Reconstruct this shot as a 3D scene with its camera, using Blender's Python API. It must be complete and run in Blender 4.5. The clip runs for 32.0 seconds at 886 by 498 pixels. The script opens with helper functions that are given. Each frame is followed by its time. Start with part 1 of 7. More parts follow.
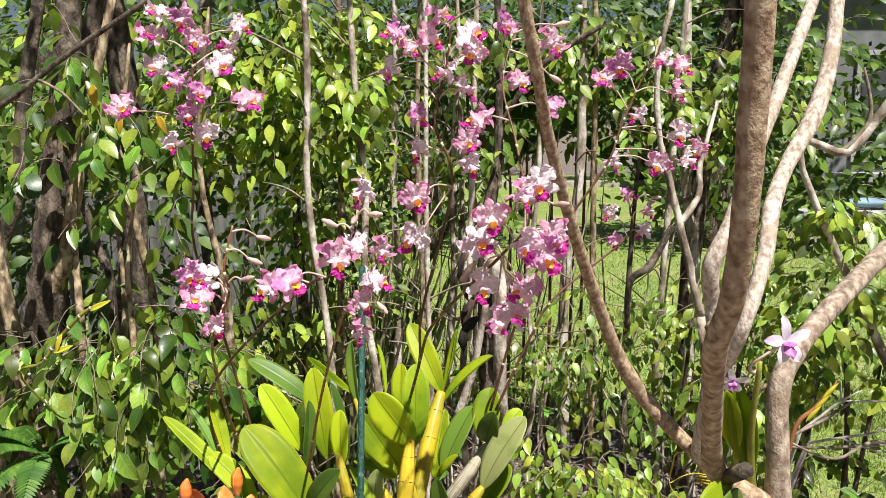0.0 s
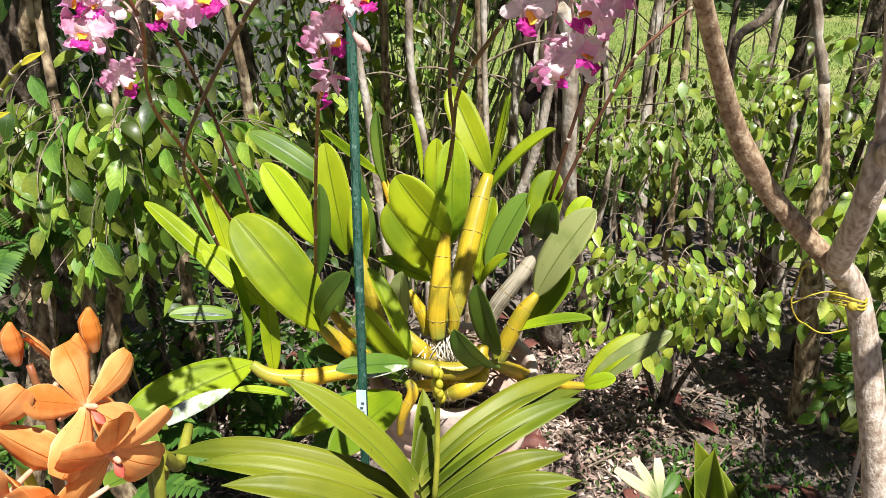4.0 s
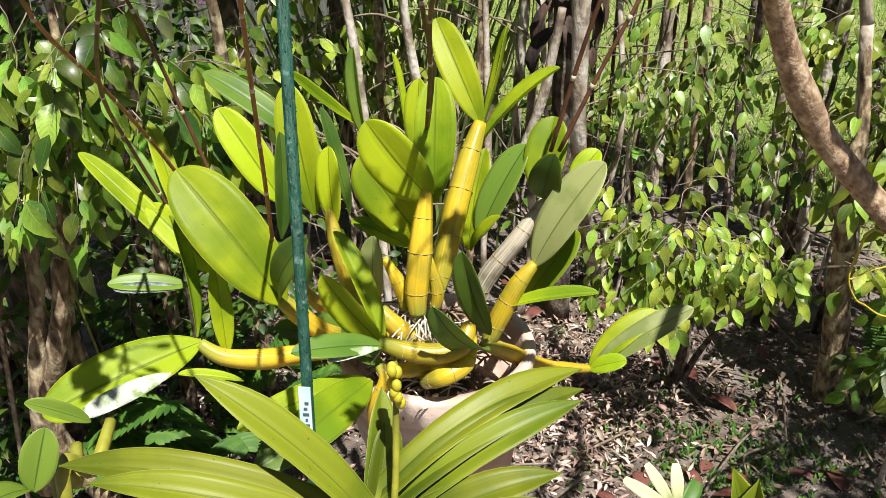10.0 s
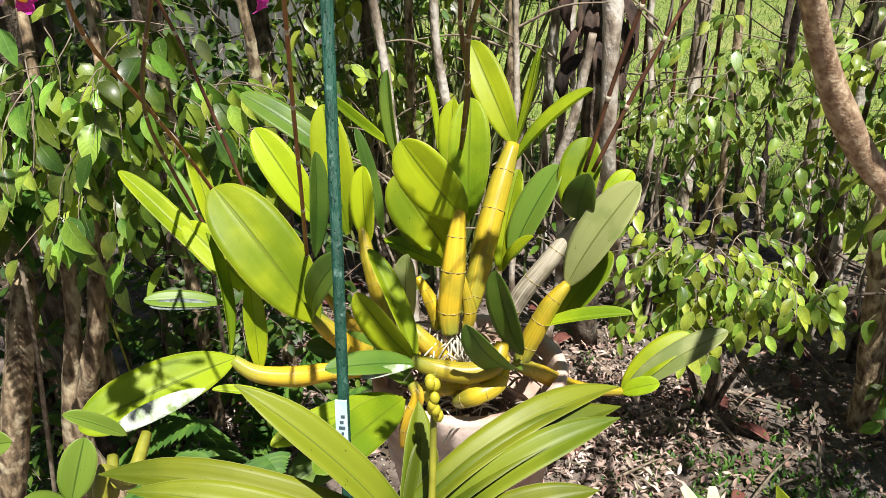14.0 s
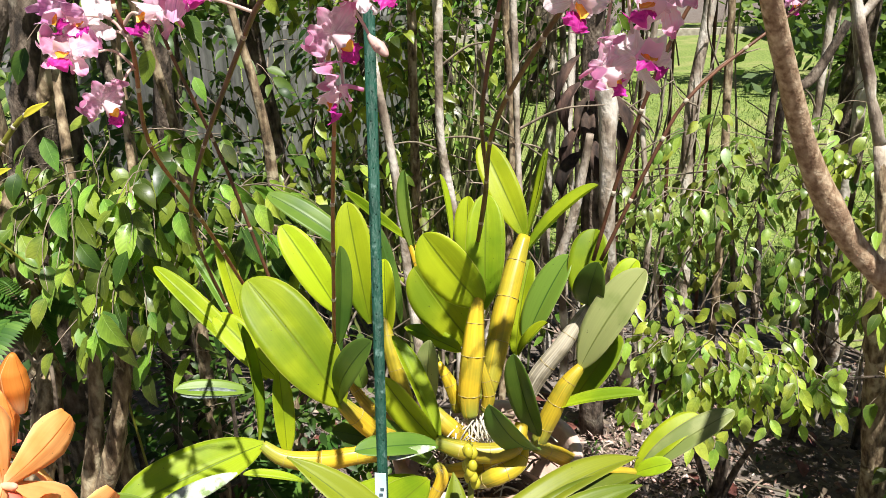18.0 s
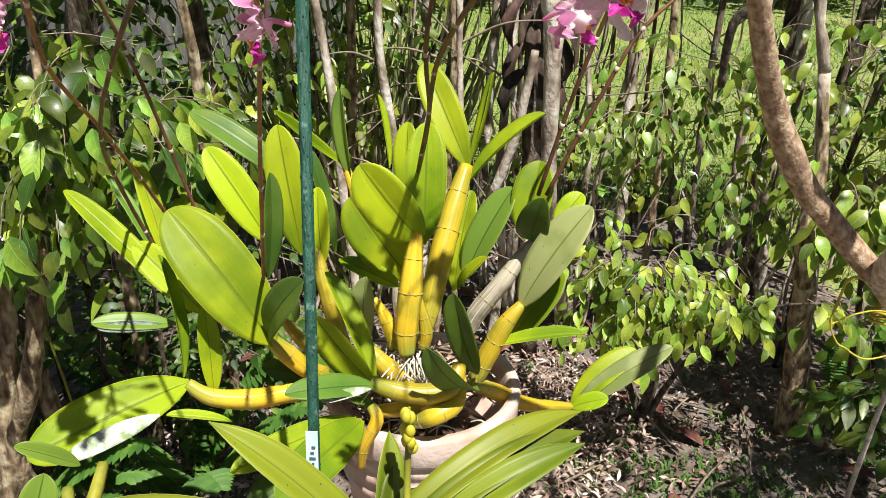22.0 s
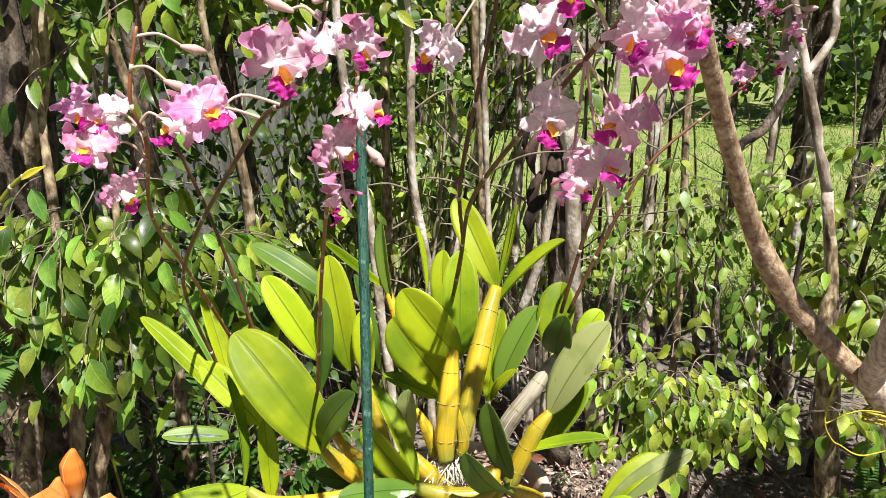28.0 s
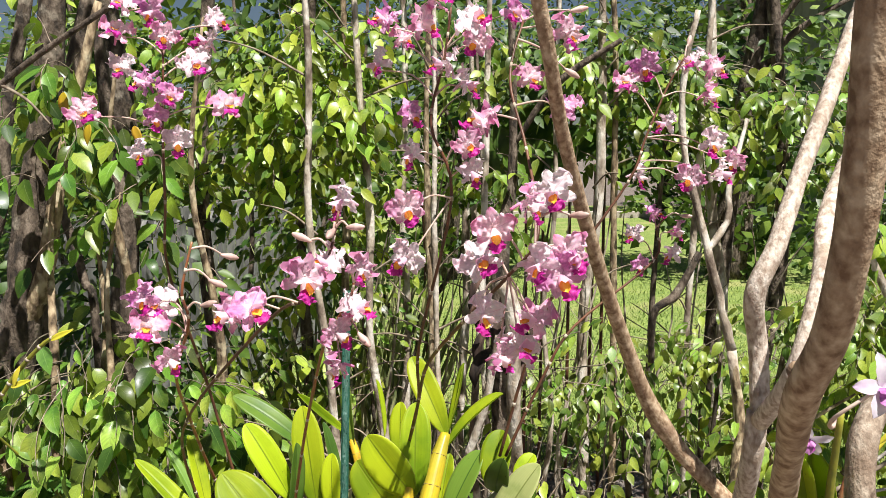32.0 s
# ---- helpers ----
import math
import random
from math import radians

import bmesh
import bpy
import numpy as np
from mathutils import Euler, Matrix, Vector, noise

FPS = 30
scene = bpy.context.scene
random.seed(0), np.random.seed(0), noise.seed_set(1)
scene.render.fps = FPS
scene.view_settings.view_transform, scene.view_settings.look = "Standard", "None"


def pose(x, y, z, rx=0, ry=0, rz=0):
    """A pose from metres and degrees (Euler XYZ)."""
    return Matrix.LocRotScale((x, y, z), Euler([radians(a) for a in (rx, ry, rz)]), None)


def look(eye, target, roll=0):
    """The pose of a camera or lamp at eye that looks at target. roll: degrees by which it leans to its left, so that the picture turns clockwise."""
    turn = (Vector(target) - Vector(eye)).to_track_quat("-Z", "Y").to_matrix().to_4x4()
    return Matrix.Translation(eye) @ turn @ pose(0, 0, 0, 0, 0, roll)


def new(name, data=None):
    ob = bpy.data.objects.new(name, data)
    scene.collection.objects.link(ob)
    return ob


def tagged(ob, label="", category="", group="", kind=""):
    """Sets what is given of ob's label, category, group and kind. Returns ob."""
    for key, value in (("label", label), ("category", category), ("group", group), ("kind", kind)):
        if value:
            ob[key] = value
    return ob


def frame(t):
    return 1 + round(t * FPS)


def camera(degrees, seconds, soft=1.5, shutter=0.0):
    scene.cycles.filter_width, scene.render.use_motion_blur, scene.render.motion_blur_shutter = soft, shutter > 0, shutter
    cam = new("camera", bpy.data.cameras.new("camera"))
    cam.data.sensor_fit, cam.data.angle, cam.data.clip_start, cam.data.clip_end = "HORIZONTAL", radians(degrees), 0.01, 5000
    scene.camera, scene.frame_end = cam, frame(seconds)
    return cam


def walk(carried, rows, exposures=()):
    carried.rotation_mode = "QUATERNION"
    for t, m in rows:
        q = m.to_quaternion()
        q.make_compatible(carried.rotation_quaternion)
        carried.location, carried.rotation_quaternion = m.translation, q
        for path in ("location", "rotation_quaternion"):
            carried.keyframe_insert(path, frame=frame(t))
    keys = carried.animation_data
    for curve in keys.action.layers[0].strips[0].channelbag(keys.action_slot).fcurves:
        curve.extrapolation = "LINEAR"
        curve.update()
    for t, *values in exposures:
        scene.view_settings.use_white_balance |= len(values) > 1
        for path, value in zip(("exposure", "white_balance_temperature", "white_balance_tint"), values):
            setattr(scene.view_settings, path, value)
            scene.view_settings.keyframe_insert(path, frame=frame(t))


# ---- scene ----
cam = camera(57.7, 32.0, 0.6)
PATH = [
    (0, (0.018, 0.004, 1.511), (0.01, 1.98, 1.2), -0.1),
    (0.5, (0.02, 0.003, 1.503), (0.003, 1.975, 1.166), -0.2),
    (1, (0.025, 0.007, 1.495), (0.002, 1.954, 1.042), -0.3),
    (1.5, (0.025, 0.0, 1.497), (-0.01, 1.927, 0.965), -0.6),
    (2, (0.02, 0.039, 1.479), (-0.046, 1.948, 0.885), -0.8),
    (2.5, (0.025, 0.143, 1.466), (-0.076, 2.041, 0.844), -0.9),
    (3, (0.045, 0.243, 1.444), (-0.088, 2.128, 0.789), -0.7),
    (3.5, (0.051, 0.304, 1.414), (-0.118, 2.167, 0.707), -1.1),
    (4, (0.057, 0.351, 1.399), (-0.13, 2.16, 0.568), -1.4),
    (4.5, (0.071, 0.389, 1.382), (-0.126, 2.187, 0.529), -1.5),
    (6.5, (0.075, 0.486, 1.331), (-0.14, 2.213, 0.346), -3.1),
    (7, (0.077, 0.51, 1.323), (-0.143, 2.237, 0.339), -3.3),
    (7.5, (0.076, 0.518, 1.326), (-0.143, 2.241, 0.335), -3.5),
    (8, (0.081, 0.524, 1.321), (-0.136, 2.247, 0.33), -3.9),
    (8.5, (0.082, 0.527, 1.319), (-0.136, 2.25, 0.326), -3.9),
    (9, (0.082, 0.53, 1.318), (-0.133, 2.255, 0.33), -3.9),
    (9.5, (0.074, 0.509, 1.327), (-0.141, 2.257, 0.379), -2.4),
    (10, (0.077, 0.517, 1.323), (-0.135, 2.281, 0.405), -1.5),
    (10.5, (0.075, 0.524, 1.315), (-0.137, 2.258, 0.34), -2.4),
    (11, (0.063, 0.524, 1.326), (-0.155, 2.255, 0.349), -2.7),
    (11.5, (0.068, 0.529, 1.328), (-0.158, 2.258, 0.348), -2.9),
    (12, (0.068, 0.527, 1.318), (-0.166, 2.256, 0.339), -3.0),
    (12.5, (0.069, 0.521, 1.318), (-0.171, 2.271, 0.38), -2.9),
    (13, (0.074, 0.521, 1.314), (-0.169, 2.272, 0.38), -2.7),
    (13.5, (0.07, 0.513, 1.314), (-0.195, 2.276, 0.407), -2.9),
    (14, (0.067, 0.508, 1.315), (-0.207, 2.295, 0.461), -1.8),
    (14.5, (0.071, 0.502, 1.317), (-0.204, 2.311, 0.51), -1.4),
    (16.5, (0.06, 0.494, 1.323), (-0.215, 2.352, 0.638), -0.5),
    (17, (0.057, 0.48, 1.325), (-0.217, 2.349, 0.666), -1.1),
    (17.5, (0.051, 0.462, 1.326), (-0.223, 2.337, 0.686), -1.6),
    (18, (0.046, 0.44, 1.331), (-0.221, 2.319, 0.699), -2.4),
    (18.5, (0.043, 0.423, 1.335), (-0.215, 2.306, 0.71), -3.2),
    (19, (0.047, 0.428, 1.341), (-0.203, 2.313, 0.72), -3.5),
    (19.5, (0.049, 0.433, 1.346), (-0.202, 2.319, 0.73), -3.8),
    (20, (0.057, 0.411, 1.348), (-0.201, 2.296, 0.731), -3.9),
    (20.5, (0.058, 0.388, 1.355), (-0.201, 2.272, 0.733), -4.0),
    (21, (0.045, 0.382, 1.366), (-0.184, 2.227, 0.63), -3.4),
    (21.5, (0.037, 0.463, 1.356), (-0.073, 2.277, 0.522), 0.4),
    (22, (0.036, 0.504, 1.343), (-0.068, 2.311, 0.491), 0.4),
    (22.5, (0.06, 0.531, 1.33), (-0.031, 2.336, 0.475), 0.6),
    (23, (0.065, 0.528, 1.333), (-0.03, 2.329, 0.469), 0.3),
    (23.5, (0.057, 0.507, 1.332), (-0.057, 2.308, 0.47), -0.1),
    (24, (0.045, 0.511, 1.327), (-0.134, 2.305, 0.461), 0.4),
    (24.5, (0.031, 0.524, 1.326), (-0.18, 2.317, 0.465), 0.7),
    (26.5, (0.035, 0.479, 1.337), (-0.201, 2.305, 0.556), 0.1),
    (27, (0.035, 0.458, 1.349), (-0.199, 2.292, 0.587), 0.1),
    (27.5, (0.038, 0.428, 1.369), (-0.181, 2.294, 0.684), -0.9),
    (28, (0.039, 0.389, 1.394), (-0.144, 2.293, 0.811), -1.6),
    (28.5, (0.041, 0.352, 1.414), (-0.124, 2.296, 0.978), -1.5),
    (29, (0.039, 0.326, 1.435), (-0.117, 2.287, 1.077), -1.4),
    (29.5, (0.04, 0.289, 1.447), (-0.114, 2.254, 1.105), -1.5),
    (30, (0.048, 0.263, 1.45), (-0.095, 2.229, 1.108), -1.4),
    (30.5, (0.044, 0.239, 1.457), (-0.075, 2.206, 1.113), -1.1),
    (31, (0.037, 0.201, 1.466), (-0.061, 2.169, 1.124), -0.8),
    (31.5, (0.039, 0.176, 1.472), (-0.041, 2.158, 1.215), -0.6),
    (32, (0.041, 0.156, 1.476), (-0.012, 2.142, 1.242), -0.1),
]
walk(cam, [(t, look(eye, target, roll)) for t, eye, target, roll in PATH], [(0, 0.77), (3, 0.79), (5, 0.72), (14, 0.76), (17, 0.86), (22, 0.76), (25, 0.80), (28, 0.83), (32, 0.84)])


# world and sun
world = bpy.data.worlds.new("world")
scene.world = world
world.use_nodes = True
wn = world.node_tree
sky = wn.nodes.new("ShaderNodeTexSky")
sky.sky_type, sky.sun_disc = "NISHITA", False
SUN = Vector((0.22, -0.40, 0.89)).normalized()
sky.sun_elevation = math.asin(SUN.z)
sky.sun_rotation = math.atan2(SUN.x, SUN.y)
wn.links.new(sky.outputs[0], wn.nodes["Background"].inputs[0])
wn.nodes["Background"].inputs[1].default_value = 0.0264
sun_data = bpy.data.lights.new("sun", "SUN")
sun_data.energy, sun_data.angle, sun_data.color = 5.0, radians(0.6), (1.0, 0.965, 0.91)
sun_lamp = new("sun", sun_data)
sun_lamp.matrix_world = look((0, 0, 0), -SUN)


# ---- materials ----
def material(name, colors, rough=0.6, scale=30.0, detail=4.0, bump=0.0, bump_scale=80.0, trans=0.0, tint=None,
             random_amount=0.0, stretch=(1, 1, 1), spec=0.5, stops=(0.35, 0.65), island=False, second=None, sheen=0.0, second_stretch=None):
    """A noise-mixed surface: two or more colours, bump, and for leaves a translucent share."""
    m = bpy.data.materials.new(name)
    m.use_nodes = True
    n, l = m.node_tree.nodes, m.node_tree.links
    b = n["Principled BSDF"]
    b.inputs["Roughness"].default_value = rough
    b.inputs["Specular IOR Level"].default_value = spec
    co = n.new("ShaderNodeTexCoord")
    mp = n.new("ShaderNodeMapping")
    mp.inputs["Scale"].default_value = stretch
    l.new(co.outputs["Object"], mp.inputs["Vector"])
    tx = n.new("ShaderNodeTexNoise")
    tx.inputs["Scale"].default_value, tx.inputs["Detail"].default_value = scale, detail
    l.new(mp.outputs[0], tx.inputs["Vector"])
    ramp = n.new("ShaderNodeValToRGB")
    e = ramp.color_ramp.elements
    e[0].position, e[1].position = stops
    e[0].color, e[1].color = (*colors[0], 1), (*colors[-1], 1)
    for i, c in enumerate(colors[1:-1]):
        k = e.new(stops[0] + (stops[1] - stops[0]) * (i + 1) / (len(colors) - 1))
        k.color = (*c, 1)
    l.new(tx.outputs["Fac"], ramp.inputs[0])
    out = ramp.outputs[0]
    if second:
        color, sc, lo, hi = second
        t2 = n.new("ShaderNodeTexNoise")
        t2.inputs["Scale"].default_value, t2.inputs["Detail"].default_value = sc, 5
        if second_stretch:
            mp2 = n.new("ShaderNodeMapping")
            mp2.inputs["Scale"].default_value = second_stretch
            l.new(co.outputs["Object"], mp2.inputs["Vector"])
            l.new(mp2.outputs[0], t2.inputs["Vector"])
        else:
            l.new(co.outputs["Object"], t2.inputs["Vector"])
        mr = n.new("ShaderNodeMapRange")
        mr.inputs[1].default_value, mr.inputs[2].default_value = lo, hi
        l.new(t2.outputs["Fac"], mr.inputs[0])
        mx = n.new("ShaderNodeMix")
        mx.data_type = "RGBA"
        l.new(mr.outputs[0], mx.inputs[0])
        l.new(out, mx.inputs[6])
        mx.inputs[7].default_value = (*color, 1)
        out = mx.outputs[2]
    if random_amount:
        src = n.new("ShaderNodeNewGeometry").outputs["Random Per Island"] if island else n.new("ShaderNodeObjectInfo").outputs["Random"]
        hs = n.new("ShaderNodeHueSaturation")
        mr = n.new("ShaderNodeMapRange")
        mr.inputs[3].default_value, mr.inputs[4].default_value = 1 - random_amount, 1 + random_amount
        l.new(src, mr.inputs[0])
        l.new(mr.outputs[0], hs.inputs["Value"])
        mr2 = n.new("ShaderNodeMapRange")
        mr2.inputs[3].default_value, mr2.inputs[4].default_value = 0.5 + 0.03 * random_amount, 0.5 - 0.06 * random_amount
        l.new(src, mr2.inputs[0])
        l.new(mr2.outputs[0], hs.inputs["Hue"])
        l.new(out, hs.inputs["Color"])
        out = hs.outputs[0]
    l.new(out, b.inputs["Base Color"])
    if sheen:
        b.inputs["Coat Weight"].default_value = sheen
        b.inputs["Coat Roughness"].default_value = 0.28
    if bump:
        t3 = n.new("ShaderNodeTexNoise")
        t3.inputs["Scale"].default_value, t3.inputs["Detail"].default_value = bump_scale, 6
        l.new(mp.outputs[0], t3.inputs["Vector"])
        bp = n.new("ShaderNodeBump")
        bp.inputs["Strength"].default_value, bp.inputs["Distance"].default_value = bump, 0.006
        l.new(t3.outputs["Fac"], bp.inputs["Height"])
        l.new(bp.outputs[0], b.inputs["Normal"])
    if trans:
        tr = n.new("ShaderNodeBsdfTranslucent")
        if tint:
            mx = n.new("ShaderNodeMix")
            mx.data_type, mx.blend_type = "RGBA", "MULTIPLY"
            mx.inputs[0].default_value = 1
            l.new(out, mx.inputs[6])
            mx.inputs[7].default_value = (*tint, 1)
            l.new(mx.outputs[2], tr.inputs[0])
        else:
            l.new(out, tr.inputs[0])
        ms = n.new("ShaderNodeMixShader")
        ms.inputs[0].default_value = trans
        l.new(b.outputs[0], ms.inputs[1])
        l.new(tr.outputs[0], ms.inputs[2])
        l.new(ms.outputs[0], n["Material Output"].inputs[0])
    return m


def veined(name, dark, light, rib, edge, rough=0.45, trans=0.32, tint=(1.25, 1.2, 0.4), vary=0.2, island=False, veins=46.0, lines=0.16,
           blotch=9.0, base=None, base_to=0.2, specks=0.0, gloss=0.0, spec=0.4, cross=False, rib_width=0.045, edge_width=0.06, tip=None):
    """A leaf or petal with midrib, margin, veins along (or across) it, blotches and specks; coordinates run across (x) and along (y) the blade."""
    m = bpy.data.materials.new(name)
    m.use_nodes = True
    n, l = m.node_tree.nodes, m.node_tree.links
    b = n["Principled BSDF"]
    b.inputs["Roughness"].default_value, b.inputs["Specular IOR Level"].default_value = rough, spec
    co = n.new("ShaderNodeTexCoord")
    ran = n.new("ShaderNodeNewGeometry").outputs["Random Per Island"] if island else n.new("ShaderNodeObjectInfo").outputs["Random"]

    def calc(op, a, c=0.0):
        k = n.new("ShaderNodeMath")
        k.operation = op
        for i, x in enumerate((a, c)):
            if isinstance(x, (int, float)):
                k.inputs[i].default_value = x
            else:
                l.new(x, k.inputs[i])
        return k.outputs[0]

    def ranged(x, a, c, lo=0.0, hi=1.0):
        k = n.new("ShaderNodeMapRange")
        k.interpolation_type = "SMOOTHSTEP"
        for i, q in enumerate((a, c, lo, hi)):
            k.inputs[i + 1].default_value = q
        l.new(x, k.inputs[0])
        return k.outputs[0]

    def mixed(f, a, c, mode="MIX"):
        k = n.new("ShaderNodeMix")
        k.data_type, k.blend_type = "RGBA", mode
        for i, x in ((0, f), (6, a), (7, c)):
            if isinstance(x, tuple):
                k.inputs[i].default_value = (*x, 1)
            elif isinstance(x, (int, float)):
                k.inputs[i].default_value = x
            else:
                l.new(x, k.inputs[i])
        return k.outputs[2]

    def speckle(vector, scale, detail=3.0):
        k = n.new("ShaderNodeTexNoise")
        k.inputs["Scale"].default_value, k.inputs["Detail"].default_value = scale, detail
        l.new(vector, k.inputs["Vector"])
        return k.outputs["Fac"]

    part_xy = n.new("ShaderNodeSeparateXYZ")
    l.new(co.outputs["UV"], part_xy.inputs[0])
    across = calc("MULTIPLY", calc("ABSOLUTE", calc("SUBTRACT", part_xy.outputs[0], 0.5)), 2.0)
    along = part_xy.outputs[1]
    vec = n.new("ShaderNodeCombineXYZ")
    if cross:
        l.new(calc("MULTIPLY", across, 1.2), vec.inputs[0])
        l.new(calc("MULTIPLY", calc("SUBTRACT", along, calc("MULTIPLY", across, 0.22)), veins), vec.inputs[1])
    else:
        l.new(calc("MULTIPLY", part_xy.outputs[0], veins), vec.inputs[0])
        l.new(calc("MULTIPLY", along, 1.6), vec.inputs[1])
    l.new(calc("MULTIPLY", ran, 37.0), vec.inputs[2])
    line = speckle(vec.outputs[0], 1.0, 2.0)
    spread = speckle(co.outputs["Object"], blotch, 5.0)
    col = mixed(ranged(calc("ADD", calc("MULTIPLY", spread, 0.88), calc("MULTIPLY", ran, 0.12)), 0.34, 0.60), dark, light)
    if base:
        col = mixed(ranged(along, base_to, 0.0), col, base)
    if tip:
        col = mixed(ranged(calc("ADD", along, calc("MULTIPLY", line, 0.5)), 0.75, 1.25), col, tip)
    shade = n.new("ShaderNodeHueSaturation")
    l.new(ranged(line, 0.3, 0.7, 1 - lines, 1 + lines), shade.inputs["Value"])
    l.new(col, shade.inputs["Color"])
    col = shade.outputs[0]
    ribs = ranged(across, rib_width, rib_width * 0.2)
    col = mixed(ribs, col, rib)
    col = mixed(ranged(across, 1 - edge_width, 1.0), col, edge)
    if specks:
        col = mixed(ranged(speckle(co.outputs["Object"], specks, 1.0), 0.77, 0.80), col, (0.05, 0.04, 0.015))
    hue = n.new("ShaderNodeHueSaturation")
    l.new(ranged(ran, 0.0, 1.0, 1 - vary, 1 + vary), hue.inputs["Value"])
    other = calc("FRACT", calc("MULTIPLY", ran, 7.31))
    l.new(ranged(other, 0.0, 1.0, 0.5 - 0.06 * vary, 0.5 + 0.045 * vary), hue.inputs["Hue"])
    l.new(col, hue.inputs["Color"])
    col = hue.outputs[0]
    l.new(col, b.inputs["Base Color"])
    if gloss:
        b.inputs["Coat Weight"].default_value, b.inputs["Coat Roughness"].default_value = gloss, 0.25
    height = calc("SUBTRACT", calc("ADD", calc("MULTIPLY", line, 2.0 * lines), calc("MULTIPLY", spread, 0.8)), ribs)
    bp = n.new("ShaderNodeBump")
    bp.inputs["Strength"].default_value, bp.inputs["Distance"].default_value = 0.35, 0.002
    l.new(height, bp.inputs["Height"])
    l.new(bp.outputs[0], b.inputs["Normal"])
    tr = n.new("ShaderNodeBsdfTranslucent")
    l.new(mixed(1.0, col, tint, "MULTIPLY"), tr.inputs[0])
    ms = n.new("ShaderNodeMixShader")
    ms.inputs[0].default_value = trans
    l.new(b.outputs[0], ms.inputs[1])
    l.new(tr.outputs[0], ms.inputs[2])
    l.new(ms.outputs[0], n["Material Output"].inputs[0])
    return m


M = {}
M["soil"] = material("soil", [(0.06, 0.044, 0.035), (0.15, 0.117, 0.096), (0.27, 0.225, 0.19)], 0.95, 26, 12, 1.0, 110, stops=(0.3, 0.75), second=((0.21, 0.19, 0.17), 3.4, 0.50, 0.70))
M["litter"] = material("litter", [(0.06, 0.036, 0.024), (0.18, 0.125, 0.085), (0.38, 0.30, 0.225)], 0.85, 20, 3, 0.3, 60, random_amount=0.65, island=True, stops=(0.3, 0.68))
# Lighter copy of litter: pinkish leaves with sunlight put into the colour.
M["litter_sunlit"] = material("litter_sunlit", [(0.20, 0.125, 0.09), (0.40, 0.30, 0.235), (0.60, 0.50, 0.42)], 0.85, 20, 3, 0.3, 60, random_amount=0.55, island=True, stops=(0.3, 0.68))
M["twig_pale"] = material("twig_pale", [(0.34, 0.30, 0.26), (0.60, 0.56, 0.50)], 0.85, 60, 4, 0.3, 120)
M["hedge_leaf"] = veined("hedge_leaf", (0.095, 0.17, 0.025), (0.22, 0.31, 0.045), (0.24, 0.33, 0.09), (0.26, 0.34, 0.10), 0.42, 0.38, (1.25, 1.25, 0.45), 0.5, True, 22, 0.12, 14, gloss=0.25, cross=True)
M["lawn"] = material("lawn", [(0.055, 0.10, 0.018), (0.17, 0.235, 0.045), (0.28, 0.33, 0.09)], 0.9, 34, 12, 1.0, 90, stops=(0.32, 0.68), second=((0.30, 0.29, 0.11), 1.6, 0.5, 0.72))
M["husk"] = material("husk", [(0.018, 0.011, 0.008), (0.06, 0.036, 0.025), (0.13, 0.08, 0.055)], 0.85, 40, 6, 0.6, 90, stretch=(1, 1, 0.3), random_amount=0.3)
M["reed"] = material("reed", [(0.10, 0.16, 0.04), (0.22, 0.28, 0.09), (0.42, 0.40, 0.22)], 0.6, 3, 3, trans=0.25, random_amount=0.5, island=True)
M["thin_stem"] = material("thin_stem", [(0.22, 0.18, 0.13), (0.50, 0.44, 0.35)], 0.85, 14, 6, 0.4, 90, random_amount=0.45, island=True)
M["grass"] = material("grass", [(0.13, 0.23, 0.04), (0.30, 0.38, 0.10)], 0.6, 2, 3, trans=0.3, random_amount=0.5, island=True)
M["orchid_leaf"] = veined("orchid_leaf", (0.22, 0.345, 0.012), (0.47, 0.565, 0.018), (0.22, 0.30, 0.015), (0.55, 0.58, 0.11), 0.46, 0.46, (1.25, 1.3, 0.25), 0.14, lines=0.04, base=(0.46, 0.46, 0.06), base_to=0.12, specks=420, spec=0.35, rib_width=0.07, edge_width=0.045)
# Shaded copy of orchid_leaf, its shade put into the colour, mainly for back leaves.
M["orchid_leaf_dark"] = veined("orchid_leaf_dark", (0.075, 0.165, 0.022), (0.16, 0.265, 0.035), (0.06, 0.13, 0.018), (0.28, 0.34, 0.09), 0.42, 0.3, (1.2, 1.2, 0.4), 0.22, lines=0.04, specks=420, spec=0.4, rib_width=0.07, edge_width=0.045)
M["vanda_leaf"] = veined("vanda_leaf", (0.10, 0.15, 0.010), (0.225, 0.27, 0.018), (0.14, 0.18, 0.025), (0.36, 0.38, 0.10), 0.46, 0.28, (1.25, 1.1, 0.35), 0.18, veins=40, lines=0.05, base=(0.34, 0.36, 0.06), specks=380, spec=0.35, rib_width=0.06, edge_width=0.05)
M["scar"] = material("scar", [(0.34, 0.38, 0.30), (0.58, 0.60, 0.54)], 0.85, 50, 8, 0.5, 200, second=((0.22, 0.30, 0.12), 70, 0.50, 0.62), stops=(0.3, 0.7))
M["scar_grey"] = material("scar_grey", [(0.08, 0.11, 0.095), (0.20, 0.235, 0.215)], 0.4, 40, 8, 0.3, 200, stretch=(1, 3, 3), second=((0.06, 0.07, 0.05), 60, 0.56, 0.66))
M["bulb"] = veined("bulb", (0.42, 0.345, 0.03), (0.64, 0.44, 0.025), (0.64, 0.46, 0.03), (0.64, 0.44, 0.03), 0.42, 0.12, (1.2, 1.0, 0.3), 0.14, False, 12, 0.13, 26, base=(0.27, 0.31, 0.045), base_to=0.35, gloss=0.1)
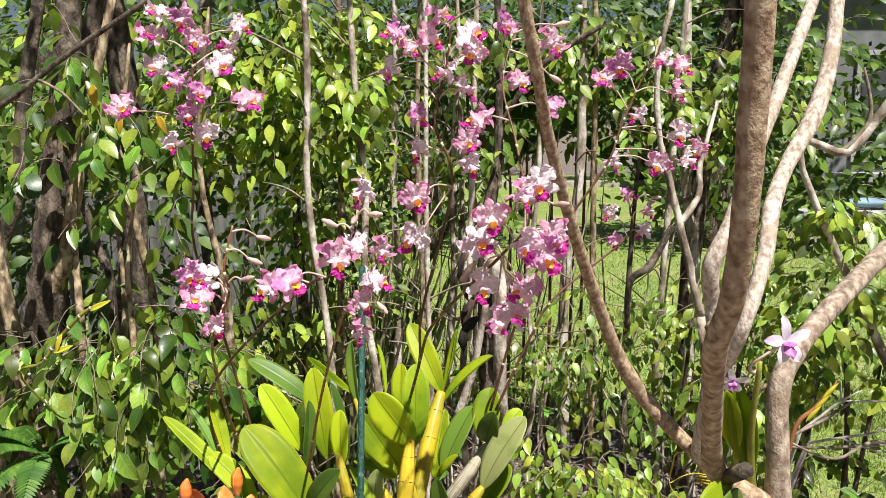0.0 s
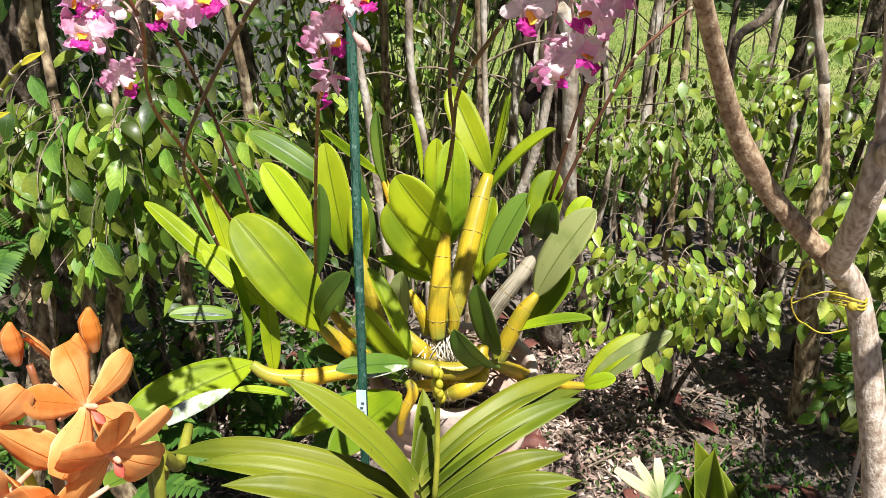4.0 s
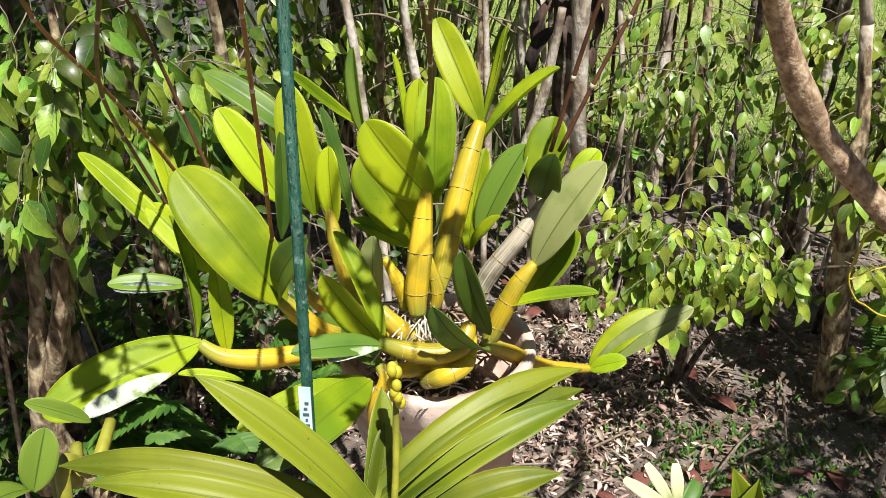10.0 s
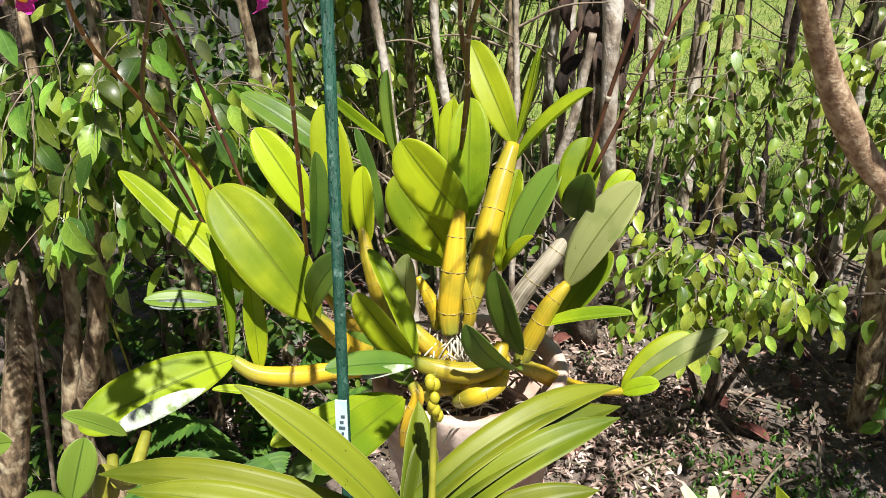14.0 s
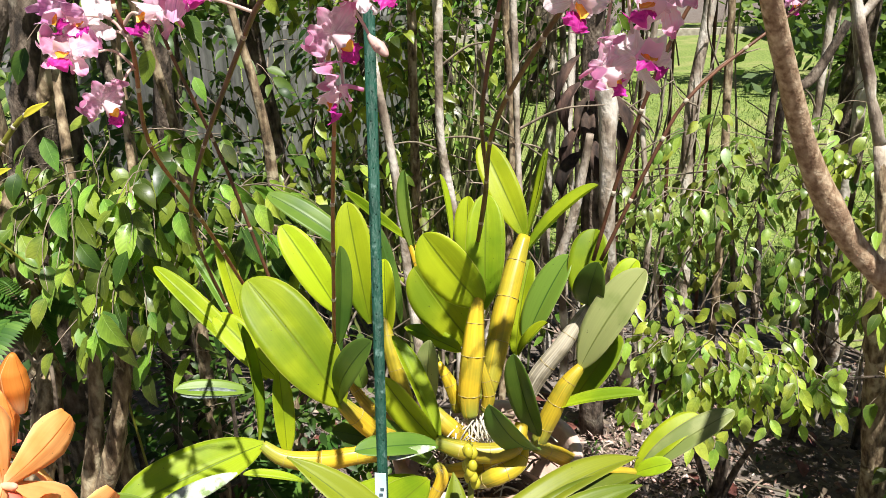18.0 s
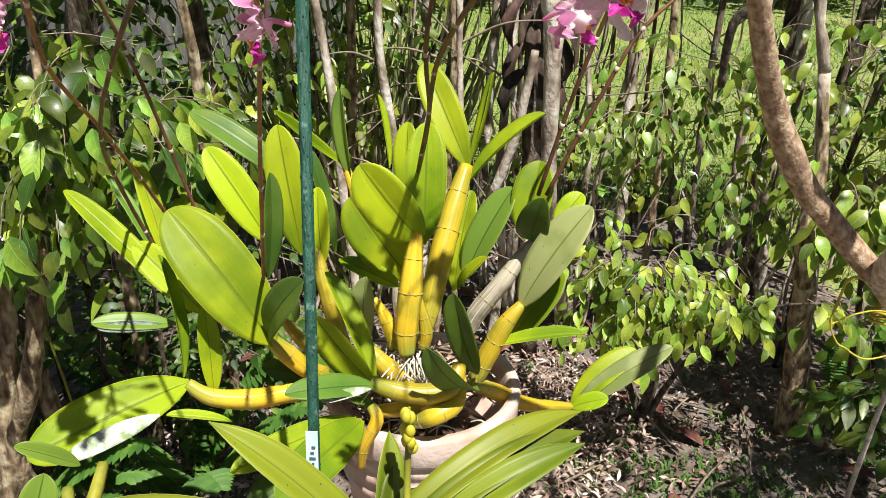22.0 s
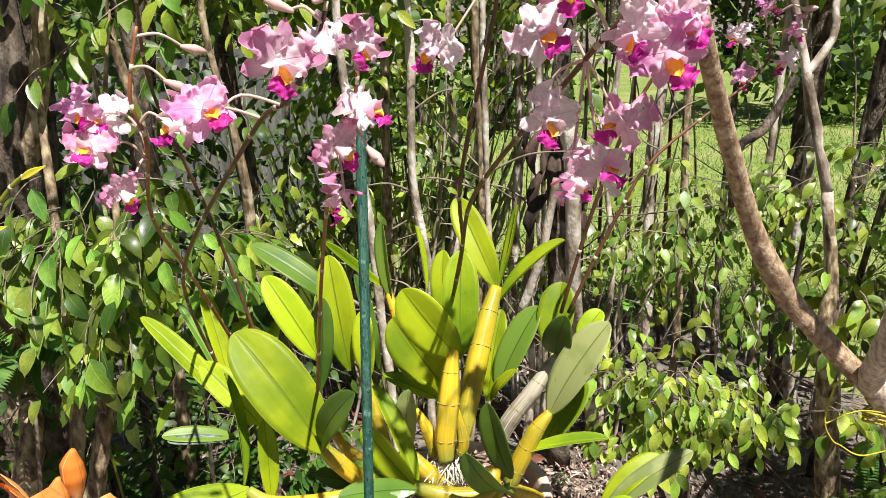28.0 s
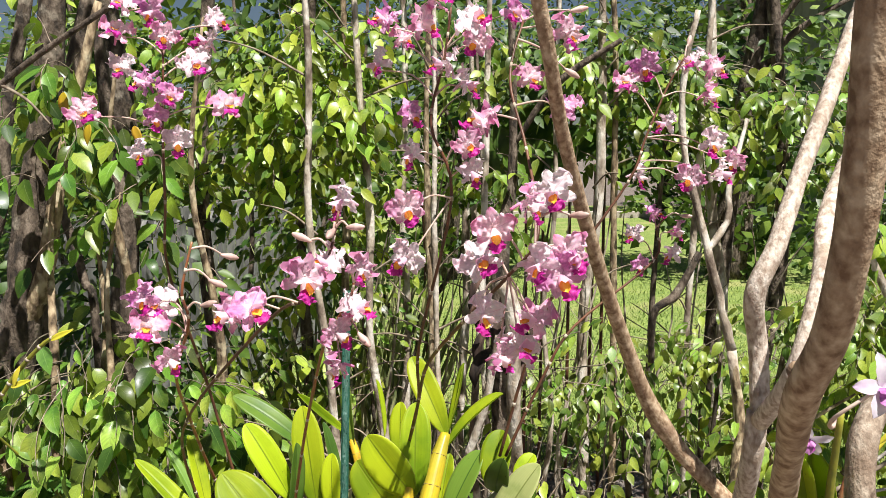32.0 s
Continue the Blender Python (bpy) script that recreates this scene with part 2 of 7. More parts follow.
M["bulb_dry"] = veined("bulb_dry", (0.17, 0.14, 0.09), (0.38, 0.335, 0.25), (0.42, 0.38, 0.30), (0.42, 0.38, 0.3), 0.8, 0.05, (1, 1, 0.8), 0.1, False, 18, 0.35, 40)
M["node"] = material("node", [(0.30, 0.22, 0.06), (0.48, 0.38, 0.16)], 0.8, 90, 3)
M["root"] = material("root", [(0.45, 0.42, 0.32), (0.68, 0.64, 0.54)], 0.8, 60, 3, 0.2)
M["bark_mix"] = material("bark_mix", [(0.03, 0.02, 0.012), (0.13, 0.085, 0.05)], 0.95, 60, 8, 1.0, 90)
M["terracotta"] = material("terracotta", [(0.46, 0.30, 0.23), (0.60, 0.43, 0.35)], 0.85, 20, 6, 0.25, 140, second=((0.68, 0.56, 0.49), 9, 0.45, 0.7))
M["stake"] = material("stake", [(0.006, 0.036, 0.023), (0.014, 0.070, 0.045)], 0.55, 120, 4, 0.6, 260, stretch=(1, 1, 0.35), second=((0.13, 0.22, 0.19), 110, 0.62, 0.76), spec=0.3)
M["tag"] = material("tag", [(0.50, 0.68, 0.72), (0.68, 0.80, 0.83)], 0.5, 60, 3)
M["ink"] = material("ink", [(0.05, 0.09, 0.11), (0.09, 0.14, 0.16)], 0.6, 60, 2)
M["spike"] = material("spike", [(0.16, 0.05, 0.025), (0.32, 0.115, 0.05), (0.26, 0.13, 0.05)], 0.45, 30, 4, 0.2, 90)
M["spike_dark"] = material("spike_dark", [(0.07, 0.028, 0.016), (0.17, 0.07, 0.035)], 0.5, 30, 4, 0.2, 90)
M["bract"] = material("bract", [(0.38, 0.31, 0.22), (0.60, 0.53, 0.42)], 0.8, 70, 3)
M["pedicel"] = material("pedicel", [(0.62, 0.42, 0.36), (0.74, 0.60, 0.50)], 0.5, 50, 3, trans=0.2)
M["petal"] = veined("petal", (0.82, 0.40, 0.60), (0.95, 0.72, 0.80), (0.84, 0.48, 0.65), (0.97, 0.82, 0.87), 0.5, 0.46, (1.0, 0.95, 0.98), 0.12, False, 18, 0.08, 2.6, base=(0.96, 0.86, 0.86), base_to=0.45, spec=0.25, tip=(0.76, 0.28, 0.50))
M["petal_pale"] = veined("petal_pale", (0.90, 0.66, 0.75), (0.97, 0.88, 0.90), (0.88, 0.64, 0.73), (0.97, 0.88, 0.90), 0.5, 0.42, (1.0, 0.96, 0.98), 0.05, False, 18, 0.06, 2.6, base=(0.97, 0.92, 0.90), base_to=0.5, spec=0.25)
M["petal_deep"] = veined("petal_deep", (0.62, 0.18, 0.48), (0.84, 0.48, 0.68), (0.64, 0.24, 0.52), (0.90, 0.62, 0.77), 0.5, 0.42, (1.0, 0.92, 1.0), 0.1, False, 18, 0.09, 2.6, base=(0.94, 0.78, 0.83), base_to=0.4, spec=0.25)
M["lip"] = veined("lip", (0.50, 0.012, 0.27), (0.70, 0.05, 0.42), (0.6, 0.03, 0.34), (0.78, 0.20, 0.55), 0.5, 0.38, (1.0, 0.9, 1.0), 0.12, False, 16, 0.12, 4)
M["throat"] = material("throat", [(0.85, 0.28, 0.02), (0.92, 0.58, 0.05)], 0.5, 8, 3, trans=0.2, random_amount=0.1)
M["bud"] = material("bud", [(0.58, 0.38, 0.33), (0.74, 0.57, 0.50)], 0.5, 60, 3, trans=0.25, random_amount=0.15)
M["orange"] = veined("orange", (0.80, 0.26, 0.045), (0.92, 0.48, 0.16), (0.72, 0.22, 0.04), (0.95, 0.58, 0.27), 0.5, 0.22, (1.1, 0.8, 0.45), 0.08, False, 24, 0.05, 3.0, base=(0.93, 0.62, 0.34), base_to=0.3, specks=60, spec=0.3)
M["orange_stalk"] = material("orange_stalk", [(0.78, 0.42, 0.28), (0.88, 0.62, 0.42)], 0.5, 12, 3, trans=0.15)
M["orange_lip"] = material("orange_lip", [(0.60, 0.08, 0.06), (0.76, 0.18, 0.12)], 0.5, 6, 3)
M["white_petal"] = material("white_petal", [(0.66, 0.56, 0.68), (0.84, 0.80, 0.84)], 0.5, 50, 3, 0.1, 160, trans=0.3, second=((0.55, 0.28, 0.58), 30, 0.58, 0.75))
M["purple_lip"] = material("purple_lip", [(0.32, 0.02, 0.28), (0.62, 0.30, 0.58)], 0.5, 160, 4, trans=0.2)
M["ficus_leaf"] = veined("ficus_leaf", (0.06, 0.125, 0.018), (0.16, 0.26, 0.03), (0.20, 0.30, 0.07), (0.20, 0.29, 0.07), 0.42, 0.38, (1.25, 1.3, 0.45), 0.6, True, 22, 0.12, 14, gloss=0.25, cross=True)
M["ficus_leaf_single"] = veined("ficus_leaf_single", (0.09, 0.205, 0.028), (0.29, 0.425, 0.06), (0.30, 0.40, 0.10), (0.40, 0.46, 0.16), 0.42, 0.38, (1.25, 1.25, 0.45), 0.5, False, 22, 0.14, 1.4, gloss=0.25, cross=True, edge_width=0.12)
# Darker copy of the ficus leaf; deep background shade put into its colour.
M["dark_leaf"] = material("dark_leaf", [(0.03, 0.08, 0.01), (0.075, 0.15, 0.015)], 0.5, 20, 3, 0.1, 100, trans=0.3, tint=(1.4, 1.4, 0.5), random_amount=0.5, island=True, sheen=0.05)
M["far_leaf"] = material("far_leaf", [(0.05, 0.11, 0.015), (0.13, 0.22, 0.03)], 0.6, 6, 3, trans=0.3, random_amount=0.5, island=True)
M["fern"] = material("fern", [(0.05, 0.14, 0.02), (0.10, 0.22, 0.03)], 0.5, 20, 3, trans=0.3, random_amount=0.3, island=True)
M["variegated"] = material("variegated", [(0.84, 0.82, 0.58), (0.78, 0.78, 0.46), (0.30, 0.42, 0.10)], 0.4, 9, 2, trans=0.3, stops=(0.50, 0.78), sheen=0.15)
M["bark_grey"] = material("bark_grey", [(0.14, 0.095, 0.065), (0.32, 0.245, 0.18), (0.50, 0.41, 0.32)], 0.88, 150, 14, 0.35, 420, stretch=(1, 1, 0.6), stops=(0.34, 0.68), second=((0.25, 0.175, 0.12), 20, 0.54, 0.74), second_stretch=(1, 1, 2))
M["bark"] = material("bark", [(0.30, 0.22, 0.165), (0.55, 0.455, 0.37), (0.74, 0.66, 0.57)], 0.88, 150, 14, 0.35, 420, stretch=(1, 1, 0.55), stops=(0.34, 0.68), second=((0.36, 0.27, 0.195), 18, 0.52, 0.74), second_stretch=(1, 1, 2))
M["bark_brown"] = material("bark_brown", [(0.19, 0.11, 0.06), (0.40, 0.28, 0.175), (0.60, 0.465, 0.32)], 0.85, 150, 14, 0.35, 420, stretch=(1, 1, 0.75), stops=(0.34, 0.68), second=((0.25, 0.155, 0.095), 26, 0.54, 0.72), second_stretch=(1, 1, 2.2))
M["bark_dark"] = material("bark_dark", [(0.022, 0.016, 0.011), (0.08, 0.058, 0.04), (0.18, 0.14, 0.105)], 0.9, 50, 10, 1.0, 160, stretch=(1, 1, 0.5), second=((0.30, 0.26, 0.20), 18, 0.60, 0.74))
M["bark_pale"] = material("bark_pale", [(0.15, 0.11, 0.08), (0.42, 0.35, 0.27), (0.66, 0.61, 0.53)], 0.85, 22, 10, 0.8, 120, stretch=(1, 1, 0.5), second=((0.16, 0.12, 0.085), 10, 0.56, 0.66), stops=(0.36, 0.60))
M["bark_mottled"] = material("bark_mottled", [(0.06, 0.04, 0.022), (0.22, 0.155, 0.09), (0.46, 0.36, 0.225)], 0.9, 70, 12, 0.7, 150, stretch=(1, 1, 0.4), second=((0.52, 0.44, 0.29), 30, 0.56, 0.68))
M["fresh_leaf"] = veined("fresh_leaf", (0.11, 0.205, 0.025), (0.30, 0.41, 0.05), (0.32, 0.41, 0.09), (0.36, 0.42, 0.12), 0.42, 0.38, (1.25, 1.2, 0.4), 0.45, True, 22, 0.12, 14, gloss=0.25, cross=True)
M["fresh_leaf_single"] = veined("fresh_leaf_single", (0.11, 0.205, 0.025), (0.32, 0.43, 0.055), (0.34, 0.43, 0.10), (0.42, 0.47, 0.16), 0.42, 0.38, (1.25, 1.2, 0.4), 0.45, False, 22, 0.14, 1.4, gloss=0.25, cross=True, edge_width=0.12)
M["twig"] = material("twig", [(0.12, 0.09, 0.06), (0.30, 0.25, 0.18)], 0.85, 60, 4, random_amount=0.3, island=True)
M["rope"] = material("rope", [(0.40, 0.31, 0.02), (0.58, 0.47, 0.05)], 0.6, 200, 3, 0.4, 300)
M["wood_stand"] = material("wood_stand", [(0.06, 0.045, 0.035), (0.15, 0.12, 0.09)], 0.8, 40, 6, 0.4, 100, stretch=(1, 1, 0.2))
M["fence_paint"] = material("fence_paint", [(0.09, 0.09, 0.085), (0.22, 0.22, 0.205)], 0.8, 20, 6, 0.3, 80, stretch=(1, 1, 0.4))
M["house_wall"] = material("house_wall", [(0.13, 0.135, 0.14), (0.20, 0.205, 0.21)], 0.9, 4, 8, 0.2, 60)
M["house_dark"] = material("house_dark", [(0.04, 0.045, 0.05), (0.08, 0.085, 0.09)], 0.3, 5, 3)
M["house_trim"] = material("house_trim", [(0.28, 0.28, 0.28), (0.38, 0.38, 0.37)], 0.7, 8, 4)
M["roof"] = material("roof", [(0.12, 0.11, 0.11), (0.20, 0.19, 0.18)], 0.9, 10, 6, 0.4, 40)
M["stone"] = material("stone", [(0.30, 0.26, 0.22), (0.48, 0.43, 0.37)], 0.9, 12, 6, 0.5, 60)
M["blue_cover"] = material("blue_cover", [(0.14, 0.22, 0.30), (0.24, 0.34, 0.42)], 0.7, 5, 3, 0.3, 20)
M["red_leaf"] = material("red_leaf", [(0.10, 0.03, 0.025), (0.22, 0.08, 0.06)], 0.6, 30, 4, 0.3, 100, trans=0.15)
M["yellow_leaf"] = material("yellow_leaf", [(0.55, 0.42, 0.02), (0.62, 0.36, 0.03)], 0.5, 30, 3, trans=0.35)


# ---- geometry ----
class Geo:
    """Vertices and faces of one mesh."""

    def __init__(self):
        self.v, self.f, self.uv = [], [], {}

    def mesh(self, name, mat, smooth=True):
        me = bpy.data.meshes.new(name)
        me.from_pydata(self.v, [], self.f)
        me.materials.append(M[mat])
        if smooth:
            me.polygons.foreach_set("use_smooth", [True] * len(self.f))
        if self.uv:
            layer = me.uv_layers.new(name="along")
            layer.data.foreach_set("uv", [c for q in self.f for i in q for c in self.uv.get(i, (0.3, 0.5))])
        me.update()
        return me

    def tube(self, pts, radii, seg=8, cap=True, rough=0.0, seed=0, ribs=0):
        """A swept round section through pts, smoothed, with a radius at each point."""
        pts = [Vector(p) for p in pts]
        if len(pts) > 2:
            pts, radii = spline(pts, radii)
        up = Vector((0.3, 0.9, 0.2))
        o = len(self.v)
        for i, p in enumerate(pts):
            d = (pts[min(i + 1, len(pts) - 1)] - pts[max(i - 1, 0)]).normalized()
            a = (up - d * up.dot(d)).normalized()
            up = a
            b = d.cross(a)
            for k in range(seg):
                w = 2 * math.pi * k / seg
                w0 = p * 38 + Vector((math.cos(w) * 0.9 + seed, math.sin(w) * 0.9, 0))
                q = radii[i] * (1 + rough * 1.6 * noise.noise(w0)) if rough else radii[i]
                if ribs:
                    q *= 1 + 0.05 * math.cos(ribs * w)
                self.uv[len(self.v)] = (1 - abs(2 * k / seg - 1), i / (len(pts) - 1))
                self.v.append(p + a * (math.cos(w) * q) + b * (math.sin(w) * q))
        for i in range(len(pts) - 1):
            for k in range(seg):
                k2 = (k + 1) % seg
                self.f.append((o + i * seg + k, o + i * seg + k2, o + (i + 1) * seg + k2, o + (i + 1) * seg + k))
        if cap:
            self.f.append(tuple(o + k for k in reversed(range(seg))))
            self.f.append(tuple(o + (len(pts) - 1) * seg + k for k in range(seg)))
        return self

    def blade(self, base, tip, width, face, bend=0.0, fold=0.15, shape="oblong", thick=0.0, n=12, m=6, ruffle=0.0, phase=0.0, twist=0.0, scallop=0.0):
        """A leaf or petal from base to tip, its upper side towards face, arched by bend (share of its length)."""
        base, tip, face = Vector(base), Vector(tip), Vector(face)
        d = tip - base
        length = d.length
        d.normalize()
        face = (face - d * face.dot(d)).normalized()
        mid = (base + tip) / 2 + face * bend * length
        o = len(self.v)
        rows = []
        for i in range(n + 1):
            s = 0.5 - 0.5 * math.cos(math.pi * i / n) if thick else i / n
            c = base * (1 - s) ** 2 + (2 * mid - (base + tip) / 2) * 2 * s * (1 - s) + tip * s * s
            t = ((2 * mid - (base + tip) / 2 - base) * (1 - s) + (tip - (2 * mid - (base + tip) / 2)) * s).normalized()
            f = (face - t * face.dot(t)).normalized()
            side = t.cross(f)
            if twist:
                q = Matrix.Rotation(twist * s, 3, t)
                f, side = q @ f, q @ side
            w = 0.5 * width * PROFILE[shape](s)
            row = []
            for k in range(m + 1):
                u = 2 * k / m - 1
                lift = fold * (abs(u) ** 0.8 if thick else abs(u) ** 1.3) * w + ruffle * (math.sin(phase + 5.0 * u + 11.0 * s) + 0.7 * math.sin(2 * phase + 19.0 * s - 8.0 * u)) * abs(u) ** 1.5 * (0.2 + s) * width
                wide = w * (1 + scallop * (math.sin(21 * s + phase + 2 * u) + 0.6 * math.sin(37 * s - 2 * phase))) if scallop else w
                row.append(c + side * (u * wide) + f * lift)
            rows.append((row, f))
        w1 = m + 1
        for i, (row, f) in enumerate(rows):
            self.uv.update((len(self.v) + k, (k / m, i / n)) for k in range(w1))
            self.v += row
        for i in range(n):
            for k in range(m):
                a = o + i * w1 + k
                self.f.append((a, a + 1, a + w1 + 1, a + w1))
        if thick:
            o2 = len(self.v)
            for i, (row, f) in enumerate(rows):
                for k, p in enumerate(row):
                    u = 2 * k / m - 1
                    self.uv[len(self.v)] = (k / m, i / n)
                    self.v.append(p - f * (thick * (1.05 - abs(u) ** 3)))
            for i in range(n):
                for k in range(m):
                    a = o2 + i * w1 + k
                    self.f.append((a, a + w1, a + w1 + 1, a + 1))
                for k in (0, m):
                    a, b = o + i * w1 + k, o2 + i * w1 + k
                    self.f.append((a, a + w1, b + w1, b) if k == 0 else (a, b, b + w1, a + w1))
        return self

    def lathe(self, rings, seg=32, at=(0, 0, 0)):
        """A turned body from (radius, height) pairs, closed where the first and last radius are 0."""
        o = len(self.v)
        for r, z in rings:
            for k in range(seg):
                w = 2 * math.pi * k / seg
                self.v.append(Vector((at[0] + r * math.cos(w), at[1] + r * math.sin(w), at[2] + z)))
        for i in range(len(rings) - 1):
            for k in range(seg):
                k2 = (k + 1) % seg
                self.f.append((o + i * seg + k, o + i * seg + k2, o + (i + 1) * seg + k2, o + (i + 1) * seg + k))
        return self

    def box(self, x0, x1, y0, y1, z0, z1):
        o = len(self.v)
        self.v += [Vector((x, y, z)) for z in (z0, z1) for y in (y0, y1) for x in (x0, x1)]
        self.f += [tuple(o + i for i in q) for q in ((0, 2, 3, 1), (4, 5, 7, 6), (0, 1, 5, 4), (2, 6, 7, 3), (0, 4, 6, 2), (1, 3, 7, 5))]
        return self

    def ball(self, c, r, n=8, squash=(1, 1, 1)):
        c = Vector(c)
        rings = [(math.sin(math.pi * i / n), -math.cos(math.pi * i / n)) for i in range(n + 1)]
        o = len(self.v)
        self.lathe(rings, n + 2)
        for i in range(o, len(self.v)):
            p = self.v[i]
            self.v[i] = c + Vector((p.x * r * squash[0], p.y * r * squash[1], p.z * r * squash[2]))
        return self


PROFILE = {
    "oblong": lambda s: max(0.02, 0.13 * (1 - s), max(0, 1 - abs(2 * s ** 1.22 - 1) ** 2.4) ** 0.58),
    "round": lambda s: max(0.02, 0.16 * (1 - s), max(0, 1 - abs(2 * s - 1) ** 2.2) ** 0.5),
    "strap": lambda s: (0.75 + 0.25 * min(1, s * 3)) * (1 if s < 0.6 else max(0.05, 1 - ((s - 0.6) / 0.4) ** 2.2)),
    "ficus": lambda s: max(0.02, math.sin(math.pi * s ** 0.72) ** 0.9 if s < 0.88 else 0.16 * (1 - s) / 0.12 + 0.02),
    "pointed": lambda s: max(0.04, math.sin(math.pi * s ** 0.8) ** 0.9),
    "petal": lambda s: max(0.18 * (1 - s), math.sin(math.pi * min(1, s * 0.82 + 0.06)) ** 0.8 * (1 - s ** 7) ** 0.5 + 0.03),
    "wide": lambda s: max(0.22 * (1 - s), math.sin(math.pi * min(1, s ** 1.3 * 0.80 + 0.06)) ** 0.7 * (1 - s ** 8) ** 0.5 + 0.03),
    "broad": lambda s: max(0.2 * (1 - s), math.sin(math.pi * min(1, s ** 1.05 * 0.84 + 0.06)) ** 0.6 * max(0, 1 - s ** 9) ** 0.5 + 0.03),
    "spoon": lambda s: 0.22 + 0.78 * max(0, math.sin(math.pi * min(1, s ** 1.5 * 0.9))) ** 0.8,
}


def spline(pts, radii, steps=5):
    """Catmull-Rom points through pts, with the radii between them."""
    out, rr = [], []
    for i in range(len(pts) - 1):
        p0, p1, p2, p3 = pts[max(i - 1, 0)], pts[i], pts[i + 1], pts[min(i + 2, len(pts) - 1)]
        for k in range(steps):
            s = k / steps
            out.append(0.5 * (2 * p1 + (p2 - p0) * s + (2 * p0 - 5 * p1 + 4 * p2 - p3) * s * s + (3 * p1 - p0 - 3 * p2 + p3) * s ** 3))
            rr.append(radii[i] * (1 - s) + radii[i + 1] * s)
    return out + [pts[-1]], rr + [radii[-1]]


def thing(name, label, category, group="", kind="", at=(0, 0, 0)):
    ob = new(name)
    ob.location = at
    ob.empty_display_size = 0.05
    return tagged(ob, label, category, group, kind)


def part(name, geo, mat, parent, label="", smooth=True):
    """One mesh object under a thing or a part; geo in world coordinates of a thing at the origin."""
    ob = new(name, geo if isinstance(geo, bpy.types.Mesh) else geo.mesh(name, mat, smooth))
    ob.parent = parent
    root = parent
    while root.parent:
        root = root.parent
    if root.type == "EMPTY" and parent == root and not isinstance(geo, bpy.types.Mesh):
        ob.location = -Vector(root.location)
    if label:
        ob["label"] = label
    return ob


def solid(name, geo, mat, label, category, group="", kind="", smooth=True):
    return tagged(new(name, geo.mesh(name, mat, smooth)), label, category, group, kind)

M["vbud"] = material("vbud", [(0.50, 0.46, 0.03), (0.66, 0.56, 0.05)], 0.45, 60, 3, trans=0.15)

M["spike_green"] = material("spike_green", [(0.16, 0.17, 0.02), (0.30, 0.29, 0.03)], 0.45, 40, 3, 0.2, 90)

M["orchid_leaf_grey"] = veined("orchid_leaf_grey", (0.22, 0.285, 0.08), (0.36, 0.405, 0.15), (0.19, 0.23, 0.06), (0.44, 0.44, 0.2), 0.5, 0.25, (1.2, 1.15, 0.5), 0.1, lines=0.04, blotch=24, specks=300, rib_width=0.07)
M["root_dark"] = material("root_dark", [(0.12, 0.08, 0.045), (0.32, 0.25, 0.16)], 0.9, 60, 3, 0.2, random_amount=0.4, island=True)

# ---- ground and setting ----
def ground_height(x, y):
    return 0.02 * noise.noise(Vector((x * 1.3, y * 1.3, 0))) + 0.008 * noise.noise(Vector((x * 7, y * 7, 3)))


def ground_sheet():
    g = Geo()
    xs = [-400, -60, -15, -6] + [-4 + 0.1 * i for i in range(81)] + [6, 15, 60, 400]
    ys = [-300, -40, -8, -2] + [0.1 * i for i in range(62)] + [8, 12, 20, 60, 600]
    for y in ys:
        for x in xs:
            g.v.append(Vector((x, y, ground_height(x, y) if abs(x) < 5 and -1 < y < 6.2 else -0.005)))
    w = len(xs)
    for j in range(len(ys) - 1):
        for i in range(w - 1):
            a = j * w + i
            g.f.append((a, a + 1, a + w + 1, a + w))
    return solid("ground", g, "soil", "grey-brown sandy soil strewn with dead leaves", "ground", kind="structure")


ground_sheet()

lawn = Geo()
edge = [(-9 + 0.25 * i, 4.0 + 0.35 * noise.noise(Vector((i * 0.31, 5, 0))) + 0.02 * abs(i - 40) - min(1.5, max(0.0, 1.6 * (-9 + 0.25 * i - 0.7)))) for i in range(150)]
for x, y in edge:
    for k in range(12):
        q = (k / 11) ** 2
        lawn.v.append(Vector((x * (1 + 0.9 * q), y + (23.0 - y) * q, 0.026 if k else -0.05)))
for i in range(149):
    for k in range(11):
        a = i * 12 + k
        lawn.f.append((a, a + 12, a + 13, a + 1))
solid("lawn", lawn, "lawn", "sunlit short green lawn behind the hedge", "lawn", kind="structure")

gr = random.Random(11)
blades = Geo()
for i in range(60000):
    y = 3.75 + 7.5 * gr.random() ** 1.5
    x = gr.uniform(-0.25, 0.75) * y
    h, a = gr.uniform(0.015, 0.055), gr.uniform(0, 6.28)
    p, s = Vector((x, y, 0.02)), Vector((math.cos(a), math.sin(a), 0)) * gr.uniform(0.003, 0.006)
    q = p + Vector((gr.uniform(-0.03, 0.03), gr.uniform(-0.03, 0.03), h))
    o = len(blades.v)
    blades.v += [p - s, p + s, q]
    blades.f.append((o, o + 1, o + 2))
for i in range(16000):
    x, y = gr.uniform(0.95, 3.2), gr.uniform(2.55, 4.2)
    if y < 4.1 - 1.6 * (x - 0.7):
        continue
    h, a = gr.uniform(0.02, 0.06), gr.uniform(0, 6.28)
    p, s = Vector((x, y, 0.02)), Vector((math.cos(a), math.sin(a), 0)) * gr.uniform(0.002, 0.004)
    q = p + Vector((gr.uniform(-0.03, 0.03), gr.uniform(-0.03, 0.03), h))
    o = len(blades.v)
    blades.v += [p - s, p + s, q]
    blades.f.append((o, o + 1, o + 2))
solid("grass_blades", blades, "grass", "fine upright blades of lawn grass", "grass", kind="stuff", smooth=False)

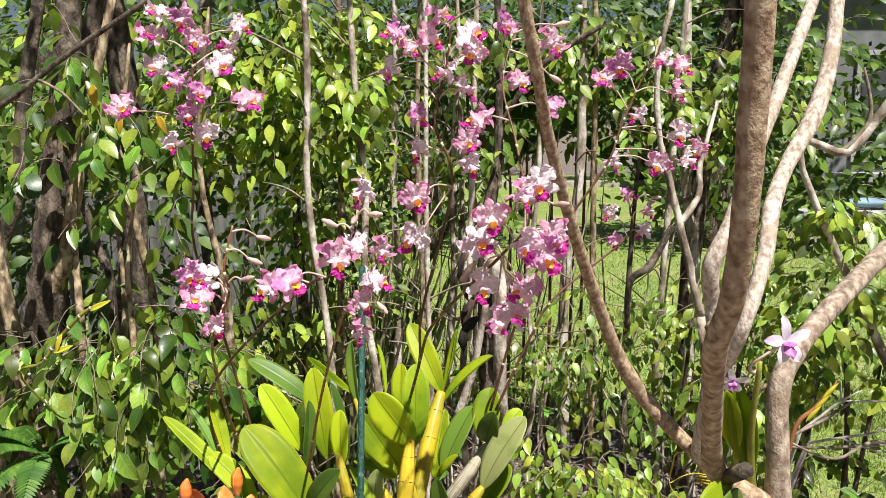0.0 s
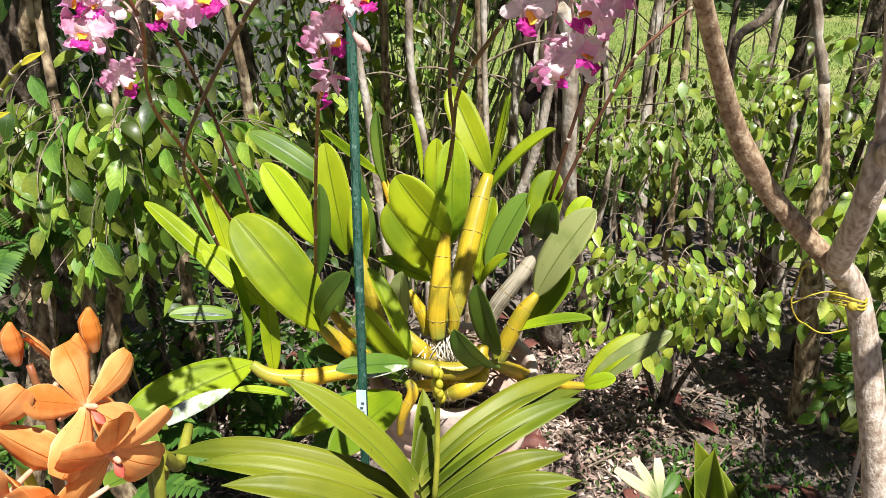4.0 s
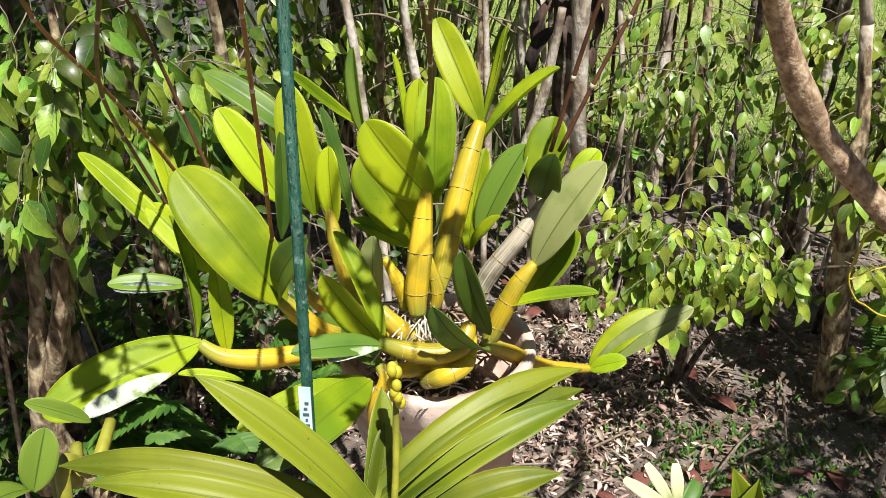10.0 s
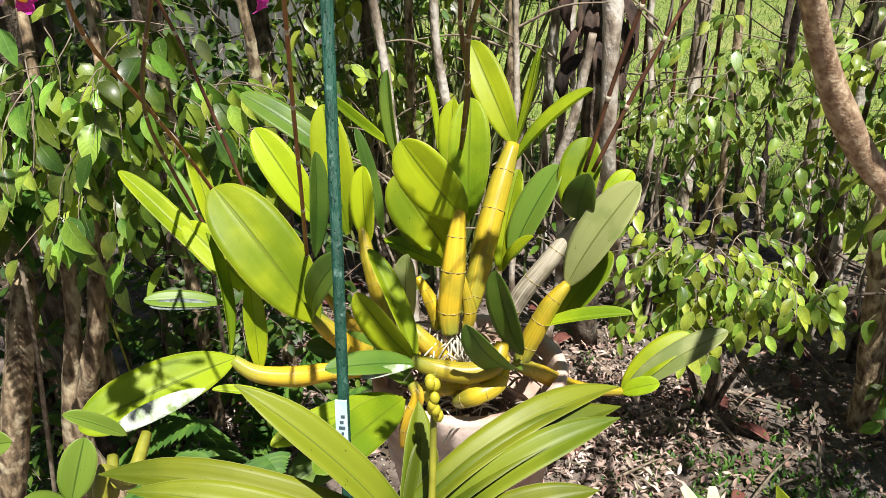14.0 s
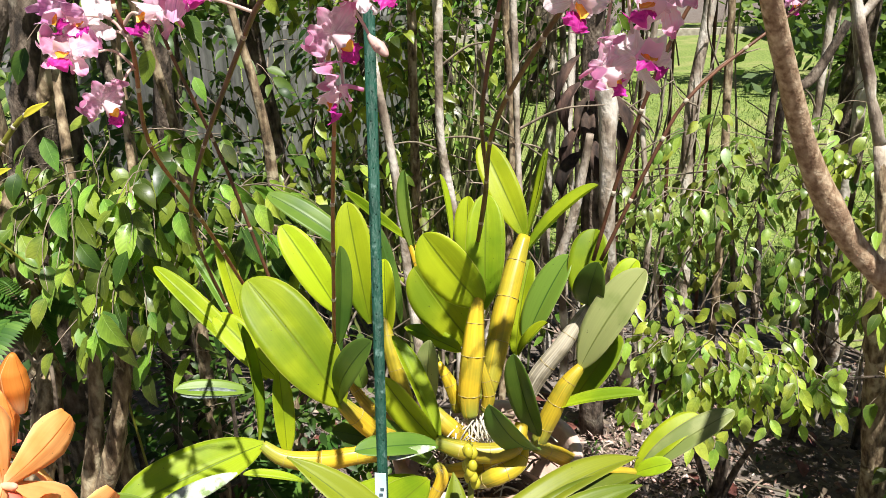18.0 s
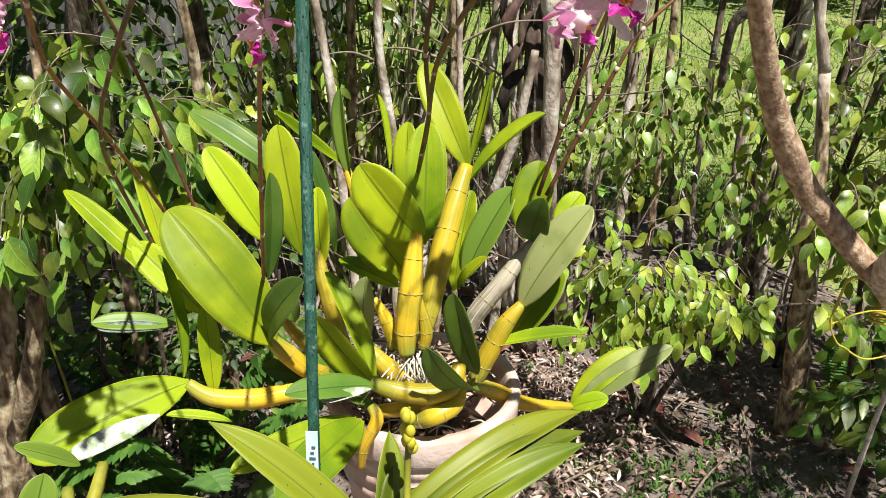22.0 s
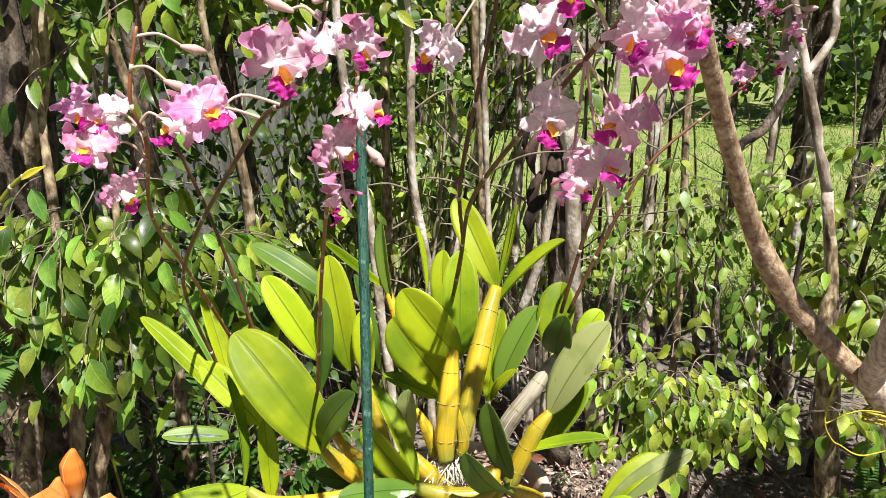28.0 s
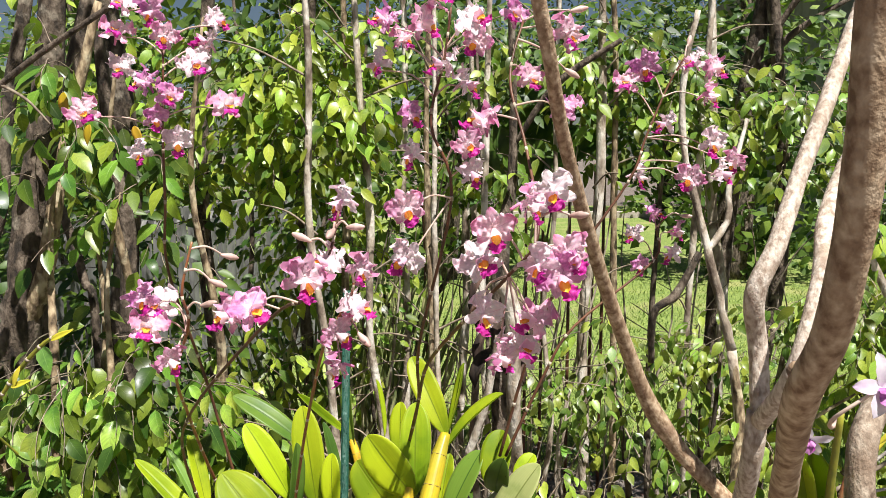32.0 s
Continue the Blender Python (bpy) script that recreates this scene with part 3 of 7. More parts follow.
lit = random.Random(5)
litter = Geo()
for i in range(4600):
    x, y = lit.uniform(-1.5, 1.9), 1.0 + 2.9 * lit.random() ** 0.9
    if 0.1 < x < 0.75 and y < 2.05 and lit.random() < 0.7:
        continue
    a, ln = lit.uniform(0, 6.28), lit.uniform(0.010, 0.036)
    d = Vector((math.cos(a), math.sin(a), lit.uniform(-0.12, 0.18)))
    b = Vector((x, y, ground_height(x, y) + lit.uniform(0.004, 0.02)))
    litter.blade(b, b + d * ln, ln * lit.uniform(0.25, 0.5), (lit.uniform(-0.4, 0.4), lit.uniform(-0.4, 0.4), 1), lit.uniform(-0.2, 0.3), lit.uniform(0, 0.6), "pointed", n=3, m=2)
for i in range(11000):
    x, y = lit.uniform(-0.95, 1.5), lit.uniform(1.35, 3.1)
    if 0.1 < x < 0.75 and y < 2.05 and lit.random() < 0.6:
        continue
    a, ln = lit.uniform(0, 6.28), lit.uniform(0.004, 0.013)
    d = Vector((math.cos(a), math.sin(a), lit.uniform(-0.12, 0.2)))
    b = Vector((x, y, ground_height(x, y) + lit.uniform(0.002, 0.016)))
    litter.blade(b, b + d * ln, ln * lit.uniform(0.2, 0.6), (lit.uniform(-0.4, 0.4), lit.uniform(-0.4, 0.4), 1), 0.1, 0.3, "pointed", n=2, m=2)
for i in range(1700):
    x, y = lit.gauss(0.45, 0.45), lit.gauss(2.35, 0.30)
    a, ln = lit.uniform(0, 6.28), lit.uniform(0.012, 0.036)
    d = Vector((math.cos(a), math.sin(a), lit.uniform(-0.15, 0.5)))
    b = Vector((x, y, ground_height(x, y) + lit.uniform(0.004, 0.022)))
    litter.blade(b, b + d * ln, ln * lit.uniform(0.16, 0.5), (lit.uniform(-0.9, 0.9), lit.uniform(-0.9, 0.9), 1), lit.uniform(-0.25, 0.35), lit.uniform(0.1, 0.9), "pointed", n=4, m=2)
solid("leaf_litter", litter, "litter", "dry brown and tan fallen leaves on soil", "leaf litter", kind="stuff")

# Two patches of sunlit ground, their brightness carried by paler leaves.
sunlit_litter = Geo()
for i in range(4200):
    x, y = (lit.gauss(0.20, 0.12), lit.gauss(2.24, 0.20)) if i % 4 else (lit.gauss(-0.68, 0.12), lit.gauss(2.02, 0.10))
    a, ln = lit.uniform(0, 6.28), lit.uniform(0.008, 0.032)
    d = Vector((math.cos(a), math.sin(a), lit.uniform(-0.15, 0.6)))
    b = Vector((x, y, ground_height(x, y) + lit.uniform(0.006, 0.03)))
    sunlit_litter.blade(b, b + d * ln, ln * lit.uniform(0.10, 0.45), (lit.uniform(-0.9, 0.9), lit.uniform(-0.9, 0.9), 1), lit.uniform(-0.3, 0.4), lit.uniform(0.1, 0.9), "pointed", n=4, m=2)
solid("dry_leaf_drift", sunlit_litter, "litter_sunlit", "pinkish curled dry leaves in patches, sunlight put into their pale colour", "leaf litter", kind="stuff")
chips = Geo()
for i in range(130):
    x, y, a = lit.uniform(-0.9, 1.6), lit.uniform(1.5, 3.0), lit.uniform(0, 6.28)
    d = Vector((math.cos(a), math.sin(a), lit.uniform(0, 0.15))) * lit.uniform(0.03, 0.105)
    b = Vector((x, y, ground_height(x, y) + 0.014))
    chips.blade(b, b + d, d.length * lit.uniform(0.3, 0.7), (lit.uniform(-0.3, 0.3), lit.uniform(-0.3, 0.3), 1), 0.12, 0.2, "oblong", 0.003, 6, 4)
solid("bark_chips", chips, "red_leaf", "flat red-brown bark chips lying on soil", "bark chips", kind="stuff")
pebbles = Geo()
for i in range(2200):
    x, y = lit.uniform(-0.6, 1.4), lit.uniform(1.3, 2.7)
    pebbles.ball((x, y, ground_height(x, y) + 0.003), lit.uniform(0.0012, 0.0042), 4, (1, 1, 0.7))
solid("pebbles", pebbles, "stone", "small pale pebbles and grit on soil", "pebbles", kind="stuff")
sticks = Geo()
for i in range(150):
    x, y, a, ln = lit.uniform(-1.4, 1.9), lit.uniform(1.5, 3.6), lit.uniform(0, 6.28), lit.uniform(0.08, 0.4)
    p = Vector((x, y, 0.02))
    d = Vector((math.cos(a), math.sin(a), 0.0)) * ln
    sticks.tube([p, p + d * 0.5 + Vector((lit.uniform(-0.03, 0.03), 0, 0.015)), p + d], [0.004, 0.0035, 0.0015], 5)
solid("fallen_twigs", sticks, "twig", "thin dry fallen twigs among the leaves", "twigs", kind="stuff")

weeds = Geo()
for i in range(260):
    x, y = (lit.gauss(0.6, 0.5), lit.gauss(2.3, 0.55)) if i % 2 else (lit.gauss(0.42, 0.14) + 0.06 * (i % 5), lit.gauss(2.0, 0.12))
    for k in range(7):
        a = lit.uniform(0, 6.28)
        b = Vector((x + lit.uniform(-0.02, 0.02), y + lit.uniform(-0.02, 0.02), 0.01))
        weeds.blade(b, b + Vector((math.cos(a) * 0.013, math.sin(a) * 0.013, lit.uniform(0.008, 0.026))), 0.008, (0, 0, 1), 0.1, 0.1, "pointed", n=3, m=2)
solid("ground_weeds", weeds, "fern", "tiny green weeds growing through leaf litter", "weeds", kind="stuff")


# ---- shrubs ----
def spray(gl, gt, start, way, length, count, size, rr, singles=None, droop=0.5, face=(-0.2, -0.7, 0.7)):
    """A drooping twig with leaves on both sides."""
    p, d = Vector(start), Vector(way).normalized()
    pts = [p.copy()]
    for i in range(count):
        d = (d + Vector((rr.uniform(-0.25, 0.25), rr.uniform(-0.25, 0.25), -min(droop, 0.55) * 0.35 + rr.uniform(-0.12, 0.12)))).normalized()
        p = p + d * (length / count)
        pts.append(p.copy())
        side = d.cross(Vector((0, 0, 1)))
        if side.length < 0.1:
            side = Vector((1, 0, 0))
        side = side.normalized() * (1 if i % 2 else -1)
        s = size * rr.uniform(0.65, 1.2)
        ld = (d * 0.5 + side * rr.uniform(0.4, 0.9) + Vector((rr.uniform(-0.2, 0.2), rr.uniform(-0.3, 0.1), -droop * rr.uniform(0.5, 1.5)))).normalized()
        f = Vector(face) + Vector((rr.uniform(-0.6, 0.6), rr.uniform(-0.4, 0.4), rr.uniform(-0.35, 0.45)))
        b = p + ld * 0.012
        if singles is not None and len(singles) < 170 and rr.random() < 0.5:
            singles.append((b, ld, f, s))
        else:
            gl.blade(b, b + ld * s, s * rr.uniform(0.42, 0.55), f, rr.uniform(-0.02, 0.16), rr.uniform(0.05, 0.4), "ficus", n=5, m=2)
    gt.tube(pts, [0.0014 - 0.0008 * i / count for i in range(count + 1)], 4, cap=False)


fresh_single = Geo().blade((0, 0, 0), (0, 1, 0), 0.49, (0, 0, 1), 0.10, 0.34, "ficus", n=9, m=4).mesh("leaf", "fresh_leaf_single")
ficus_single = Geo().blade((0, 0, 0), (0, 1, 0), 0.49, (0, 0, 1), 0.10, 0.34, "ficus", n=9, m=4).mesh("leaf", "ficus_leaf_single")


def leaf_object(b, d, f, s, parent, mesh):
    """One leaf as a part, sharing its mesh with the others."""
    d, f = Vector(d).normalized(), Vector(f)
    f = (f - d * f.dot(d)).normalized()
    x = d.cross(f)
    m = Matrix((x, d, f)).transposed().to_4x4() @ Matrix.Scale(s, 4)
    m.translation = b
    ob = new("leaf", mesh)
    ob.parent = parent
    ob.matrix_local = m
    return ob


def shrub(name, label, category, seed, blobs, stems, size=0.053, mat="ficus_leaf", bark="bark_dark", near=True, droop=0.5, group=""):
    """Stems from the ground with twigs that fill ellipsoids. blobs: centre, radii, twigs."""
    rr = random.Random(seed)
    root = thing(name, label, category, group)
    gl, gt, single = Geo(), Geo(), [] if near else None
    for c, r, n in blobs:
        for i in range(n):
            v = Vector((rr.gauss(0, 1), rr.gauss(0, 1), rr.gauss(0, 1))).normalized() * rr.random() ** 0.45
            s = Vector(c) + Vector((v.x * r[0], v.y * r[1], v.z * r[2]))
            w = Vector((v.x + rr.uniform(-0.6, 0.6), v.y - 0.35 + rr.uniform(-0.6, 0.6), rr.uniform(-0.3, 0.5)))
            spray(gl, gt, s, w, rr.uniform(0.10, 0.2) * min(1, 1.6 * r[0] / 0.3), rr.randint(4, 7), size, rr, single, droop)
    for i, (pts, radii) in enumerate(stems):
        part("stem", Geo().tube(pts, radii, 10, rough=0.2, seed=i + seed), bark, root)
    tagged(part("crown", gl, mat, root), kind="stuff")
    tagged(part("twig_tangle", gt, "twig", root), kind="stuff")
    for b, d, f, s in single or ():
        leaf_object(b, d, f, s, root, fresh_single if mat == "fresh_leaf" else ficus_single)
    return root


# The last blob, at z 2.4, is unseen and added for overhead shade.
shrub("ficus_shrub", "dense shrub with glossy drooping green leaves on brown stems", "shrub", 21,
      [((-0.76, 1.70, 0.98), (0.32, 0.14, 0.17), 92), ((-0.58, 1.72, 0.96), (0.17, 0.12, 0.13), 32), ((-0.80, 1.72, 1.50), (0.20, 0.14, 0.10), 16), ((-0.76, 1.78, 1.60), (0.14, 0.1, 0.1), 12),
       ((-0.60, 1.92, 1.40), (0.18, 0.18, 0.14), 9), ((-1.05, 1.74, 0.88), (0.18, 0.12, 0.10), 24), ((-1.1, 1.4, 2.4), (0.35, 0.3, 0.25), 36)],
      [([(-0.853, 1.62, 0.187), (-0.801, 1.62, 0.459), (-0.767, 1.63, 0.62), (-0.758, 1.65, 0.781), (-0.775, 1.70, 1.05), (-0.81, 1.78, 1.3), (-0.79, 1.80, 1.5)], [0.022, 0.018, 0.015, 0.013, 0.009, 0.006, 0.002]),
       ([(-0.70, 1.68, -0.02), (-0.809, 1.63, 0.322), (-0.73, 1.6, 0.55), (-0.69, 1.6, 0.685), (-0.681, 1.62, 0.799), (-0.665, 1.70, 1.0), (-0.69, 1.76, 1.2), (-0.66, 1.78, 1.4)], [0.023, 0.020, 0.017, 0.014, 0.012, 0.008, 0.005, 0.002]),
       ([(-0.74, 1.78, -0.02), (-0.811, 1.75, 0.445), (-0.775, 1.76, 0.617), (-0.778, 1.8, 0.737), (-0.74, 1.85, 1.05), (-0.76, 1.88, 1.3)], [0.022, 0.018, 0.016, 0.012, 0.008, 0.003]),
       ([(-0.943, 1.55, 0.244), (-0.858, 1.58, 0.542), (-0.837, 1.62, 0.687), (-0.895, 1.7, 0.805), (-1.0, 1.75, 1.5)], [0.030, 0.025, 0.021, 0.018, 0.012]),
       ([(-1.12, 2.05, 0), (-1.12, 2.0, 0.6), (-1.08, 1.9, 1.2), (-1.12, 1.7, 2.2)], [0.05, 0.045, 0.04, 0.03]),
       ([(-0.78, 2.1, 0), (-0.77, 2.08, 0.5), (-0.74, 2.05, 1.0), (-0.78, 2.0, 1.4), (-0.74, 1.98, 1.7)], [0.020, 0.016, 0.012, 0.008, 0.003]), ([(-0.60, 2.2, 0), (-0.61, 2.2, 0.5), (-0.58, 2.15, 1.0), (-0.63, 2.12, 1.4), (-0.58, 2.1, 1.8)], [0.020, 0.016, 0.012, 0.008, 0.003])], size=0.058, bark="bark_mottled", droop=1.1)

# Filler foliage added to deepen the shade here, leaves coloured dark for it.
shrub("shade_shrub", "small-leaved shrub added behind the trunks, shade put into its dark leaves", "shrub", 27,
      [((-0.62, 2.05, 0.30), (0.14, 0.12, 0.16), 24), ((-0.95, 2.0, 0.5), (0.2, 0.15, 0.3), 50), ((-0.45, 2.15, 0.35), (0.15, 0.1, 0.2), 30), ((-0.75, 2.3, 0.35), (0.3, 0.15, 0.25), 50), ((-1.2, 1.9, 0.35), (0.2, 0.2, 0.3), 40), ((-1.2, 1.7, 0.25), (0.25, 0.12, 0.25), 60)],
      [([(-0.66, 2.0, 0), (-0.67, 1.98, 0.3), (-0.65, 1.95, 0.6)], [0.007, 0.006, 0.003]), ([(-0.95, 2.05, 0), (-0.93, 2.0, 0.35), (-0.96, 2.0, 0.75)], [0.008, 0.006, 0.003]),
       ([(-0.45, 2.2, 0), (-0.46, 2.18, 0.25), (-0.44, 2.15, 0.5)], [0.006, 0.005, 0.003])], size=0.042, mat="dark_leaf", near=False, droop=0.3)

# Blobs at z 2.4 and up are unseen, added to shade foliage below.
shrub("ficus_tree", "leafy tree with bright yellow-green sunlit leaves", "tree", 31,
      [((-0.55, 2.62, 1.62), (0.34, 0.16, 0.30), 150), ((-0.36, 2.58, 1.66), (0.16, 0.14, 0.30), 70), ((-0.95, 2.6, 1.4), (0.35, 0.3, 0.2), 8), ((-0.95, 2.0, 2.55), (0.5, 0.35, 0.15), 110),
       ((-0.42, 2.9, 1.2), (0.28, 0.25, 0.28), 42), ((-0.7, 2.8, 0.8), (0.4, 0.3, 0.3), 50), ((-0.6, 2.8, 2.4), (0.8, 0.5, 0.4), 14), ((-1.3, 2.8, 1.75), (0.35, 0.3, 0.4), 36)],
      [([(-0.80, 2.75, 0), (-0.76, 2.72, 0.7), (-0.80, 2.7, 1.4), (-0.72, 2.75, 2.4)], [0.035, 0.03, 0.026, 0.016]),
       ([(-0.5, 2.9, 0), (-0.5, 2.88, 0.7), (-0.52, 2.9, 1.4), (-0.42, 2.85, 2.3)], [0.02, 0.018, 0.016, 0.01]),
       ([(-0.98, 2.5, 0), (-1.0, 2.5, 0.8), (-0.94, 2.5, 1.5), (-1.05, 2.5, 2.3)], [0.045, 0.04, 0.035, 0.025])], size=0.058, mat="fresh_leaf", droop=0.8)

shrub("low_shrub", "low shrub with bright fresh green leaves over leaf litter", "shrub", 41,
      [((0.42, 2.14, 0.54), (0.13, 0.09, 0.10), 34), ((0.33, 2.14, 0.42), (0.09, 0.08, 0.06), 16), ((0.54, 2.10, 0.50), (0.11, 0.07, 0.05), 18), ((0.70, 2.08, 0.51), (0.09, 0.05, 0.02), 7), ((0.30, 2.2, 0.58), (0.1, 0.08, 0.1), 10)],
      [([(0.47, 2.3, 0), (0.47, 2.24, 0.2), (0.44, 2.18, 0.55)], [0.018, 0.014, 0.005]), ([(0.47, 2.3, 0), (0.40, 2.24, 0.2), (0.32, 2.18, 0.45)], [0.010, 0.007, 0.003]),
       ([(0.48, 2.3, 0), (0.53, 2.2, 0.25), (0.64, 2.1, 0.46), (0.80, 2.08, 0.50)], [0.010, 0.007, 0.004, 0.0015])], size=0.043, mat="fresh_leaf", droop=0.9)

shrub("hedge_shrub", "loose hedge shrub with shaded dark green leaves", "shrub", 51,
      [((0.55, 2.60, 0.86), (0.28, 0.12, 0.14), 42), ((0.95, 2.55, 0.88), (0.28, 0.14, 0.16), 46), ((0.32, 2.75, 0.7), (0.14, 0.12, 0.12), 10),
       ((1.25, 2.5, 0.9), (0.25, 0.25, 0.3), 38), ((0.75, 2.58, 0.64), (0.28, 0.14, 0.16), 34), ((1.1, 2.65, 0.62), (0.25, 0.14, 0.2), 28), ((1.15, 2.3, 1.1), (0.2, 0.2, 0.16), 26)],
      [([(0.6, 2.66, 0), (0.57, 2.65, 0.4), (0.5, 2.6, 0.85)], [0.012, 0.010, 0.005]), ([(0.92, 2.6, 0), (0.96, 2.58, 0.5), (1.0, 2.5, 1.0)], [0.014, 0.011, 0.006]),
       ([(1.2, 2.6, 0), (1.22, 2.55, 0.6), (1.3, 2.5, 1.15)], [0.02, 0.016, 0.008]), ([(0.75, 2.62, 0), (0.78, 2.55, 0.4), (0.8, 2.5, 0.9)], [0.012, 0.009, 0.005])],
      size=0.045, mat="hedge_leaf", near=False, droop=0.9)

shrub("corner_shrub", "small shrub with dark rounded leaves near a tree foot", "shrub", 61,
      [((0.98, 2.1, 0.24), (0.12, 0.1, 0.06), 16), ((1.12, 2.25, 0.42), (0.22, 0.12, 0.14), 30)], [([(0.98, 2.15, 0), (0.99, 2.12, 0.12), (1.0, 2.1, 0.24)], [0.006, 0.005, 0.003])], size=0.055, near=False)

shrub("sprig_shrub", "sprigs of light green leaves before the lawn", "shrub", 65,
      [((1.12, 2.2, 1.05), (0.16, 0.12, 0.12), 30), ((1.28, 2.3, 0.85), (0.16, 0.12, 0.14), 24), ((0.86, 2.24, 0.70), (0.12, 0.08, 0.13), 26), ((1.10, 2.15, 1.28), (0.12, 0.1, 0.08), 14)],
      [([(1.22, 2.35, 0), (1.22, 2.3, 0.5), (1.14, 2.22, 1.0)], [0.012, 0.009, 0.005]), ([(1.24, 2.36, 0), (1.27, 2.33, 0.4), (1.3, 2.3, 0.8)], [0.01, 0.008, 0.004]), ([(1.0, 2.3, 0), (0.95, 2.28, 0.4), (0.87, 2.24, 0.75)], [0.009, 0.007, 0.003])], size=0.055, mat="fresh_leaf", near=False, droop=0.8)

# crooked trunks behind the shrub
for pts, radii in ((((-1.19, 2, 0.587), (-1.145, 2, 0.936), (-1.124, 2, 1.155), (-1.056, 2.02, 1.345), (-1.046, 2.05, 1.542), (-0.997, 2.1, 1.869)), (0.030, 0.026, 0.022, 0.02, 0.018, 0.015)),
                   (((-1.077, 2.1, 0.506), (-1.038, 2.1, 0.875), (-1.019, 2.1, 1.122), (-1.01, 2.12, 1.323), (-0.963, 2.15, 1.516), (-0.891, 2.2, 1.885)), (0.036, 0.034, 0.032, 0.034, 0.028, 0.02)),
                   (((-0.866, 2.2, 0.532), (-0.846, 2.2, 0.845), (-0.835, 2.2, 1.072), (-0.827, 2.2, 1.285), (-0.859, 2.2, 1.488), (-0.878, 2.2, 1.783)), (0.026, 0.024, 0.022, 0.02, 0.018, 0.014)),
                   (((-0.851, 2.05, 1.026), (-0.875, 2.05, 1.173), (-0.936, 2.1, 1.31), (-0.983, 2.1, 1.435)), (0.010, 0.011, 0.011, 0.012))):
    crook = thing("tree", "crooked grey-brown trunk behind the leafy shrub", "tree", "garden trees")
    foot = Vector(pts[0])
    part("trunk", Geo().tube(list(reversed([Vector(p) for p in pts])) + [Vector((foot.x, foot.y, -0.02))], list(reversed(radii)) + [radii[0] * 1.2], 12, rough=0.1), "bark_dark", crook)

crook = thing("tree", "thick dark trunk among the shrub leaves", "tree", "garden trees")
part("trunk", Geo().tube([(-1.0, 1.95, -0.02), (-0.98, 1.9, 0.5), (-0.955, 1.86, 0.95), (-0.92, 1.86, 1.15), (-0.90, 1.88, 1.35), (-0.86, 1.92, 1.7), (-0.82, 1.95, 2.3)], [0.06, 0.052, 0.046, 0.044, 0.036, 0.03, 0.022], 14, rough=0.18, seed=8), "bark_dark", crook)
part("branch", Geo().tube([(-0.935, 1.86, 1.08), (-0.86, 1.84, 1.22), (-0.82, 1.86, 1.45), (-0.74, 1.9, 1.8)], [0.026, 0.02, 0.015, 0.009], 10, rough=0.18, seed=9), "bark_mottled", crook)

# hedge trees with bare pale stems
HEDGE = [(-0.30, 2.35, 0.013, -0.05), (-0.20, 2.5, 0.014, -0.03), (-0.09, 2.55, 0.012, 0.02), (-0.02, 2.4, 0.010, -0.02), (0.06, 2.6, 0.013, 0.03),
         (0.30, 2.75, 0.010, 0.02), (0.42, 2.8, 0.020, 0.03), (0.56, 2.85, 0.014, -0.02), (0.78, 2.9, 0.015, 0.04), (-0.16, 2.9, 0.016, 0.0), (0.02, 3.05, 0.018, 0.03),
         (0.98, 3.0, 0.022, -0.05), (-0.36, 2.7, 0.016, 0.02), (0.14, 2.9, 0.012, -0.04)]
hr = random.Random(17)
for i, (x, y, r, lean) in enumerate(HEDGE):
    tree = thing("hedge_tree", "slim hedge tree with pale mottled bare stem", "tree", "hedge trees")
    pts = [(x + lean * z + hr.uniform(-0.022, 0.022), y + hr.uniform(-0.02, 0.02), z) for z in (0, 0.3, 0.6, 0.95, 1.3, 1.75, 2.3)]
    part("trunk", Geo().tube(pts, [0.85 * r * q for q in (1.2, 1.02, 1.08, 0.92, 0.98, 0.8, 0.6)], 9, rough=0.24, seed=i), "bark_pale" if i % 5 != 2 else "bark_mottled", tree)
    tw = Geo()
    for k in range(5):
        z = hr.uniform(0.5, 1.9)
        a = hr.uniform(-0.3, 3.4)
        p = Vector((x + lean * z, y, z))
        q = p + Vector((math.cos(a), -0.4 * abs(math.sin(a)), hr.uniform(0.1, 0.8))) * hr.uniform(0.1, 0.28)
        tw.tube([p, (p + q) / 2 + Vector((0, 0, 0.02)), q], [0.004, 0.003, 0.0012], 5)
    tagged(part("twig_tangle", tw, "twig", tree), kind="stuff")
    # Crowns mostly above the view, added to cast dappled shade.
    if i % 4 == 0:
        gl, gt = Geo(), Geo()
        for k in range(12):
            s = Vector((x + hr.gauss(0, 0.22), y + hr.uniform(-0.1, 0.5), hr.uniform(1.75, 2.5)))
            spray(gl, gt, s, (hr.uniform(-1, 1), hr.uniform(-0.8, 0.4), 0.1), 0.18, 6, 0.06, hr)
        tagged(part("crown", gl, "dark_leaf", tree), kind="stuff")

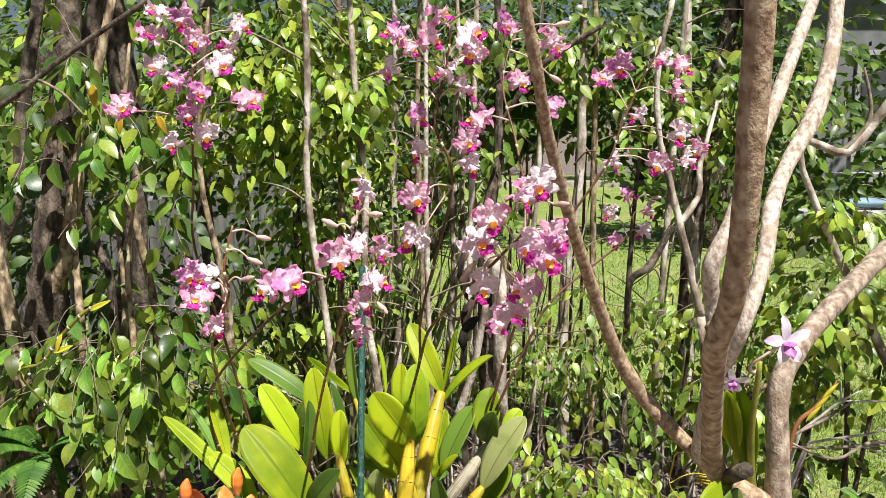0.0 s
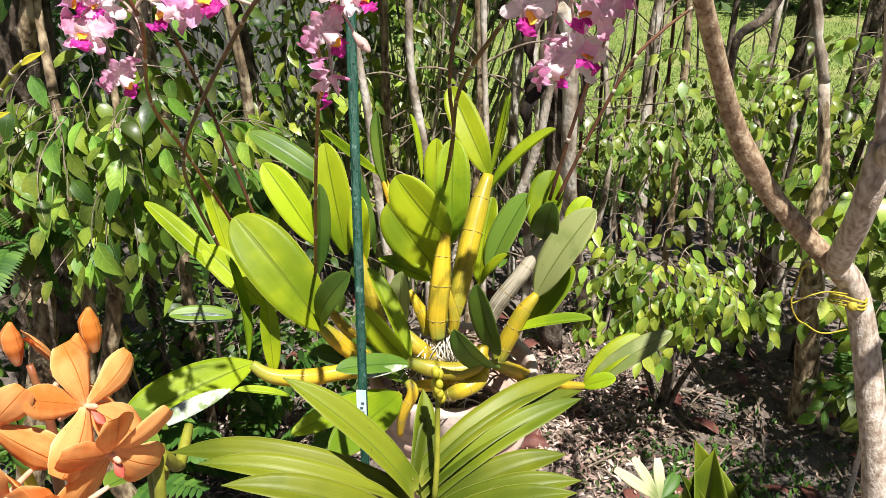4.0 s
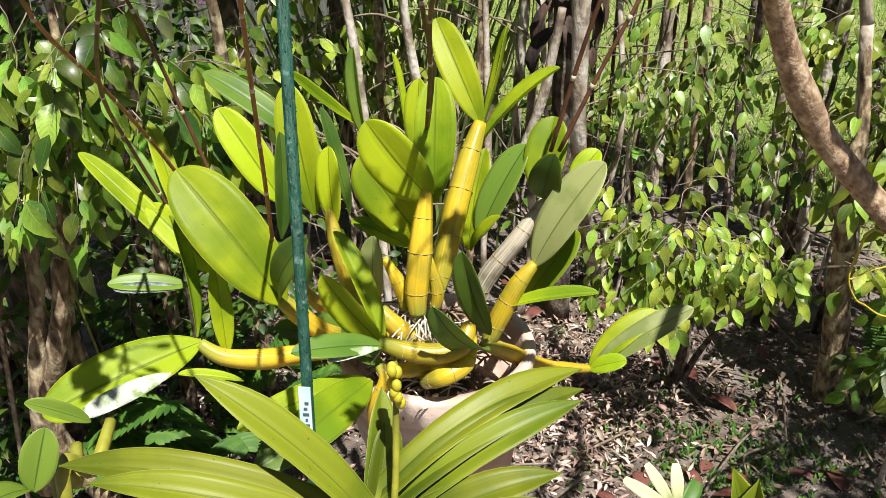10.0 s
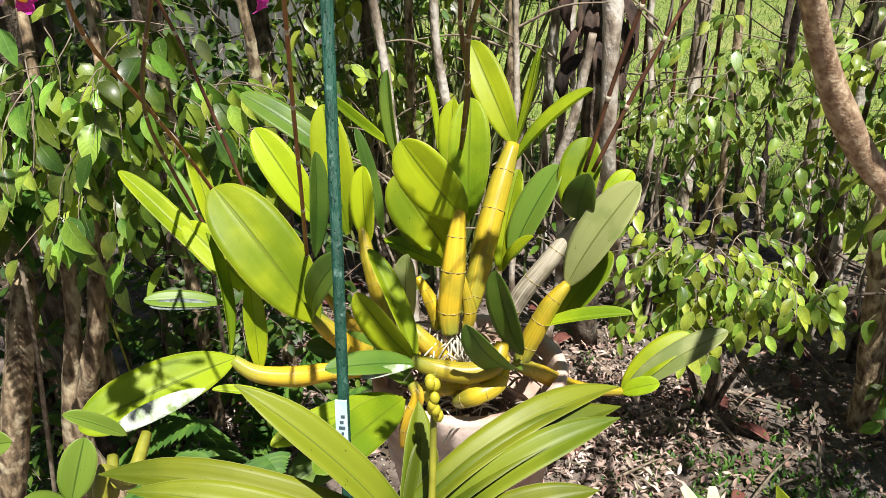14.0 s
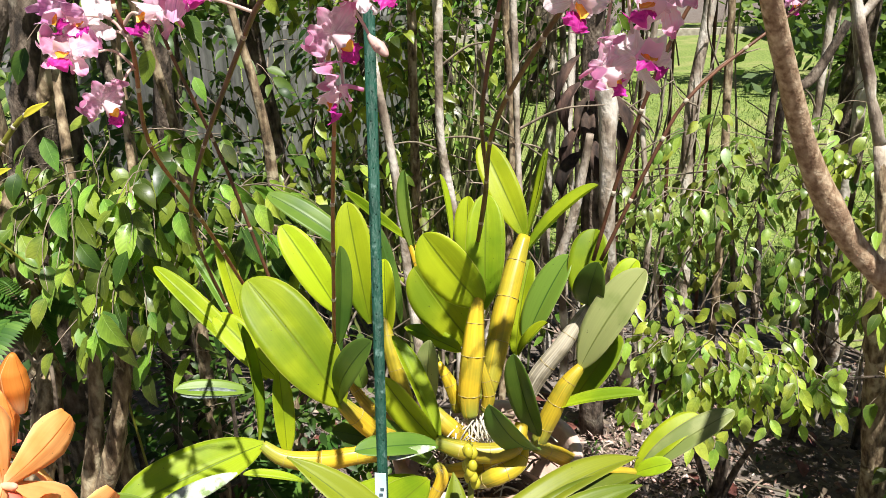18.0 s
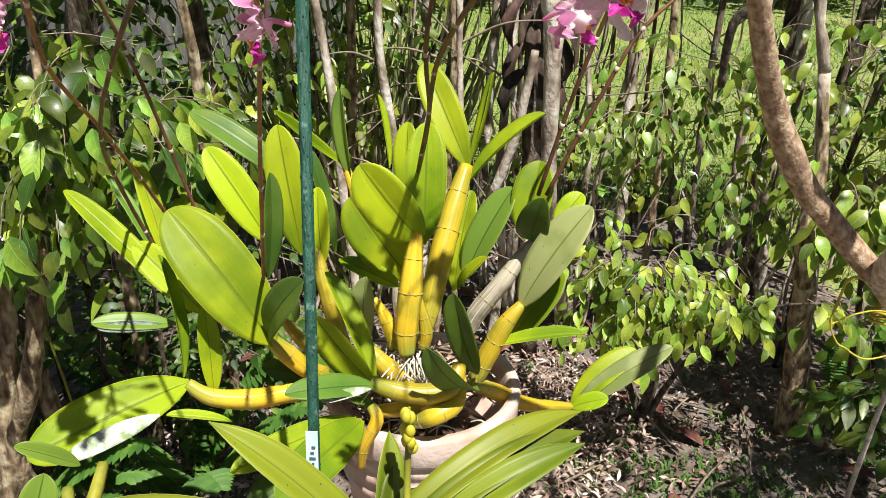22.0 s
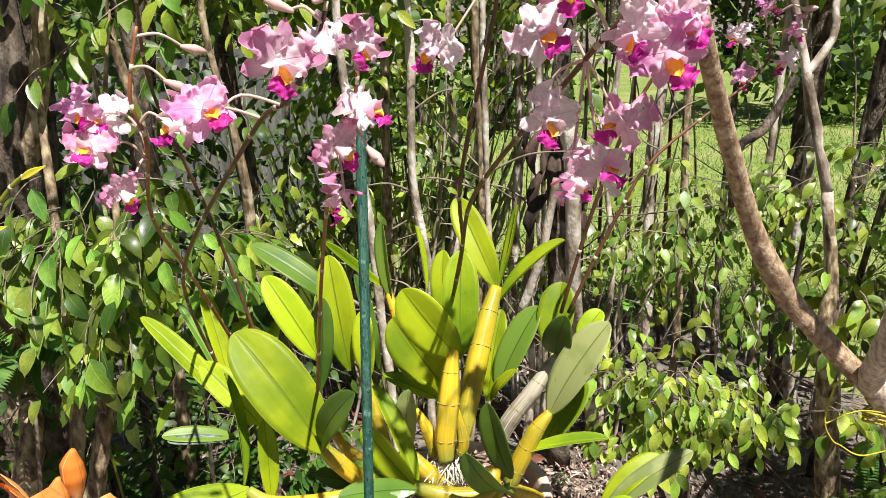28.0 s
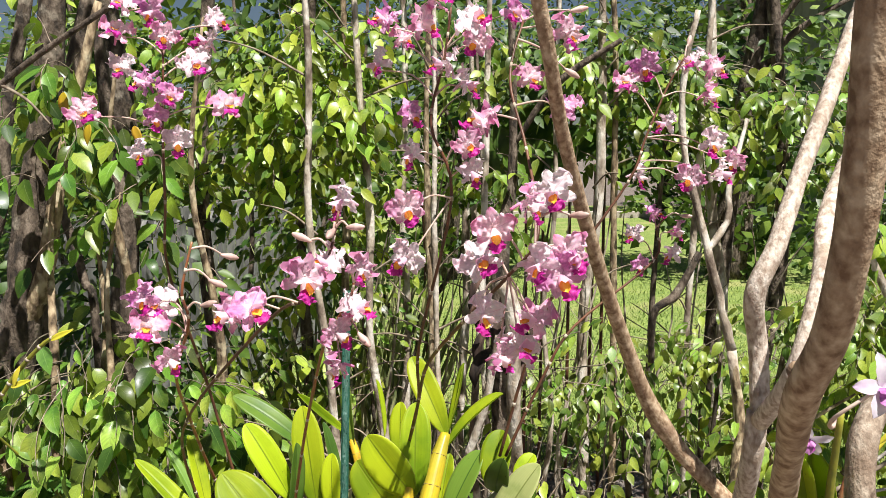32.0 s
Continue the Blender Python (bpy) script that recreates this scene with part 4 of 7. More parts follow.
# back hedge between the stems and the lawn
shrub("back_hedge", "hedge of fine stems and leaves, shade put into their dark colour", "hedge", 71,
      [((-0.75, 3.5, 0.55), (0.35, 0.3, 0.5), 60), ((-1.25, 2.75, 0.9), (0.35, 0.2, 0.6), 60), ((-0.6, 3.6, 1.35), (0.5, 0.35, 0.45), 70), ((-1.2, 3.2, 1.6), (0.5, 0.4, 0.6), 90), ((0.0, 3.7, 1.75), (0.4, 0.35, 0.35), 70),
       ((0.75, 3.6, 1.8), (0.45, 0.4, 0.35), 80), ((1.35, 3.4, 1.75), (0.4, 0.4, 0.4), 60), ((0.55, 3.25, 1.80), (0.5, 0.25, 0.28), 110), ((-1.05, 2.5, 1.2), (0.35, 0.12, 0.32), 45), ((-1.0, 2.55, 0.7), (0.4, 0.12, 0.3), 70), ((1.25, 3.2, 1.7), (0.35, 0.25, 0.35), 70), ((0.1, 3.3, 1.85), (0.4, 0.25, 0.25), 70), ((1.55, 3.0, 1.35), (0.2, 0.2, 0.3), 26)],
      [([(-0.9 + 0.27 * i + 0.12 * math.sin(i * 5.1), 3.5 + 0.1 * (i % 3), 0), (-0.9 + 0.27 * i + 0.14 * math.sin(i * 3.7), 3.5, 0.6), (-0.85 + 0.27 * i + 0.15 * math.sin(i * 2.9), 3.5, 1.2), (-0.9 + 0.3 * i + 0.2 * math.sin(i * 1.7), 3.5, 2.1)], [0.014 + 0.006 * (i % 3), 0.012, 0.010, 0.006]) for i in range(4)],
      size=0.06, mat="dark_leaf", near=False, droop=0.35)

shrub("sunny_shrub", "leafy shrub with sunlit green leaves behind bare stems", "shrub", 91,
      [((0.72, 2.95, 1.66), (0.36, 0.14, 0.22), 90), ((0.42, 2.9, 1.78), (0.25, 0.14, 0.14), 36), ((1.1, 2.85, 1.6), (0.22, 0.14, 0.26), 46), ((0.08, 2.75, 1.78), (0.2, 0.12, 0.12), 20), ((0.1, 2.7, 1.4), (0.16, 0.1, 0.2), 14)],
      [([(0.72, 3.0, 0), (0.70, 2.98, 0.8), (0.74, 2.95, 1.75)], [0.014, 0.011, 0.005]), ([(1.08, 2.95, 0), (1.06, 2.9, 0.8), (1.12, 2.86, 1.7)], [0.014, 0.011, 0.005]), ([(0.10, 2.8, 0), (0.12, 2.78, 0.8), (0.08, 2.75, 1.8)], [0.010, 0.008, 0.004])],
      size=0.056, mat="hedge_leaf", near=False, droop=0.8)

shrub("understory_shrub", "thin straggling shrub with small shaded leaves", "shrub", 83,
      [((-0.38, 2.85, 0.75), (0.30, 0.2, 0.35), 26), ((0.0, 2.95, 1.35), (0.30, 0.2, 0.3), 16), ((0.25, 2.85, 0.50), (0.25, 0.15, 0.25), 14), ((-0.35, 2.7, 1.25), (0.22, 0.2, 0.2), 22)],
      [([(-0.3, 2.9, 0), (-0.27, 2.88, 0.5), (-0.34, 2.85, 1.2)], [0.009, 0.007, 0.003]), ([(0.1, 2.95, 0), (0.16, 2.94, 0.7), (0.1, 2.95, 1.5)], [0.009, 0.007, 0.003]),
       ([(0.12, 2.95, 0), (0.2, 2.92, 0.4), (0.34, 2.9, 1.3)], [0.008, 0.006, 0.003]), ([(-0.28, 2.9, 0), (-0.2, 2.9, 0.5), (-0.05, 2.85, 1.1)], [0.008, 0.006, 0.003])],
      size=0.045, mat="ficus_leaf", near=False, droop=0.4)
bramble = Geo()
for i in range(150):
    p = Vector((hr.uniform(-0.9, 1.3), hr.uniform(2.45, 3.3), hr.uniform(0.02, 1.1)))
    d = Vector((hr.uniform(-1, 1), hr.uniform(-0.3, 0.3), hr.uniform(-0.4, 1.0))).normalized() * hr.uniform(0.15, 0.45)
    bramble.tube([p, p + d * 0.5 + Vector((hr.uniform(-0.04, 0.04), 0, hr.uniform(-0.03, 0.05))), p + d], [0.003, 0.0024, 0.001], 4, cap=False)
solid("bramble", bramble, "twig", "tangle of thin bare twigs between the stems", "twigs", kind="stuff")

# stems of tall reedy undergrowth
reeds = Geo()
for i in range(230):
    x, y = hr.gauss(-0.36, 0.13), hr.uniform(2.9, 3.4)
    h, a = hr.uniform(0.4, 1.2), hr.uniform(-0.45, 0.45)
    reeds.blade((x, y, 0), (x + a * h, y + hr.uniform(-0.2, 0.2), h), 0.012, (hr.uniform(-1, 1), -1, 0.2), hr.uniform(-0.1, 0.1), 0.1, "strap", n=5, m=2)
solid("undergrowth", reeds, "reed", "tall thin grassy undergrowth behind the stems", "undergrowth", kind="stuff")


for i in range(40):
    x, y, h = hr.uniform(-0.75, 1.25), hr.uniform(2.7, 3.5), hr.uniform(0.5, 1.7)
    p = Vector((x, y, -0.01))
    lean = Vector((hr.uniform(-0.2, 0.2), hr.uniform(-0.1, 0.1), 1.0))
    sapling = thing("sapling", "thin pale bare sapling between the hedge trees", "sapling", "saplings")
    mid = p + lean * h * 0.5 + Vector((hr.uniform(-0.05, 0.05), 0, 0))
    part("stem", Geo().tube([p, p + lean * h * 0.25 + Vector((hr.uniform(-0.03, 0.03), 0, 0)), mid, p + lean * h * 0.8 + Vector((hr.uniform(-0.06, 0.06), 0, 0)), p + lean * h], [0.0055, 0.0050, 0.0044, 0.0032, 0.0012], 6, cap=False, rough=0.3, seed=i), "thin_stem", sapling)
    part("branch", Geo().tube([mid, mid + Vector((hr.uniform(-0.1, 0.1), -0.03, 0.10)), mid + Vector((hr.uniform(-0.22, 0.22), -0.05, 0.24))], [0.0030, 0.0022, 0.0008], 5, cap=False, rough=0.2, seed=i), "thin_stem", sapling)


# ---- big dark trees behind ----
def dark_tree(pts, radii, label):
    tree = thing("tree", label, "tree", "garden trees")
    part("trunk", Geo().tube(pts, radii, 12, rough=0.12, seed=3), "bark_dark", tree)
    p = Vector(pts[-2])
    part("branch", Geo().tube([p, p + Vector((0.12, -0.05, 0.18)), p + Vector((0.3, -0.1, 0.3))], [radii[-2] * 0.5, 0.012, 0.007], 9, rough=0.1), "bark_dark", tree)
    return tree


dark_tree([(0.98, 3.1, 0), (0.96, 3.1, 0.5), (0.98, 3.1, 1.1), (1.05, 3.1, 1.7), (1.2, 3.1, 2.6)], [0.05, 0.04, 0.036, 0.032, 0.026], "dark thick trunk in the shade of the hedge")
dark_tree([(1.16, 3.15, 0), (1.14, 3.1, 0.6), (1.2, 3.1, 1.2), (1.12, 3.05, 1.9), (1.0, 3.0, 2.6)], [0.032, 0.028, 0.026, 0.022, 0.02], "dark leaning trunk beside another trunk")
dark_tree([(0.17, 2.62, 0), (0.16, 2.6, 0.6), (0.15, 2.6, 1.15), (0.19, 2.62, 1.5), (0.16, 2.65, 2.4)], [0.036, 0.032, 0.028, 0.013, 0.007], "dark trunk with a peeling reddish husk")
pale = thing("tree", "pale crooked tree with white-grey lit bark", "tree", "garden trees")
part("trunk", Geo().tube([(0.762, 2.3, 0.95), (0.712, 2.3, 1.134), (0.664, 2.3, 1.314), (0.617, 2.3, 1.49), (0.61, 2.3, 1.661), (0.641, 2.3, 1.843)], [0.0125, 0.0115, 0.0100, 0.0090, 0.0085, 0.007], 9, rough=0.3), "bark_pale", pale)
part("root_stem", Geo().tube([(0.86, 2.32, 0), (0.84, 2.3, 0.4), (0.762, 2.3, 0.95)], [0.017, 0.015, 0.0128], 9, rough=0.12), "bark_pale", pale)
part("branch", Geo().tube([(0.684, 2.3, 1.216), (0.744, 2.32, 1.296), (0.756, 2.35, 1.392), (0.813, 2.4, 1.57)], [0.010, 0.009, 0.008, 0.006], 8, rough=0.3), "bark_pale", pale)
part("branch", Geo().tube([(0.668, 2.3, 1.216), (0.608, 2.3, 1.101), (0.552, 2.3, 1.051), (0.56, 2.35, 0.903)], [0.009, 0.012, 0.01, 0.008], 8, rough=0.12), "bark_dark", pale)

post = thing("cut_stem", "short cut pale stem with whitewashed patch", "tree stump")
part("trunk", Geo().tube([(0.30, 2.85, 0), (0.20, 2.46, 0.55), (0.18, 2.38, 0.9), (0.175, 2.38, 1.05), (0.14, 2.37, 1.12)], [0.022, 0.02, 0.02, 0.024, 0.02], 10, rough=0.12), "bark_pale", post)
part("branch", Geo().tube([(0.05, 2.36, 0.62), (0.10, 2.34, 0.78), (0.135, 2.33, 0.98)], [0.013, 0.012, 0.010], 8, rough=0.12), "bark_pale", post)
husk = thing("dry_husk", "dry dark brown leaf husk hanging on a trunk", "husk")
hk = random.Random(4)
for k in range(13):
    a, z = k * 2.4, 0.84 + 0.022 * k
    top = Vector((0.150 + 0.034 * math.cos(a), 2.52 - 0.03 * math.sin(a), z + 0.04))
    end = top + Vector((0.045 * math.cos(a) + hk.uniform(-0.02, 0.02), -0.03 * abs(math.sin(a)), -hk.uniform(0.09, 0.17)))
    part("husk_leaf", Geo().blade(top, end, hk.uniform(0.026, 0.045), (math.cos(a), -1, 0.3), hk.uniform(0.1, 0.3), 0.5, "pointed", 0.001, 8, 4, ruffle=0.10, phase=k), "husk", husk)

# broad dark leaves of a climbing plant
for c, t, w in (((0.331, 3.2, 1.416), (0.539, 3, 1.514), 0.20), ((0.179, 3.3, 1.549), (0.428, 3.1, 1.461), 0.20), ((0.265, 3.2, 1.327), (0.148, 3.1, 1.589), 0.22), ((0.447, 3.3, 1.859), (0.205, 3, 1.607), 0.22),
                ((-0.137, 3.2, 1.35), (-0.634, 3, 1.277), 0.07), ((0.531, 3.2, 1.438), (0.689, 3, 1.359), 0.12), ((0.586, 3.3, 1.683), (0.675, 3.1, 1.817), 0.18)):
    big = thing("climber_leaf", "broad dark green leaf of a climbing plant", "leaf", "broad leaves")
    part("blade", Geo().blade(c, t, w, (-0.2, -0.8, 0.6), 0.1, 0.25, "pointed", 0.001, 14, 6), "dark_leaf", big)
    part("stalk", Geo().tube([c, Vector(c) + Vector((0.02, 0.12, -0.2)), (Vector(c).x + 0.03, 3.5, 0.0)], [0.004, 0.006, 0.008], 6), "spike_dark", big)

# ---- fence, house and far trees ----
fence = thing("picket_fence", "weathered grey-white picket fence behind the hedge", "fence")
fa, fb = Vector((-1.75, 2.9, 0)), Vector((-1.05, 6.6, 0))
fd = (fb - fa).normalized()
for z in (0.35, 1.16):
    g = Geo()
    g.box(-0.02, 0.02, 0, (fb - fa).length, z - 0.04, z + 0.04)
    g.v = [fa + fd * v.y + Vector((fd.y, -fd.x, 0)) * v.x + Vector((0, 0, v.z)) for v in g.v]
    part("rail", g, "fence_paint", fence, smooth=False)
for i in range(34):
    g = Geo()
    g.box(-0.012, 0.012, 0, 0.06, 0.02, 1.12)
    o = len(g.v)
    g.v += [Vector((-0.012, 0.03, 1.16)), Vector((0.012, 0.03, 1.16))]
    g.f += [(4, 5, o + 1, o), (6, 7, o + 1, o)]
    g.v = [fa + fd * (v.y + 0.11 * i) + Vector((fd.y, -fd.x, 0)) * (v.x + 0.034) + Vector((0, 0, v.z)) for v in g.v]
    part("picket", g, "fence_paint", fence, smooth=False)

house = thing("house", "grey rendered house with dark windows beyond the lawn", "house")
hx, hy = 5.6, 12.5
part("wall", Geo().box(hx, hx + 9, hy, hy + 6, 0, 4.2), "house_wall", house, smooth=False)
part("base_course", Geo().box(hx - 0.03, hx + 9, hy - 0.05, hy, 0, 0.45), "stone", house, smooth=False)
part("roof", Geo().box(hx - 0.5, hx + 9.5, hy - 0.6, hy + 6.5, 4.2, 4.4), "roof", house, smooth=False)
for k in range(2):
    x = hx + 0.7 + 2.6 * k
    win = part("window", Geo().box(x, x + 1.7, hy - 0.02, hy + 0.04, 1.0, 2.5), "house_dark", house, smooth=False)
    for a, b, c, d in ((x - 0.07, x + 1.77, 2.5, 2.58), (x - 0.07, x + 1.77, 0.9, 1.0), (x - 0.07, x, 1.0, 2.5), (x + 1.7, x + 1.77, 1.0, 2.5), (x + 0.82, x + 0.88, 1.0, 2.5)):
        part("frame", Geo().box(a, b, hy - 0.06, hy - 0.022, c, d), "house_trim", win, smooth=False)
part("ledge", Geo().box(hx, hx + 6, hy - 0.5, hy - 0.02, 0.62, 0.74), "house_trim", house, smooth=False)

bench = thing("garden_bench", "low grey bench with a pale blue cover", "bench")
part("seat", Geo().box(4.3, 6.1, 9.6, 10.1, 0.40, 0.45), "house_trim", bench, smooth=False)
for x in (4.4, 5.9):
    part("leg", Geo().box(x, x + 0.1, 9.65, 10.05, 0, 0.40), "stone", bench, smooth=False)
part("cover", Geo().ball((5.2, 9.85, 0.53), 0.25, 10, (1.4, 0.6, 0.25)), "blue_cover", bench)

solid("kerb", Geo().box(-14, 26, 18.6, 18.9, 0, 0.16), "stone", "low pale stone kerb along the far lawn edge", "kerb", kind="structure", smooth=False)


def far_tree(x, y, h, r, n, seed):
    rr = random.Random(seed)
    t = thing("far_tree", "leafy garden tree on the far side of the lawn", "tree", "far trees")
    part("trunk", Geo().tube([(x, y, 0), (x + 0.1, y, h * 0.35), (x, y, h * 0.8)], [0.16, 0.12, 0.04], 8, rough=0.1), "bark_dark", t)
    g = Geo()
    clumps = [(Vector((x + rr.gauss(0, r * 0.5), y + rr.gauss(0, r * 0.3), 0.25 + (h - 0.25) * rr.random() ** 1.4)), rr.uniform(0.4, 0.9)) for k in range(26)]
    for i in range(n):
        c, q = clumps[i % 26]
        v = Vector((rr.gauss(0, 1), rr.gauss(0, 1), rr.gauss(0, 0.8))).normalized() * q * rr.random() ** 0.4
        p, a = c + v, Vector((rr.uniform(-1, 1), rr.uniform(-1, 1), rr.uniform(-1, 0.4))).normalized()
        s = Vector((rr.uniform(-1, 1), rr.uniform(-1, 1), rr.uniform(-1, 1))).cross(a).normalized()
        ln, w = rr.uniform(0.10, 0.22), rr.uniform(0.03, 0.06)
        o = len(g.v)
        g.v += [p, p + a * ln * 0.5 + s * w, p + a * ln, p + a * ln * 0.5 - s * w]
        g.f.append((o, o + 1, o + 2, o + 3))
    tagged(part("crown", g, "far_leaf", t), kind="stuff")


for i in range(13):
    far_tree(-9 + 2.3 * i, 19.8 + 1.2 * (i % 3), 6.0 + 1.3 * ((i * 7) % 3), 1.5, 2600, 100 + i)
for i, (x, y) in enumerate(((-3.2, 6.5), (-1.7, 8.5), (-4.5, 9.5), (-0.2, 9.5), (-6, 6), (6.5, 10.5), (3.2, 9.6))):
    far_tree(x, y, 4.6, 1.0, 2600, 200 + i)

# ---- multi-stemmed tree carrying orchids ----
tree = thing("garden_tree", "small multi-stemmed tree with rough grey-brown bark", "tree")
FORK = Vector((0.418, 1.215, 0.992))
part("trunk", Geo().tube([(0.60, 1.20, -0.02), (0.55, 1.19, 0.4), (0.515, 1.19, 0.668), (0.462, 1.225, 0.92), FORK], [0.026, 0.021, 0.0180, 0.0155, 0.0145], 14, rough=0.06, seed=1), "bark", tree)
part("branch", Geo().tube([FORK + Vector((0.01, 0.002, -0.015)), (0.344, 1.226, 1.064), (0.304, 1.208, 1.118), (0.276, 1.191, 1.168), (0.243, 1.157, 1.242), (0.205, 1.107, 1.33), (0.169, 1.048, 1.422), (0.141, 0.996, 1.502), (0.122, 0.949, 1.573), (0.10, 0.91, 1.66), (0.08, 0.88, 1.8)],
     [0.012, 0.0118, 0.0128, 0.0105, 0.0092, 0.0084, 0.0078, 0.0074, 0.0072, 0.007, 0.0068], 14, rough=0.04, seed=2), "bark_brown", tree, "leaning brown branch with an elbow")
part("branch", Geo().tube([FORK, (0.402, 1.14, 1.09), (0.404, 1.13, 1.16)], [0.0140, 0.0130, 0.0140], 14, rough=0.05, seed=3), "bark", tree)
part("branch", Geo().tube([(0.408, 1.13, 1.15), (0.406, 1.145, 1.241), (0.392, 1.125, 1.307), (0.418, 1.13, 1.367), (0.455, 1.165, 1.45), (0.5, 1.204, 1.539), (0.583, 1.291, 1.695), (0.64, 1.34, 1.82)],
     [0.0125, 0.0122, 0.0128, 0.0118, 0.0105, 0.0105, 0.0095, 0.009], 14, rough=0.05, seed=13), "bark", tree, "pale limb with a sharp kink")
part("branch", Geo().tube([(0.404, 1.12, 1.15), (0.408, 1.04, 1.235), (0.447, 1.073, 1.333), (0.475, 1.13, 1.39), (0.513, 1.18, 1.447), (0.567, 1.22, 1.524), (0.603, 1.26, 1.609), (0.626, 1.3, 1.698), (0.649, 1.34, 1.807)],
     [0.0120, 0.0100, 0.0105, 0.0120, 0.0112, 0.0135, 0.0118, 0.011, 0.010], 14, rough=0.05, seed=6), "bark", tree)
near_tree = thing("orchid_tree", "near tree with ringed brown trunk hosting an epiphytic orchid", "tree")
B0 = Vector((0.328, 0.705, 1.149))
part("trunk", Geo().tube([(0.47, 0.72, -0.02), (0.44, 0.715, 0.5), (0.40, 0.71, 0.85), (0.374, 0.7, 1.037), (0.348, 0.7, 1.099), B0, (0.322, 0.705, 1.208), (0.321, 0.71, 1.252), (0.326, 0.716, 1.279), (0.343, 0.73, 1.299), (0.36, 0.746, 1.311)], [0.026, 0.022, 0.0165, 0.0145, 0.0140, 0.0130, 0.0104, 0.0104, 0.0102, 0.0098, 0.0075], 16, rough=0.06, seed=4), "bark_grey", near_tree)
part("branch", Geo().tube([B0 + Vector((0.008, 0, 0)), (0.29, 0.7, 1.175), (0.26, 0.69, 1.203), (0.242, 0.65, 1.246), (0.217, 0.58, 1.314), (0.196, 0.52, 1.364), (0.193, 0.49, 1.397), (0.189, 0.465, 1.442), (0.185, 0.45, 1.485), (0.182, 0.44, 1.531), (0.179, 0.43, 1.573), (0.177, 0.42, 1.614), (0.173, 0.41, 1.654)],
     [0.0116, 0.0110, 0.0106, 0.0083, 0.0074, 0.0082, 0.0077, 0.0075, 0.0077, 0.0079, 0.0078, 0.0076, 0.007], 16, rough=0.05, seed=5), "bark_brown", near_tree, "upright ringed brown limb")
part("nub", Geo().tube([(0.199, 0.515, 1.371), (0.188, 0.51, 1.381)], [0.007, 0.004], 10, rough=0.1, seed=8), "bark_brown", near_tree, "swollen branch scar")
part("branch", Geo().tube([(0.331, 0.721, 1.288), (0.347, 0.735, 1.301), (0.375, 0.76, 1.319), (0.423, 0.8, 1.344), (0.491, 0.86, 1.373), (0.61, 0.95, 1.423)], [0.0085, 0.0095, 0.0100, 0.0102, 0.0108, 0.011], 14, rough=0.06, seed=7), "bark_grey", near_tree, "plum-grey side limb")
part("stub", Geo().tube([(0.27, 0.685, 1.197), (0.277, 0.66, 1.215)], [0.0075, 0.0068], 10, rough=0.1, seed=9), "bark_dark", near_tree, "cut branch stub")
# Crown set out of view, added only to shade the soil at the right.
cr = random.Random(23)
gl, gt = Geo(), Geo()
for k in range(62):
    s = Vector((cr.gauss(1.42, 0.20), cr.gauss(1.12, 0.22), cr.gauss(2.3, 0.12)))
    spray(gl, gt, s, (cr.uniform(-1, 1), cr.uniform(-1, 1), 0.2), 0.2, 6, 0.065, cr)
tagged(part("crown", gl, "ficus_leaf", near_tree), kind="stuff")
tagged(part("twig_tangle", gt, "twig", near_tree), kind="stuff")
# Unseen limb added to carry that shading crown.
part("branch", Geo().tube([(0.61, 0.95, 1.423), (0.86, 1.0, 1.75), (1.35, 1.1, 2.28)], [0.013, 0.010, 0.006], 10, rough=0.05), "bark", near_tree)
part("branch", Geo().tube([(0.08, 0.88, 1.8), (0.10, 0.90, 2.05), (0.22, 0.98, 2.4)], [0.0068, 0.006, 0.003], 10, rough=0.08), "bark", tree)
far_branch = thing("garden_tree", "garden tree reduced to bare grey crooked limbs", "tree")
part("branch", Geo().tube([(1.5, 2.3, 0), (1.42, 2.2, 0.5), (0.942, 2.1, 1.389), (1.056, 2.1, 1.433), (1.145, 2.1, 1.548), (1.249, 2.1, 1.702)], [0.02, 0.016, 0.008, 0.012, 0.013, 0.012], 8, rough=0.12), "bark_pale", far_branch)
part("twig", Geo().tube([(1.041, 2.1, 1.433), (1.107, 2.1, 1.519), (1.082, 2.1, 1.647)], [0.008, 0.006, 0.003], 6), "twig", far_branch)
part("twig", Geo().tube([(1.36, 2.2, 0.6), (0.732, 1.6, 0.841), (0.807, 1.6, 0.904), (0.861, 1.6, 0.942)], [0.005, 0.003, 0.004, 0.002], 6), "twig", far_branch)
part("twig", Geo().tube([(0.686, 1.5, 0.894), (0.779, 1.5, 0.858), (0.92, 1.6, 0.853), (1.4, 2.2, 0.55)], [0.002, 0.003, 0.004, 0.005], 6), "twig", far_branch)
dead = thing("dead_twig", "pale leafless forked twig over the lawn edge", "twig")
part("twig", Geo().tube([(0.80, 1.7, 0.835), (0.845, 1.7, 0.872), (0.885, 1.7, 0.905), (0.93, 1.7, 0.93)], [0.0038, 0.0034, 0.0028, 0.0012], 6, rough=0.2), "twig_pale", dead)
part("twig", Geo().tube([(0.885, 1.7, 0.905), (0.94, 1.7, 0.905), (1.02, 1.7, 0.902)], [0.0026, 0.002, 0.001], 6, rough=0.2), "twig_pale", dead)
part("twig", Geo().tube([(0.885, 1.7, 0.905), (0.878, 1.69, 0.93), (0.876, 1.69, 0.955)], [0.0022, 0.0018, 0.0009], 6, rough=0.2), "twig_pale", dead)
